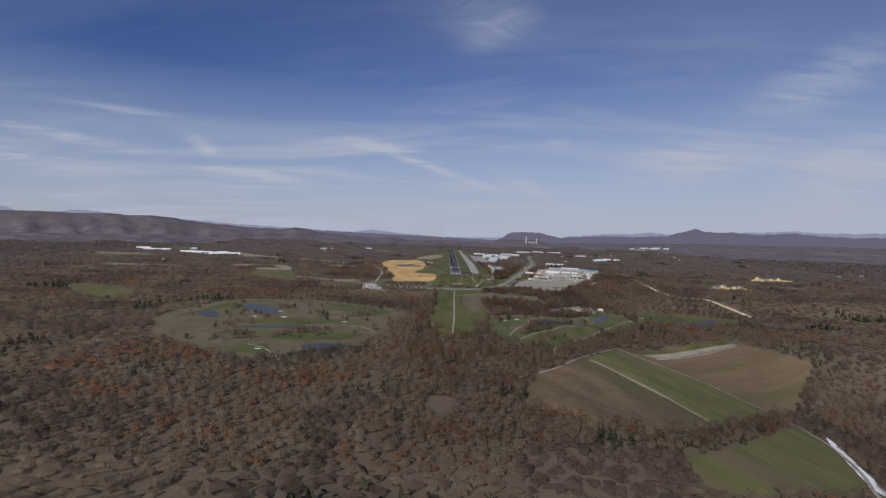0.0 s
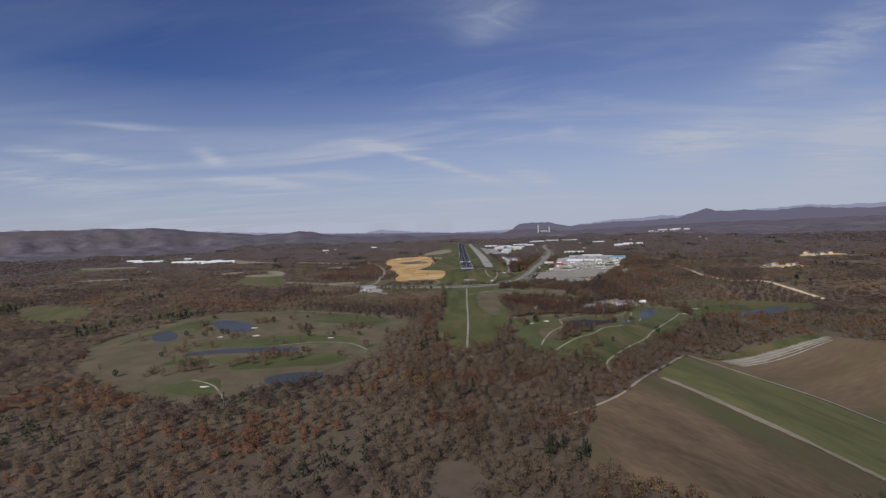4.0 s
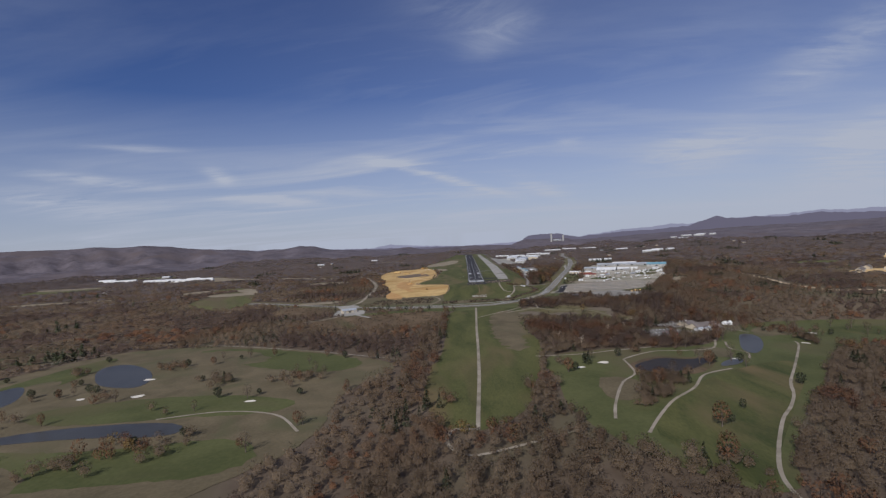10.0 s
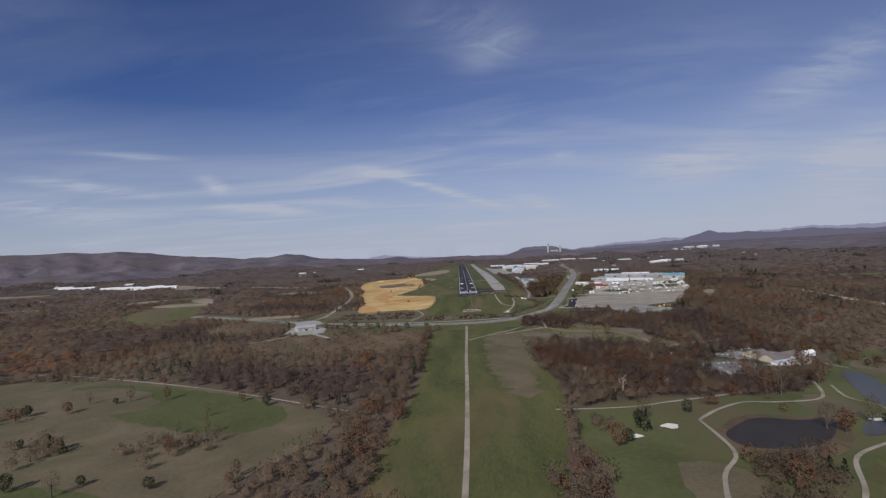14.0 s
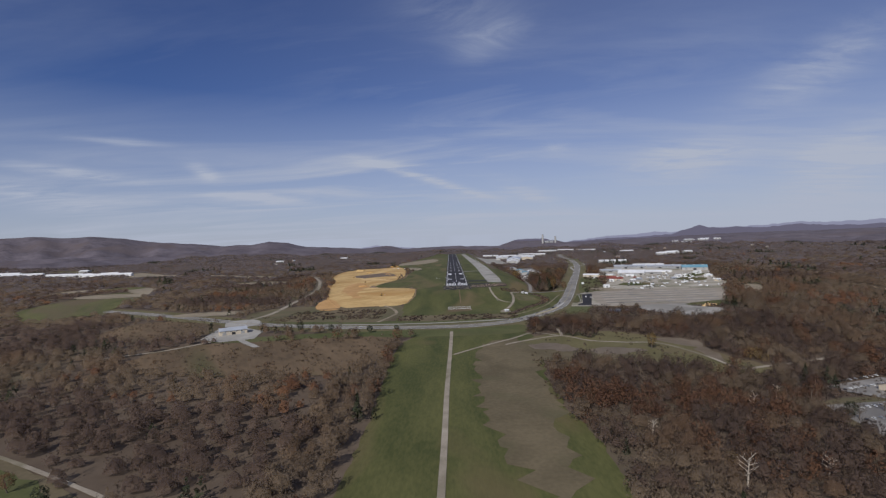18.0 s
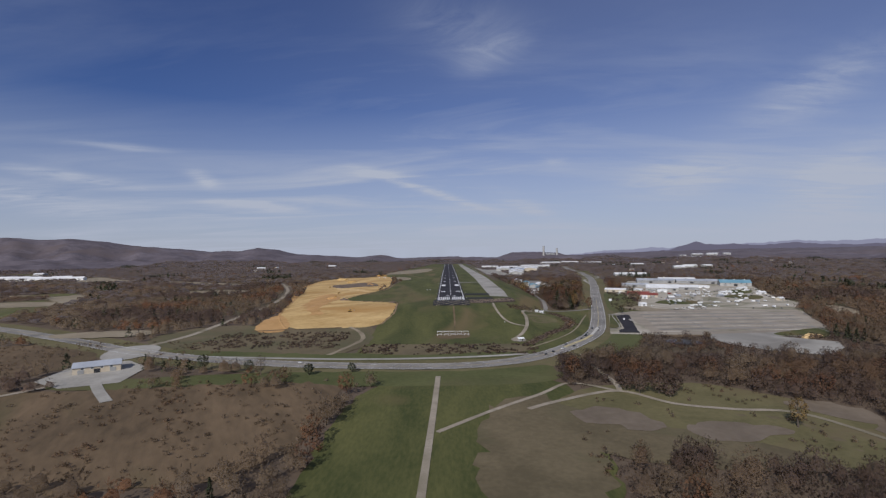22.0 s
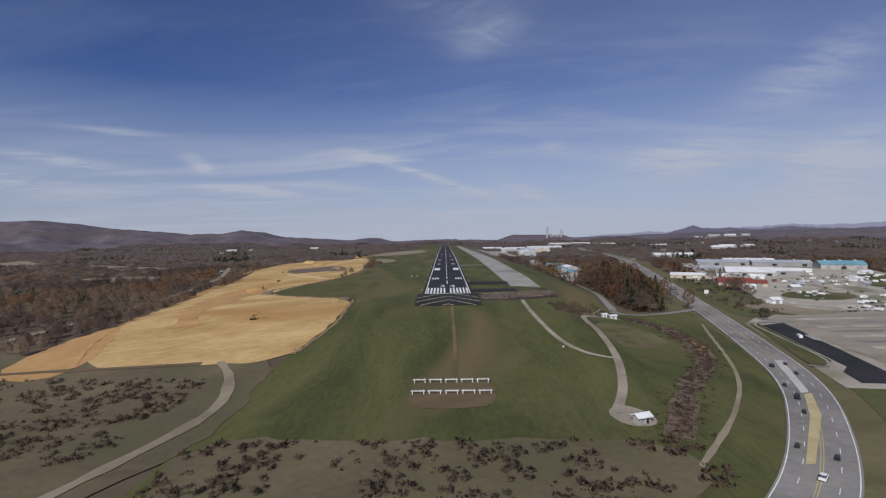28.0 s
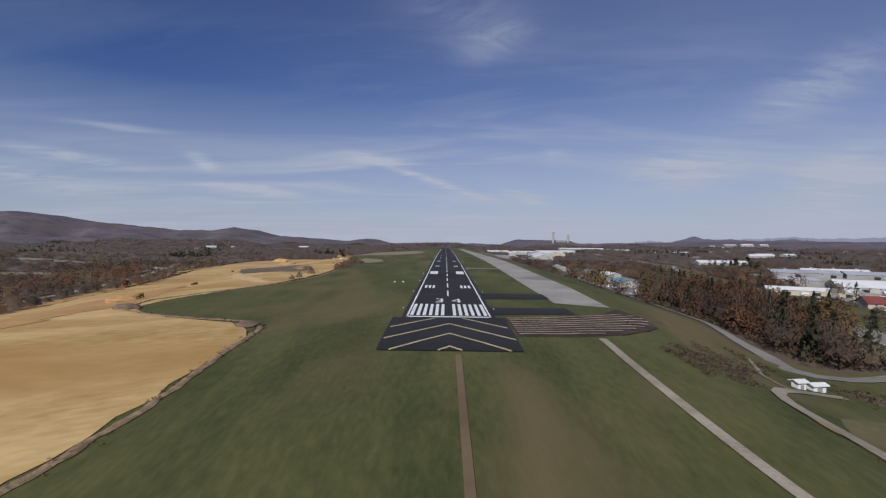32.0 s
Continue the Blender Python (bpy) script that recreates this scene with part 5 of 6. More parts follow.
# the yard
for k in range(170):
    u, v = pick.random(), pick.random()
    x, y = 212 + 170 * u + 70 * v, -18 + 210 * v - 30 * u * (1 - v)
    if (x - 246) ** 2 + (y - 112) ** 2 < 500 or x > 382 + 0.45 * y or noise.noise(Vector((x / 22, y / 22, 3))) < -0.12:
        continue
    kind = pick.choice((caravan, truck, white_pickup, dark_pickup, white_car, grey_car, dark_car, steel_box, caravan, dark_car, dark_car, grey_car, white_car, dark_pickup, truck))
    set_down(kind, x, y, pick.choice((0, 20, 75, 90, 160)) + pick.uniform(-8, 8), 0.5)
ROWS = ((222, -40, 44, 6, 12), (232, -30, 40, 10, 10), (254, -12, 34, 12, 9), (250, 26, 30, 14, 8), (262, 40, 36, 20, 9), (296, 20, 40, 10, 11), (330, 30, 30, 30, 8), (300, 120, 50, -4, 12), (318, 140, 46, 10, 10), (352, 100, 40, 22, 9), (380, 140, 44, 24, 10), (392, 60, 12, 40, 7), (270, 150, 30, 6, 8), (226, 128, 22, 50, 8), (350, 168, 60, -8, 12), (404, 196, 40, 14, 8))
for x0, y0, dx, dy, count in ROWS:
    lean = math.degrees(math.atan2(dy, dx)) + 90
    for k in range(count):
        if pick.random() < 0.86:
            set_down(pick.choice((caravan, caravan, truck, white_pickup, dark_pickup, white_car, grey_car, dark_car, dark_car, white_car)), x0 + dx * (k + 0.3 * pick.random()) / count, y0 + dy * k / count + pick.uniform(-1.5, 1.5), lean + pick.uniform(-9, 9), 0.5)
for x, y, w, t in ((208, -4, 7, 10), (286, 84, 8, 20), (270, 66, 7, 5), (340, 84, 9, 30), (366, 124, 10, 15), (312, 96, 6, 40), (408, 110, 12, 20), (430, 190, 14, 12), (392, 226, 16, -18), (240, 72, 6, -10), (300, 160, 12, -20), (386, 40, 8, 24)):
    building("yard_stall", x, y, w, 5.5, 2.6, t, pick.choice((PAINT_WHITE, WALL_TAN, WALL_GREY)), pick.choice((ROOF_WHITE, ROOF_WHITE, ROOF_GREY)), 1.2, "small pale-roofed stall among parked vehicles in the yard", "stall", 1, 1, group="stalls in the yard")
for k in range(26):
    set_down(pick.choice((white_car, dark_car, grey_car, red_car, white_pickup)), 262 + 3.4 * k * 0.9, 205 - k * 0.8 + pick.uniform(-2, 2), 80 + pick.uniform(-4, 4), 0.5)
for k in range(24):
    set_down(pick.choice((white_car, dark_car, grey_car, dark_car, red_car)), 168 + (k % 8) * 4.4 + (k // 8) * 2, -494 + (k // 8) * 13 + (k % 8) * 1.6, 95 + pick.uniform(-4, 4), 0.5)
for k in range(20):
    set_down(pick.choice((white_car, dark_car, grey_car, dark_car, white_car)), 196 + (k % 10) * 4.6, -436 + (k // 10) * 12 + (k % 10) * 2.0, 110 + pick.uniform(-4, 4), 0.5)
for k in range(14):
    set_down(pick.choice((white_car, dark_car, grey_car, white_pickup)), 122 + (k % 5) * 4.5, 158 + k * 5.5, 10 + pick.uniform(-6, 6), 0.45)
for k in range(34):
    set_down(pick.choice((white_car, grey_car, dark_car, white_pickup, caravan)), 116 + pick.uniform(0, 34), 165 + pick.uniform(0, 230), pick.choice((5, 85)) + pick.uniform(-8, 8), 0.45)
for x, y, t in ((152, -105, 72), (209, -3, 10), (-128, 431, 20), (-140, 445, 70), (-112, 420, 40), (-300, 340, 60), (-286, 300, 55), (-280, 285, 65)):
    set_down(caravan, x, y, t, 0.5)
excavator, dumper = make_excavator(), make_dumper()
for thing, x, y, t in ((excavator, -96, -78, 30), (dumper, -138, 48, 100), (dumper, -150, 120, 70), (excavator, -205, 300, 10)):
    set_down(thing, x, y, t, 0.45)


def heap(x, y, r, h, mat, label, group="mounds on the building site"):
    bm = bmesh.new()
    bmesh.ops.create_icosphere(bm, subdivisions=3, radius=1)
    for v in bm.verts:
        n = 1 + 0.25 * noise.noise(v.co * 2 + Vector((x, y, 0)))
        v.co = Vector((v.co.x * r * n, v.co.y * r * 0.8 * n, max(v.co.z, -0.15) * h * n))
    me = bpy.data.meshes.new("mound")
    bm.to_mesh(me)
    bm.free()
    me.materials.append(mat)
    ob = new("mound", me)
    ob.location = (x, y, ground_height(x, y) + 0.4)
    tagged(ob, label, "mound", group=group)


for x, y, r, h, mat in ((-140, 40, 7, 2.2, EARTH_RED), (-62, -20, 4, 1.4, EARTH_DARK), (-120, 12, 5, 1.8, EARTH_DARK), (-190, 420, 10, 3, EARTH), (-230, 520, 12, 4, EARTH), (-150, 560, 12, 3, EARTH)):
    heap(x, y, r, h, mat, "low mound of loose " + ("dark" if mat == EARTH_DARK else "orange") + " earth on the building site")
for x, y, r, h in ((252, -193, 4.5, 2.4), (246, -197, 3.2, 1.6), (259, -190, 3.0, 1.3)):
    heap(x, y, r, h, EARTH_PALE, "pile of tan earth beside the lower lot", "earth piles by the lot")

# approach lights: a row of low stands before the runway, and single bars out along the track


def light_bar(x, y, width, lamps):
    root = new("approach_light_bar")
    part("crossbar", boxes((-width / 2, width / 2, -0.12, 0.12, 0.9, 1.1)), PAINT_WHITE, root)
    for s in (-1, 1):
        part("post", boxes((s * width * 0.4 - 0.1, s * width * 0.4 + 0.1, -0.1, 0.1, -0.3, 0.9)), PAINT_WHITE, root)
    for k in range(lamps):
        lx = -width / 2 + width * (k + 0.5) / lamps
        part("lamp", disc(lx, 0, 1.25, 0.18, 0.3), STEEL, root)
    root.matrix_world = pose(x, y, ground_height(x, y) + 0.35)
    tagged(root, "white approach light bar standing in the grass", "light bar", group="approach lights")


platform = sheet("lamp_pad", [(-13, -186), (13, -186), (13, -160), (-13, -160)], FIELD_BROWN, 0.34, "bare pale pad under the approach lights", "ground", ragged=2, free=False)
for y in (-164, -174):
    for x in (-10, -5, 0, 5, 10):
        light_bar(x, y, 4.2, 4)


def slope_light(x, y):
    root = new("slope_indicator_light")
    part("housing", bevelled([(-0.9, 0.9, -0.6, 0.6, 0.5, 1.3)], 0.08), PAINT_WHITE, root)
    for s in (-1, 1):
        part("leg", boxes((s * 0.6 - 0.06, s * 0.6 + 0.06, -0.06, 0.06, -0.2, 0.5)), STEEL, root)
    root.matrix_world = pose(x, y, ground_height(x, y) + 0.3) @ Matrix.Diagonal((0.6, 0.6, 0.6, 1))
    tagged(root, "white box light in the grass beside the runway", "runway light", group="lights beside the runway")


for k in range(2):
    slope_light(-27 - 5 * k, 130)
for side in (-1, 1):
    for k in range(12):
        x, y = side * 17.6, 20 + 60 * k
        root = new("edge_light")
        part("stem", boxes((-0.06, 0.06, -0.06, 0.06, 0, 0.5)), STEEL, root)
        part("lens", disc(0, 0, 0.6, 0.18, 0.25), PAINT_WHITE, root)
        root.matrix_world = pose(x, y, ground_height(x, y) + 0.2)
        tagged(root, "small white runway edge light on a stem", "runway light", group="lights beside the runway")


def roadside_sign(x, y, w, h, z, turn, label):
    root = new("roadside_sign")
    part("board", bevelled([(-w / 2, w / 2, -0.15, 0.15, z, z + h)], 0.05), PAINT_WHITE, root)
    part("pole", boxes((-0.2, 0.2, -0.12, 0.12, -0.5, z)), STEEL, root)
    root.matrix_world = pose(x, y, ground_height(x, y) + 0.2, 0, 0, turn)
    tagged(root, label, "sign")


roadside_sign(186, 36, 3.4, 2.6, 1.6, 10, "plain white sign board on a steel pole")
roadside_sign(44, -128, 0.6, 0.5, 0.3, 0, "small white marker board beside the track")


def stack(x, y, top):
    root = new("chimney_stack")
    bm = bmesh.new()
    bmesh.ops.create_cone(bm, cap_ends=True, segments=20, radius1=7.5, radius2=6.5, depth=top + 30, matrix=Matrix.Translation((0, 0, (top - 30) / 2)))
    part("shaft", bm, WALL_WHITE, root)
    bm = bmesh.new()
    bmesh.ops.create_cone(bm, cap_ends=True, segments=20, radius1=7, radius2=7, depth=3, matrix=Matrix.Translation((0, 0, top - 2)))
    part("rim", bm, WALL_GREY, root)
    root.location = (x, y, 0)
    tagged(root, "tall white power station chimney on the horizon", "chimney", group="power station chimneys")


stack(655, 2851, 66)
stack(742, 2836, 50)
building("power_station", 700, 2860, 60, 30, 9, 0, WALL_GREY, ROOF_GREY, 3, "grey power station block on the horizon", "power station", 3, 6)
for x, y, w in ((637, 1666, 90), (707, 1330, 60), (700, 930, 46), (740, 985, 40), (668, 900, 30), (780, 960, 26), (1450, 2380, 60), (1500, 2450, 70), (1560, 2400, 60), (1620, 2500, 60), (1660, 2420, 40), (1410, 2440, 36), (150, 1250, 60), (210, 1180, 60), (250, 1060, 80), (300, 1300, 70), (330, 1180, 40), (420, 1500, 80), (520, 1580, 70), (-480, 1500, 30), (-700, 1300, 30), (-1200, 900, 30), (-1068, 681, 40)):
    building("distant_hall", x, y, w, 20, 7, pick.uniform(-20, 20), WALL_WHITE, ROOF_WHITE, 2.5, "white flat-pitched hall far off among the woods", "building", 2, 3, group="white halls in the distance")
for k in range(26):
    b = pick.uniform(-40, 40)
    r = pick.uniform(1900, 3300)
    x, y = r * math.sin(radians(b)), -1400 + r * math.cos(radians(b))
    if abs(x) > 470:
        building("house", x, y, 11, 8, 4, pick.uniform(0, 180), WALL_TAN, pick.choice((ROOF_BROWN, ROOF_BROWN, ROOF_GREY)), 3, "small pale house far off among the woods", "house", 1, 2, group="houses across the valley")
        OPEN.append([(x - 14, y - 20), (x + 14, y - 20), (x + 14, y + 8), (x - 14, y + 8)])


# ---- woods ----
rng = np.random.default_rng(7)
CELL, X0, Y0, NX, NY = 4.0, -1500.0, -1300.0, 750, 900
clear = np.zeros((NY, NX), bool)
gx, gy = X0 + (np.arange(NX) + 0.5) * CELL, Y0 + (np.arange(NY) + 0.5) * CELL
for outline in OPEN:
    p = np.array(outline)
    i0, i1 = np.searchsorted(gx, (p[:, 0].min(), p[:, 0].max()))
    j0, j1 = np.searchsorted(gy, (p[:, 1].min(), p[:, 1].max()))
    if i1 <= i0 or j1 <= j0:
        continue
    mx, my = np.meshgrid(gx[i0:i1], gy[j0:j1])
    inside = np.zeros(mx.shape, bool)
    for (ax, ay), (bx, by) in zip(p, np.roll(p, -1, 0)):
        if ay == by:
            continue
        inside ^= ((ay > my) != (by > my)) & (mx < (bx - ax) * (my - ay) / (by - ay) + ax)
    clear[j0:j1, i0:i1] |= inside
for line, half in LANES:
    for x, y in line:
        i, j, r = int((x - X0) / CELL), int((y - Y0) / CELL), int(half / CELL) + 1
        if r <= i < NX - r and r <= j < NY - r:
            clear[j - r + 1 : j + r, i - r + 1 : i + r] = True


WET = [o.data for o in scene.objects if o.name.split(".")[0] in ("pond", "mud_pond", "junction", "roadside_yard", "side_street", "sandbar", "park_track", "branch_track")]
wet = np.zeros((NY, NX), bool)
for me in WET:
    for v in me.vertices:
        i, j = int((v.co.x - X0) / CELL), int((v.co.y - Y0) / CELL)
        wet[max(j - 1, 0) : j + 2, max(i - 1, 0) : i + 2] = True


def is_wet(x, y):
    return wet[int((y - Y0) / CELL), int((x - X0) / CELL)]


def is_clear(x, y):
    i, j = int((x - X0) / CELL), int((y - Y0) / CELL)
    return 0 <= i < NX and 0 <= j < NY and clear[j, i]


def quad_cards(count, radius, tall, base, size, shape="round", thin=0.0, lay=0.0):
    """Small leaf and twig clumps set loosely inside a crown."""
    d = rng.normal(size=(count, 3))
    d /= np.linalg.norm(d, axis=1)[:, None]
    r = rng.uniform(0.45, 1.0, count) ** 0.6
    c = d * r[:, None]
    if shape == "cone":
        h = rng.uniform(0, 1, count) ** 1.4
        a = rng.uniform(0, math.tau, count)
        k = (1 - h) * rng.uniform(0.5, 1, count)
        c = np.stack([np.cos(a) * k, np.sin(a) * k, 2 * h - 1], 1)
    c = c * (radius, radius, tall / 2) + (0, 0, base + tall / 2)
    out = c - (0, 0, base + tall * 0.35)
    out /= np.linalg.norm(out, axis=1)[:, None] + 1e-6
    face = out + 0.55 * rng.normal(size=(count, 3))
    u = np.cross(face, rng.normal(size=(count, 3)))
    u /= np.linalg.norm(u, axis=1)[:, None]
    v = np.cross(face, u)
    v /= np.linalg.norm(v, axis=1)[:, None]
    s = size * rng.uniform(0.6, 1.4, (count, 1))
    if thin:
        v = 0.5 * out + (0, 0, 0.35) + 0.7 * rng.normal(size=(count, 3))
        if lay:  # crowns seen from afar: clumps that lie in the canopy
            face = (0, 0, 1.0) + (1 - lay) * rng.normal(size=(count, 3))
            v = rng.normal(size=(count, 3)) * (1, 1, 0.2)
        v /= np.linalg.norm(v, axis=1)[:, None]
        u = np.cross(v, face)
        u *= thin / (np.linalg.norm(u, axis=1)[:, None] + 1e-6)
        return np.stack([c - u * s - v * s, c + u * s - v * s, c + u * s * 1.5 + v * s, c - u * s * 0.6 + v * s], 1).reshape(-1, 3)
    quads = np.stack([c - u * s - v * s * 0.6, c + u * s - v * s * 0.8, c + u * s * 0.8 + v * s, c - u * s * 0.7 + v * s * 0.6], 1)
    return quads.reshape(-1, 3)


def trunk_quads(radius, tall, lean, sides=3):
    a = np.arange(sides) * math.tau / sides
    low = np.stack([np.cos(a) * radius, np.sin(a) * radius, 0 * a - 0.5], 1)
    top = np.stack([np.cos(a) * radius * 0.35 + lean[0], np.sin(a) * radius * 0.35 + lean[1], 0 * a + tall], 1)
    return np.concatenate([np.stack([low[k], low[(k + 1) % sides], top[(k + 1) % sides], top[k]]) for k in range(sides)])


def dome_quads(radius, tall, base, sides=5):
    """A lumpy low crown for woods that stay far off."""
    a = np.arange(sides) * math.tau / sides
    rings = []
    for k, z in ((1.0, 0.0), (0.7, 0.68)):
        r = radius * k * rng.uniform(0.75, 1.2, sides)
        rings.append(np.stack([np.cos(a) * r, np.sin(a) * r, base + tall * z * rng.uniform(0.85, 1.15, sides)], 1))
    top = np.tile([[rng.normal() * 0.1 * radius, rng.normal() * 0.1 * radius, base + tall]], (sides, 1))
    rings.append(top + rng.normal(size=(sides, 3)) * 0.02)
    return np.concatenate([np.stack([lo[k], lo[(k + 1) % sides], hi[(k + 1) % sides], hi[k]]) for lo, hi in zip(rings, rings[1:]) for k in range(sides)])


def soften(q, base, tall, up=1.5):
    """Turns each quad outward and gives it the soft normal of the whole crown."""
    q = q.reshape(-1, 4, 3)
    c = q.mean(1)
    out = c - (0, 0, base + tall * 0.25)
    out /= np.linalg.norm(out, axis=1)[:, None] + 1e-6
    out = out + (0, 0, up) + 0.15 * rng.normal(size=out.shape)
    out /= np.linalg.norm(out, axis=1)[:, None]
    flat = np.cross(q[:, 2] - q[:, 0], q[:, 3] - q[:, 1])
    wrong = (flat * out).sum(1) < 0
    q[wrong] = q[wrong][:, ::-1]
    return np.concatenate([q.reshape(-1, 3), np.repeat(out, 4, 0)], 1)


def quads_mesh(name, verts, mats, mat_index=None):
    verts = np.asarray(verts, np.float32)
    me = bpy.data.meshes.new(name)
    n = len(verts)
    me.vertices.add(n)
    me.vertices.foreach_set("co", np.ascontiguousarray(verts[:, :3]).ravel())
    me.loops.add(n)
    me.loops.foreach_set("vertex_index", np.arange(n, dtype=np.int32))
    me.polygons.add(n // 4)
    me.polygons.foreach_set("loop_start", np.arange(0, n, 4, dtype=np.int32))
    for m in mats:
        me.materials.append(m)
    if mat_index is not None:
        me.polygons.foreach_set("material_index", np.asarray(mat_index, np.int32))
    me.update(calc_edges=True)
    if verts.shape[1] == 6:
        me.attributes.new("custom_normal", "FLOAT_VECTOR", "POINT").data.foreach_set("vector", np.ascontiguousarray(verts[:, 3:]).ravel())
    return me


def kinds_of(count, radius, tall, base, size, shape="round", trunk=0.0, many=8, thin=0.0, lay=0.0, dome=0.0, sides=5, low=0.3, high=0.62):
    out = []
    for _ in range(many):
        q = quad_cards(count, radius * rng.uniform(0.85, 1.15), tall * rng.uniform(0.85, 1.15), base, size, shape, thin, lay)
        if dome:
            q = np.concatenate([q, dome_quads(radius * dome * rng.uniform(0.85, 1.15), tall * high, base + tall * low, sides)])
        if trunk:
            q = np.concatenate([q, trunk_quads(trunk, base + tall * 0.8, rng.normal(size=2) * 0.4)])
        out.append(soften(q, base, tall))
    return out


def stand(name, spots, kinds, mat, label, category="woods"):
    """One mass of trees at the given spots (x, y, scale)."""
    parts = []
    for x, y, s in spots:
        q = kinds[rng.integers(len(kinds))]
        a = rng.uniform(0, math.tau)
        c, d = math.cos(a) * s, math.sin(a) * s
        c1, d1 = math.cos(a), math.sin(a)
        parts.append(np.stack([q[:, 0] * c - q[:, 1] * d + x, q[:, 0] * d + q[:, 1] * c + y, q[:, 2] * s * rng.uniform(0.85, 1.15) + ground_height(x, y), q[:, 3] * c1 - q[:, 4] * d1, q[:, 3] * d1 + q[:, 4] * c1, q[:, 5]], 1).astype(np.float32))
    if parts:
        tagged(new(name, quads_mesh(name, np.concatenate(parts), [mat])), label, category, kind="stuff")


def scatter(x0, x1, y0, y1, gap, keep):
    out = []
    for x in np.arange(x0, x1, gap):
        for y in np.arange(y0, y1, gap):
            px, py = x + rng.uniform(-0.5, 0.5) * gap, y + rng.uniform(-0.5, 0.5) * gap
            if abs(px) < 1.0 * (py + 1393) + 140 and not is_clear(px, py) and keep(px, py):
                out.append((px, py, rng.uniform(0.55, 1.2)))
    return out


def is_near(x, y):
    return -70 < x < 330 and -1060 < y < 240


def is_mid(x, y):
    return -360 < x < 560 and -1100 < y < 420


def thick(x, y):
    return noise.noise(Vector((x / 60, y / 60, 4)))


CLUMPS = ((118, -650, 14, 30), (98, -686, 12, 20), (136, -632, 8, 12), (160, -545, 12, 14), (190, -520, 14, 20), (105, -651, 9, 16), (122, -652, 10, 18), (170, -606, 5, 8), (108, -678, 8, 14), (86, -698, 8, 12), (92, -686, 6, 8), (317, -468, 12, 16), (309, -511, 14, 24), (327, -448, 10, 10), (86, -794, 12, 20), (78, -780, 10, 14), (74, -602, 4, 3), (123, -565, 4, 3), (158, -577, 4, 3), (144, -535, 6, 5), (162, -525, 7, 6), (-230, -745, 26, 30), (-300, -770, 26, 26), (-330, -700, 18, 14), (-380, -560, 14, 14), (-300, -640, 10, 8), (-230, -610, 20, 20), (150, -480, 10, 14), (225, -495, 8, 8), (250, -440, 8, 6), (-300, -560, 18, 22), (-340, -590, 16, 18), (-250, -690, 14, 14), (-200, -740, 16, 24), (-390, -640, 22, 26), (-160, -610, 18, 26), (-280, -760, 20, 22), (330, -462, 16, 22), (300, -440, 8, 6), (64, -560, 9, 10), (52, -600, 8, 8), (-40, -680, 8, 10), (20, -660, 7, 8), (84, -270, 14, 26), (70, -262, 10, 16), (-90, -300, 10, 10), (-140, -296, 9, 8))
near = [(cx + rng.normal() * r * 0.6, cy + rng.normal() * r * 0.6, rng.uniform(0.6, 1.1)) for cx, cy, r, n in CLUMPS for _ in range(max(2, n // 2))]
near = [s for s in near if not is_wet(s[0], s[1])]
near += scatter(-70, 330, -1060, 240, 7.4, lambda x, y: thick(x, y) > -0.6)
flank = scatter(-360, 560, -1100, 420, 8.6, lambda x, y: not is_near(x, y) and thick(x, y) > -0.55)
bare, russet, gold, pine, fine_bare, fine_russet, fine_gold, fine_dusk = [], [], [], [], [], [], [], []


def is_close(x, y):
    return (30 < x < 270 and -420 < y < -170) or (40 < x < 215 and -550 < y <= -420) or (105 < x < 165 and -30 < y < 140)


for s in near:
    if 198 < s[0] < 246 and 104 < s[1] < 184:
        continue
    if 120 < s[0] < 268 and -262 < s[1] < -176:
        if rng.uniform() < 0.45:
            continue
        s = (s[0], s[1], s[2] * 0.6)
    v, w = noise.noise(Vector((s[0] / 45, s[1] / 45, 7))) + rng.normal() * 0.13, rng.uniform()
    if s[0] > 40 and -550 < s[1] < -380:
        v -= 0.12
    if 100 < s[0] < 330 and -40 < s[1] < 240:
        s, v = (s[0], s[1], s[2] * 1.45), v * 1.25 - 0.12 + rng.normal() * 0.25
    if is_close(s[0], s[1]):
        (pine if v > 0.54 else fine_gold if v < -0.70 else fine_russet if v < -0.26 else fine_dusk if noise.noise(Vector((s[0] / 30, s[1] / 30, 15))) > -0.02 + 0.2 * (rng.uniform() - 0.5) else fine_bare).append(s)
        continue
    (pine if v > 0.5 else gold if v < -0.64 else russet if v < -0.28 else bare).append(s)
bare_kinds = kinds_of(130, 4.5, 7.6, 1.0, 0.50, trunk=0.2, many=14, thin=0.38, dome=0.58, low=0.24, high=0.5)
stand("bare_wood", bare, bare_kinds, TWIGS, "bare brown autumn woodland in the valley")
stand("thicket", fine_bare, kinds_of(300, 4.3, 8.0, 0.8, 0.36, trunk=0.2, many=12, thin=0.36, dome=0.56, low=0.28, high=0.48), TWIGS, "dense brown thicket of bare trees beside the road")
stand("dusky_thicket", fine_dusk, kinds_of(300, 4.3, 7.6, 0.6, 0.36, trunk=0.2, many=10, thin=0.4, dome=0.56, low=0.28, high=0.48), DUSKY, "dark plum-brown thicket beside the road")
stand("russet_thicket", fine_russet, kinds_of(270, 4.2, 8.2, 0.8, 0.33, trunk=0.2, many=10, thin=0.6), RUSSET, "dense russet autumn trees beside the road")
stand("golden_thicket", fine_gold, kinds_of(270, 3.9, 8.2, 0.8, 0.33, trunk=0.2, thin=0.6), GOLD, "golden-leaved autumn trees beside the road")
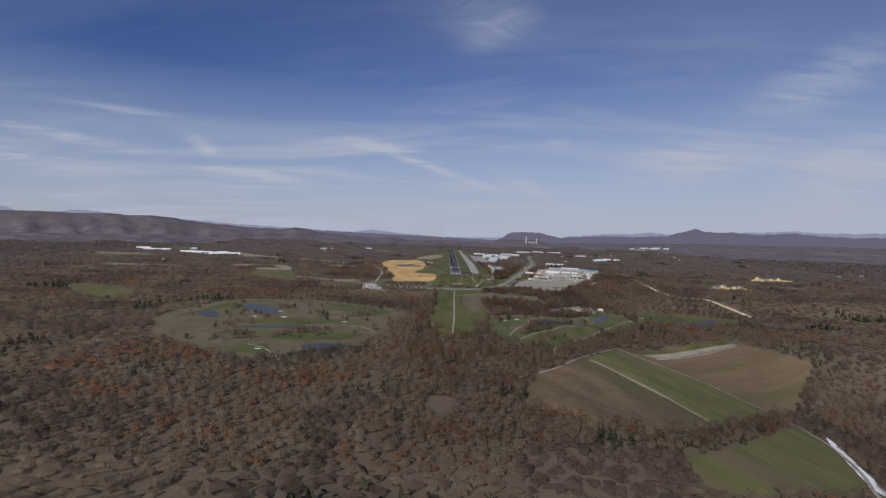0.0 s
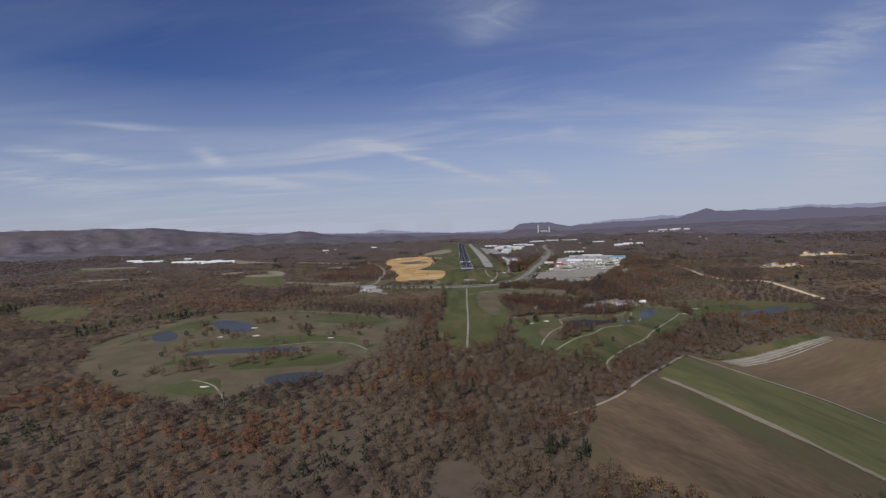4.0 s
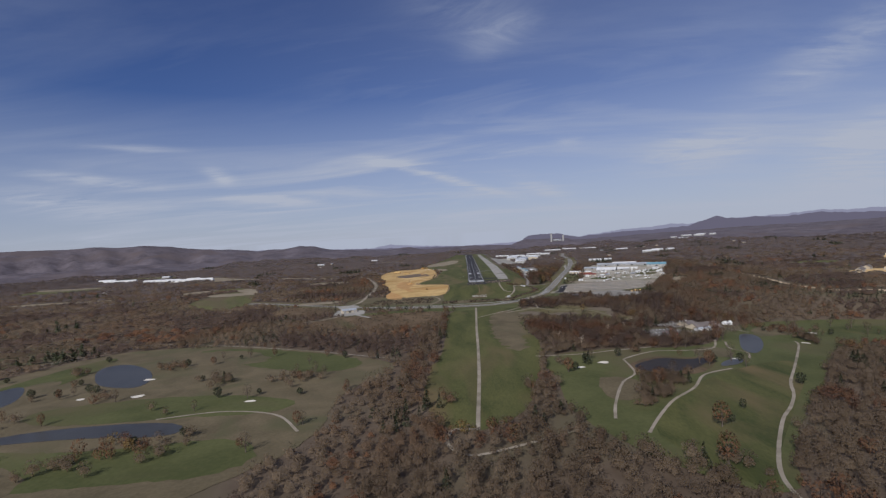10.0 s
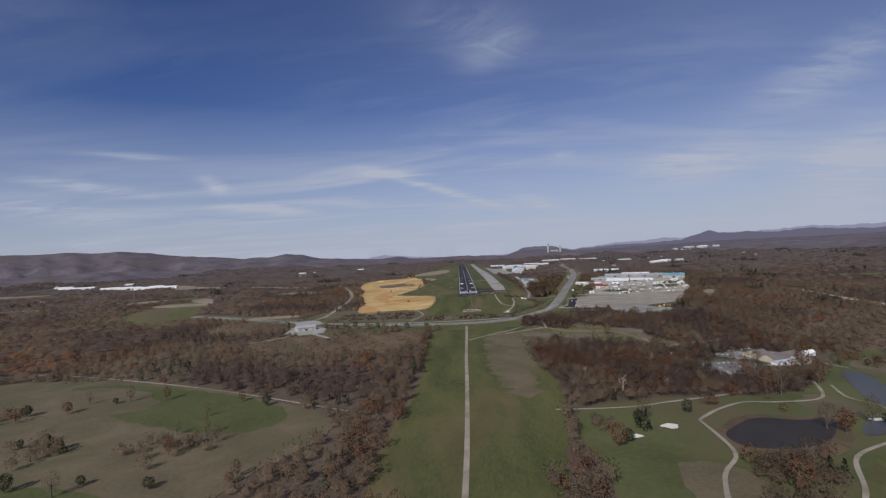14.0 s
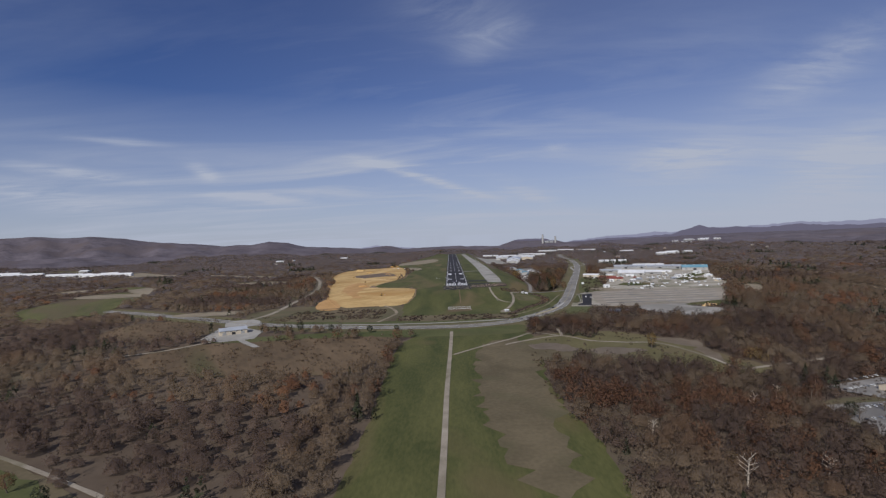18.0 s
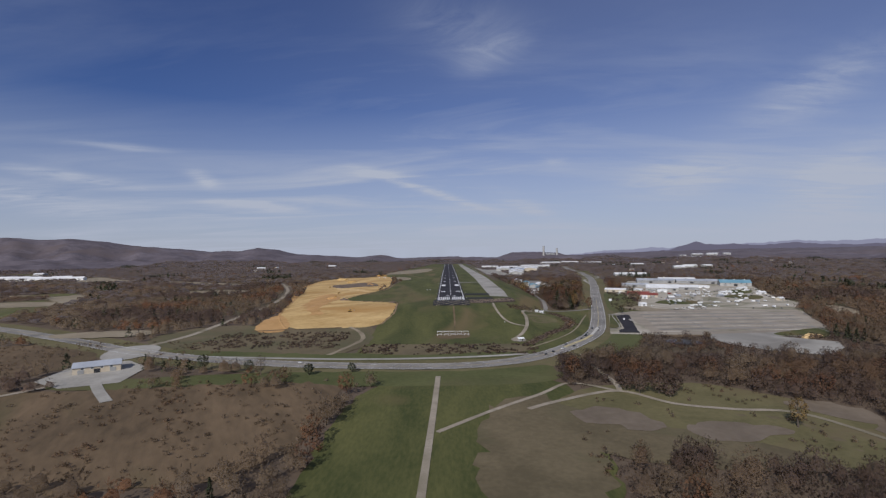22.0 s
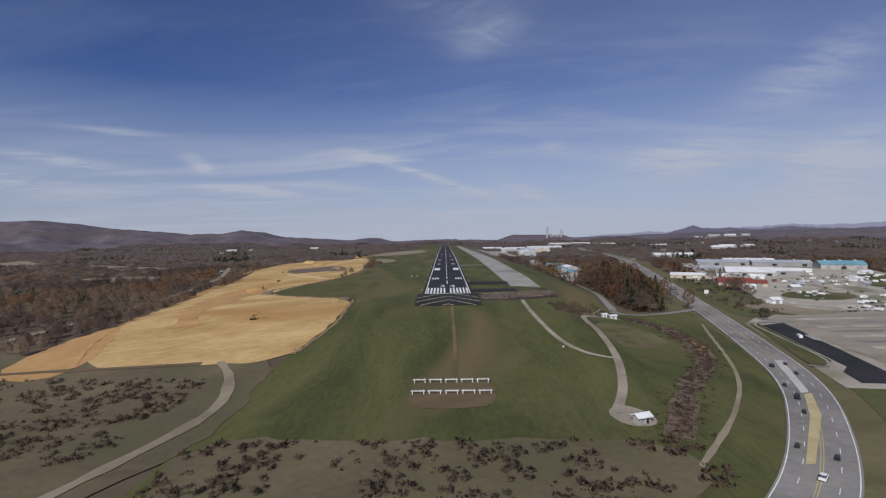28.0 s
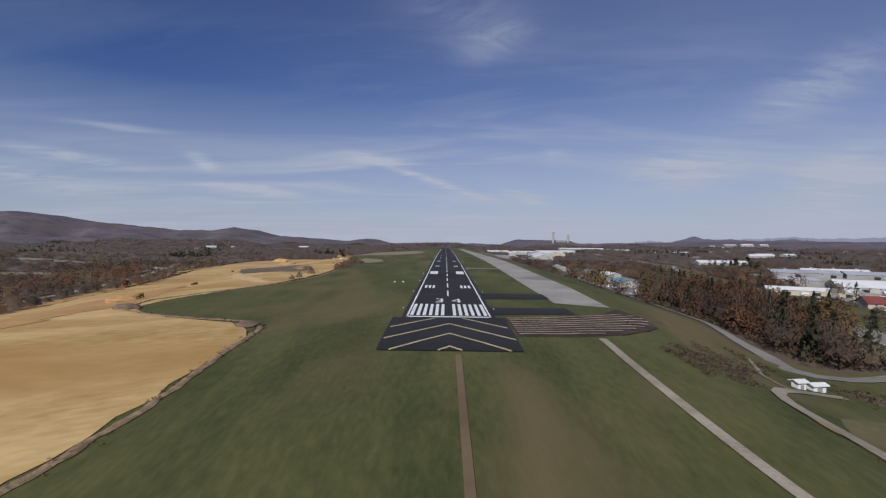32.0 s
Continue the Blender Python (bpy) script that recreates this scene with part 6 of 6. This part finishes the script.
under = [(x, y, s) for x, y, s in scatter(30, 270, -550, -170, 3.6, is_close) + scatter(105, 165, -30, 140, 3.2, is_close)]
stand("undergrowth", under, kinds_of(15, 2.0, 2.6, 0.0, 0.44, many=10, thin=0.45), DUSKY, "dark brown undergrowth below the thicket", "shrubs")
stand("russet_wood", russet, kinds_of(140, 4.0, 7.6, 1.2, 0.42, trunk=0.2, thin=0.6), RUSSET, "russet-leaved autumn trees in the woods")
stand("golden_wood", gold, kinds_of(140, 3.6, 7.6, 1.2, 0.42, trunk=0.2, thin=0.6), GOLD, "golden-leaved autumn trees in the woods")
stand("evergreen_wood", pine, kinds_of(130, 3.0, 9.5, 0.8, 0.46, "cone", 0.2, thin=0.6), PINE, "dark evergreen trees in the woods")
def dusk(x, y):
    return noise.noise(Vector((x / 150, y / 110, 12))) > 0.12


wide_bare, wide_russet, wide_pine, wide_dusk = [], [], [], []
for x, y, s in flank:
    v = noise.noise(Vector((x / 60, y / 60, 7))) + rng.normal() * 0.2
    s *= 1.4 if (110 < x < 280 and y > 150) or (x > 300 and -120 < y < 330) else 1.0
    (wide_pine if v > 0.48 else wide_dusk if dusk(x, y) else wide_russet if v < -0.34 else wide_bare).append((x, y, s))
stand("flanking_bare_wood", wide_bare, kinds_of(40, 5.0, 7.4, 0.8, 0.66, many=12, thin=0.36, dome=0.68, low=0.1, high=0.6), TWIGS, "bare brown woodland beside the approach")
stand("flanking_russet_wood", wide_russet, kinds_of(40, 4.8, 7.4, 0.8, 0.6, thin=0.5, dome=0.64, low=0.1, high=0.6), RUSSET, "russet woodland beside the approach")
stand("flanking_evergreen_wood", wide_pine, kinds_of(30, 3.0, 7.0, 0.6, 0.7, "cone", thin=0.5), PINE, "dark evergreens beside the approach")
middle = scatter(-1450, 1450, -1250, 2200, 10.5, lambda x, y: not is_mid(x, y) and thick(x, y) > -0.55)
mid_bare, mid_russet, mid_pine, mid_dusk, mid_hazed = [], [], [], [], []
for x, y, s in middle:
    v = noise.noise(Vector((x / 110, y / 110, 7))) + rng.normal() * 0.1
    # share of haze-tinted crowns grows with distance from the start of the approach
    (mid_pine if v > 0.56 else mid_hazed if rng.uniform() < 0.8 * smooth(math.hypot(x, y + 1400), 1200, 2600) else mid_dusk if dusk(x, y) or rng.uniform() < 0.15 else mid_russet if v < -0.5 else mid_bare).append((x, y, s * 1.15))
stand("distant_bare_wood", mid_bare, kinds_of(2, 5.8, 4.8, 0.4, 1.2, thin=0.5, many=12, dome=1.0, sides=3), TWIGS, "brown autumn woodland farther off")
stand("distant_mauve_wood", mid_hazed, kinds_of(2, 5.8, 4.8, 0.4, 1.2, thin=0.5, many=12, dome=1.0, sides=3), HAZED_CROWNS, "bare woodland across the valley, haze painted as grey-mauve")
stand("distant_russet_wood", mid_russet, kinds_of(7, 5.6, 5.0, 0.6, 1.2, thin=0.5, dome=0.95, sides=4), RUSSET, "russet autumn woodland farther off")
stand("distant_dusky_wood", mid_dusk, kinds_of(2, 5.8, 5.0, 0.4, 1.2, thin=0.5, dome=1.0, sides=3), DUSKY, "dark plum-brown woodland farther off")
stand("flanking_dusky_wood", wide_dusk, kinds_of(40, 5.0, 7.4, 0.8, 0.66, many=12, thin=0.36, dome=0.68, low=0.1, high=0.6), DUSKY, "dark plum-brown woodland beside the approach")
stand("distant_evergreen_wood", mid_pine, kinds_of(14, 3.4, 8.0, 1.0, 1.6, "cone", thin=0.5), PINE, "dark evergreens farther off")


def far_spots(count, low, high):
    out = []
    while len(out) < count:
        b, r = radians(rng.uniform(-50, 50)), 1500 + 3000 * rng.uniform() ** 0.8
        x, y = r * math.sin(b), -1400 + r * math.cos(b)
        if (abs(x) > 1440 or y > 2180) and low < r < high:
            out.append((x, y, rng.uniform(0.8, 1.5)))
    return out


far_woods = far_spots(15000, 1500, 3300)
far_kinds = kinds_of(3, 9, 5.0, 0.3, 1.6, thin=0.5, dome=1.15, sides=4, low=-0.6, high=1.2)
# three in four of the far woods carry the painted haze tint
stand("far_valley_wood", [p for k, p in enumerate(far_woods) if k % 4], far_kinds, HAZED_CROWNS, "autumn woods across the far valley, haze painted as grey-mauve", "woods")
stand("far_dusky_wood", far_woods[::4], far_kinds, DUSKY, "plum-brown autumn woods across the far valley", "woods")


# single trees: a tapered trunk with limbs and a loose crown
def limb(bm, a, b, r0, r1, sides=5):
    axis = (Vector(b) - Vector(a)).normalized()
    u = axis.orthogonal().normalized()
    v = axis.cross(u)
    rings = [[bm.verts.new(Vector(p) + (u * math.cos(k * math.tau / sides) + v * math.sin(k * math.tau / sides)) * r) for k in range(sides)] for p, r in ((a, r0), (b, r1))]
    for k in range(sides):
        bm.faces.new((rings[0][k], rings[0][(k + 1) % sides], rings[1][(k + 1) % sides], rings[1][k]))


def single_tree(name, tall, radius, base, cards, size, mat, shape, label):
    root = new(name)
    bm = bmesh.new()
    bend = Vector((rng.normal() * 0.3, rng.normal() * 0.3, base))
    limb(bm, (0, 0, -0.6), bend, tall * 0.032, tall * 0.022)
    limb(bm, bend, bend + Vector((rng.normal() * 0.3, rng.normal() * 0.3, (tall - base) * 0.85)), tall * 0.022, 0.04)
    if shape == "round":
        for k in range(7):
            s = bend + Vector((0, 0, (tall - base) * rng.uniform(0.0, 0.45)))
            an = k * math.tau / 7 + rng.uniform(-0.3, 0.3)
            limb(bm, s, s + Vector((math.cos(an) * radius * 0.75, math.sin(an) * radius * 0.75, (tall - base) * rng.uniform(0.2, 0.45))), tall * 0.011, 0.025, 4)
    part("trunk", bm, BARK, root)
    crown = new("crown", quads_mesh("crown", soften(quad_cards(cards, radius, tall - base, base, size, shape, 0.2 if mat == TWIGS else 0.6), base, tall - base, 0.9), [mat]))
    crown.parent = root
    return tagged(root, label, "tree")


PROTO = {
    "bare": [single_tree("bare_tree", 9.5 + k, 3.0, 2.0, 420, 0.34, TWIGS, "round", "nearly bare brown autumn tree standing in grass") for k in range(3)],
    "russet": [single_tree("russet_tree", 9 + k, 3.1, 1.8, 420, 0.28, RUSSET, "round", "russet-leaved autumn tree with a loose crown") for k in range(3)],
    "gold": [single_tree("golden_tree", 10 + k, 2.7, 1.8, 420, 0.28, GOLD, "round", "golden-leaved autumn tree at the wood's edge") for k in range(2)],
    "dark": [single_tree("evergreen_tree", 6.5 + k, 2.8, 0.9, 380, 0.28, PINE, "round", "dark dense evergreen tree standing in grass") for k in range(2)],
    "plum": [single_tree("plum_leaved_tree", 6.0 + k, 2.9, 0.8, 420, 0.30, DUSKY, "round", "dark plum-brown dense tree standing in park grass") for k in range(2)],
    "pine": [single_tree("conifer", 10 + k, 2.4, 0.8, 380, 0.28, PINE, "cone", "tall dark green conifer at the wood's edge") for k in range(2)],
}
PALE_BARK = surface("bleached_bark", (0.30, 0.26, 0.21), (0.44, 0.39, 0.33), 0.8, 6, 0.95, 0.3)
used = set()


def plant(kind, x, y, s=1.0, drop=0.0):
    p, s = PROTO[kind][rng.integers(len(PROTO[kind]))], s * 1.25
    m = pose(x, y, ground_height(x, y) + 0.2 - drop, 0, 0, rng.uniform(0, 360))
    if p.name in used:
        t = copy_thing(p, m)
        t.scale = (s, s, s * rng.uniform(0.9, 1.1))
    else:
        used.add(p.name)
        p.matrix_world = m
        p.scale = (s, s, s)


# along the wood beside the perimeter road, and its end by the highway
for k in range(130):
    u = rng.uniform()
    x, y = 122 - u * 6 + rng.uniform(0, 30), 138 - u * 155 + rng.uniform(-6, 8)
    plant(("russet", "bare", "gold", "dark", "pine", "russet", "bare")[rng.integers(7)], x, y, rng.uniform(0.9, 1.4))
# park, golf course and roadside
for kind, x, y, s in (("plum", 79, -312, 1.1), ("plum", 84, -316, 1.2), ("plum", 92, -318, 1.2), ("plum", 95, -322, 1.0), ("plum", 102, -314, 0.8), ("gold", 128, -356, 1.0), ("russet", 60, -290, 1.0), ("dark", 165, -61, 0.8), ("russet", 54, -623, 1.0), ("dark", 60, -618, 0.8), ("dark", 74, -593, 0.9), ("bare", 78, -590, 1.0), ("dark", 104, -581, 0.8), ("dark", 126, -562, 0.8),
                      ("russet", 170, -541, 1.1), ("bare", 176, -545, 1.2), ("russet", 218, -517, 1.2), ("bare", 226, -512, 1.1), ("bare", 163, -601, 1.2), ("russet", 168, -606, 1.1), ("dark", 175, -598, 0.9), ("russet", 105, -668, 1.2), ("dark", 197, -596, 0.9), ("bare", 192, -592, 1.1), ("russet", 111, -737, 1.2), ("bare", 194, -611, 1.0), ("dark", 207, -654, 0.9),
                      ("russet", 91, -782, 1.2), ("bare", 124, -644, 1.1), ("russet", 236, -476, 1.3), ("bare", 323, -468, 1.2), ("dark", 139, -706, 0.6), ("dark", 120, -730, 0.5), ("dark", -112, -276, 0.8), ("dark", -78, -281, 0.8), ("dark", -56, -276, 0.7), ("dark", -140, -270, 0.9), ("bare", -104, -280, 0.9)):
    plant(kind, x, y, s)
for x, y in spline([(104, -1046), (134, -1044), (162, -1038), (213, -997), (262, -950), (318, -893)], 4.5):
    if rng.uniform() < 0.8:
        plant(("bare", "bare", "russet", "plum", "bare")[rng.integers(5)], x + rng.normal() * 3, y + rng.normal() * 3, rng.uniform(0.6, 1.1))
for k in range(16):
    x, y = rng.uniform(150, 215), rng.uniform(-520, -440)
    plant(("bare", "russet", "dark", "bare")[rng.integers(4)], x, y, rng.uniform(0.6, 1.0))
for k in range(60):
    x, y = rng.uniform(-440, -100), rng.uniform(-800, -480)
    if is_clear(x, y) and not is_wet(x, y):
        plant(("bare", "russet", "dark", "dark")[rng.integers(4)], x, y, rng.uniform(0.5, 0.9))
for k in range(40):
    x, y = rng.uniform(240, 540), rng.uniform(-500, -400)
    if is_clear(x, y) and not is_wet(x, y):
        plant(("bare", "russet", "dark", "bare")[rng.integers(4)], x, y, rng.uniform(0.5, 1.0))
# bleached dead trees at the thicket's edge
for x, y, s in ((83, -541, 1.1), (112, -536, 0.8), (70, -500, 0.7), (128, -470, 0.8), (150, -452, 0.7)):
    root = new("dead_tree")
    bm = bmesh.new()
    limb(bm, (0, 0, -0.6), (0.2, 0.1, 3.2 * s), 0.32 * s, 0.24 * s, 6)
    limb(bm, (0.2, 0.1, 3.2 * s), (0.4, -0.2, 8.5 * s), 0.24 * s, 0.04)
    for k in range(11):
        an, z = k * 2.4 + x, (2.6 + 0.5 * k) * s
        tip = Vector((math.cos(an) * 2.8 * s, math.sin(an) * 2.8 * s, z + rng.uniform(1.0, 2.6) * s))
        limb(bm, (0.25, 0, z), tip, 0.11 * s, 0.03, 4)
        for q in range(2):
            mid = tip * (0.55 + 0.2 * q) + Vector((0, 0, z * (0.45 - 0.2 * q)))
            limb(bm, mid, mid + Vector((math.cos(an + 1.2 * (1 - 2 * q)) * 1.1 * s, math.sin(an + 1.2 * (1 - 2 * q)) * 1.1 * s, 1.0 * s)), 0.05, 0.02, 3)
    part("trunk", bm, PALE_BARK, root)
    root.location = (x, y, ground_height(x, y))
    tagged(root, "bleached bare dead tree in a brown thicket", "tree")
shrubs = [(x, y, rng.uniform(0.5, 1.2)) for x, y in zip(rng.uniform(-330, 240, 9000), rng.uniform(-470, -190, 9000)) if is_clear(x, y) and not is_wet(x, y) and not -48 < x < 40 and abs(noise.noise(Vector((x / 20, y / 20, 2)))) > 0.14 and not (y > -292 and -150 < x < 240)]
stand("shrubs", shrubs, kinds_of(16, 0.9, 1.3, 0.1, 0.5, thin=0.3), TWIGS, "low brown shrubs in rough grass", "shrubs")
ditch = [(x + rng.normal() * 2.6, y + rng.normal() * 2.1, rng.uniform(0.4, 1.2)) for x, y in spline([(97, -52), (104, -92), (95, -136), (72, -170), (52, -206)], 1.0) for _ in range(9)]
stand("ditch_reeds", ditch[1::2], kinds_of(24, 0.8, 0.7, 0.0, 0.26, thin=0.28), TWIGS, "dry tan reeds along the ditch", "weeds")
stand("ditch_weeds", ditch[::2], kinds_of(22, 0.8, 0.6, 0.0, 0.26, thin=0.35), DUSKY, "brown weeds along the ditch", "weeds")
edge = [(117 - u * 6 + rng.uniform(-2, 9), 138 - u * 165 + rng.uniform(-4, 4), rng.uniform(0.6, 1.6)) for u in rng.uniform(0, 1, 420)]
stand("wood_edge_shrubs", edge, kinds_of(22, 1.0, 1.8, 0.0, 0.42, thin=0.45), TWIGS, "brown undergrowth along the wood's edge", "shrubs")
bank = [(x, y, rng.uniform(0.5, 1.3)) for x, y in zip(rng.uniform(-225, 56, 5200), rng.uniform(-240, -150, 5200)) if abs(noise.noise(Vector((x / 18, y / 18, 6)))) > 0.12 and ((x > -60 and -238 < y < -206) or (-178 < x < -74 and -216 < y + 8 * noise.noise(Vector((x / 9, 0, 3))) < -158)) and (x + 72) ** 2 > 40]
stand("bank_weeds", bank, kinds_of(16, 0.9, 1.0, 0.0, 0.42, thin=0.4), DUSKY, "brown weeds on the bank above the highway", "weeds")
stand("orange_weeds", [(x, y, s) for x, y, s in ditch if -142 < y < -98][::4], kinds_of(18, 0.8, 0.5, 0.0, 0.28, thin=0.5), RUSSET, "rust-orange weeds in the ditch", "weeds")
tufts = [(x, y, rng.uniform(0.5, 1.2)) for x, y in zip(rng.uniform(56, 92, 2600), rng.uniform(-66, -6, 2600)) if 0.9 * (x - 57) - 40 > y - 14 * noise.noise(Vector((x / 9, y / 9, 4))) > 1.2 * (x - 57) - 74]
stand("bank_tufts", tufts, kinds_of(14, 0.6, 0.55, 0.0, 0.26, thin=0.3), TWIGS, "dry brown grass tufts on the bank", "weeds")
dry = [(x, y, rng.uniform(0.4, 1.2)) for x, y in zip(rng.uniform(44, 150, 16000), rng.uniform(-200, -40, 16000)) if is_clear(x, y) and -0.40 * (y + 60) + x < 126 - 0.18 * (y + 60) and x > 62 - 0.25 * (y + 200) * (y < -140) and noise.noise(Vector((x / 26, y / 26, 8))) + 0.4 * noise.noise(Vector((x / 7, y / 7, 8))) > 0.12]
stand("dry_tufts", dry, kinds_of(9, 0.7, 0.22, 0.0, 0.20, thin=0.25), TWIGS, "dry yellow-brown tufts in the airfield grass", "grass")
verge = [(x, y, rng.uniform(0.6, 1.5)) for x, y in zip(rng.uniform(150, 240, 900), rng.uniform(-40, 150, 900)) if 4 < (x - 158) - 0.29 * (y + 44) < 34 and noise.noise(Vector((x / 14, y / 14, 5))) > 0.0]
stand("verge_shrubs", verge, kinds_of(26, 1.1, 1.8, 0.0, 0.36, thin=0.45), DUSKY, "dark brown shrubs on the verge beside the yard", "shrubs")
rim = [(x + rng.normal() * 0.9, y + rng.normal() * 0.9, rng.uniform(0.4, 1.1)) for x, y in spline([(-126, 36), (-118, 8), (-90, -6), (-60, -17), (-55, -50), (-54, -92), (-60, -132)], 0.9)]
stand("rim_weeds", rim, kinds_of(12, 0.5, 0.6, 0.0, 0.24, thin=0.35), DUSKY, "brown weeds along the rim of the building site", "weeds")
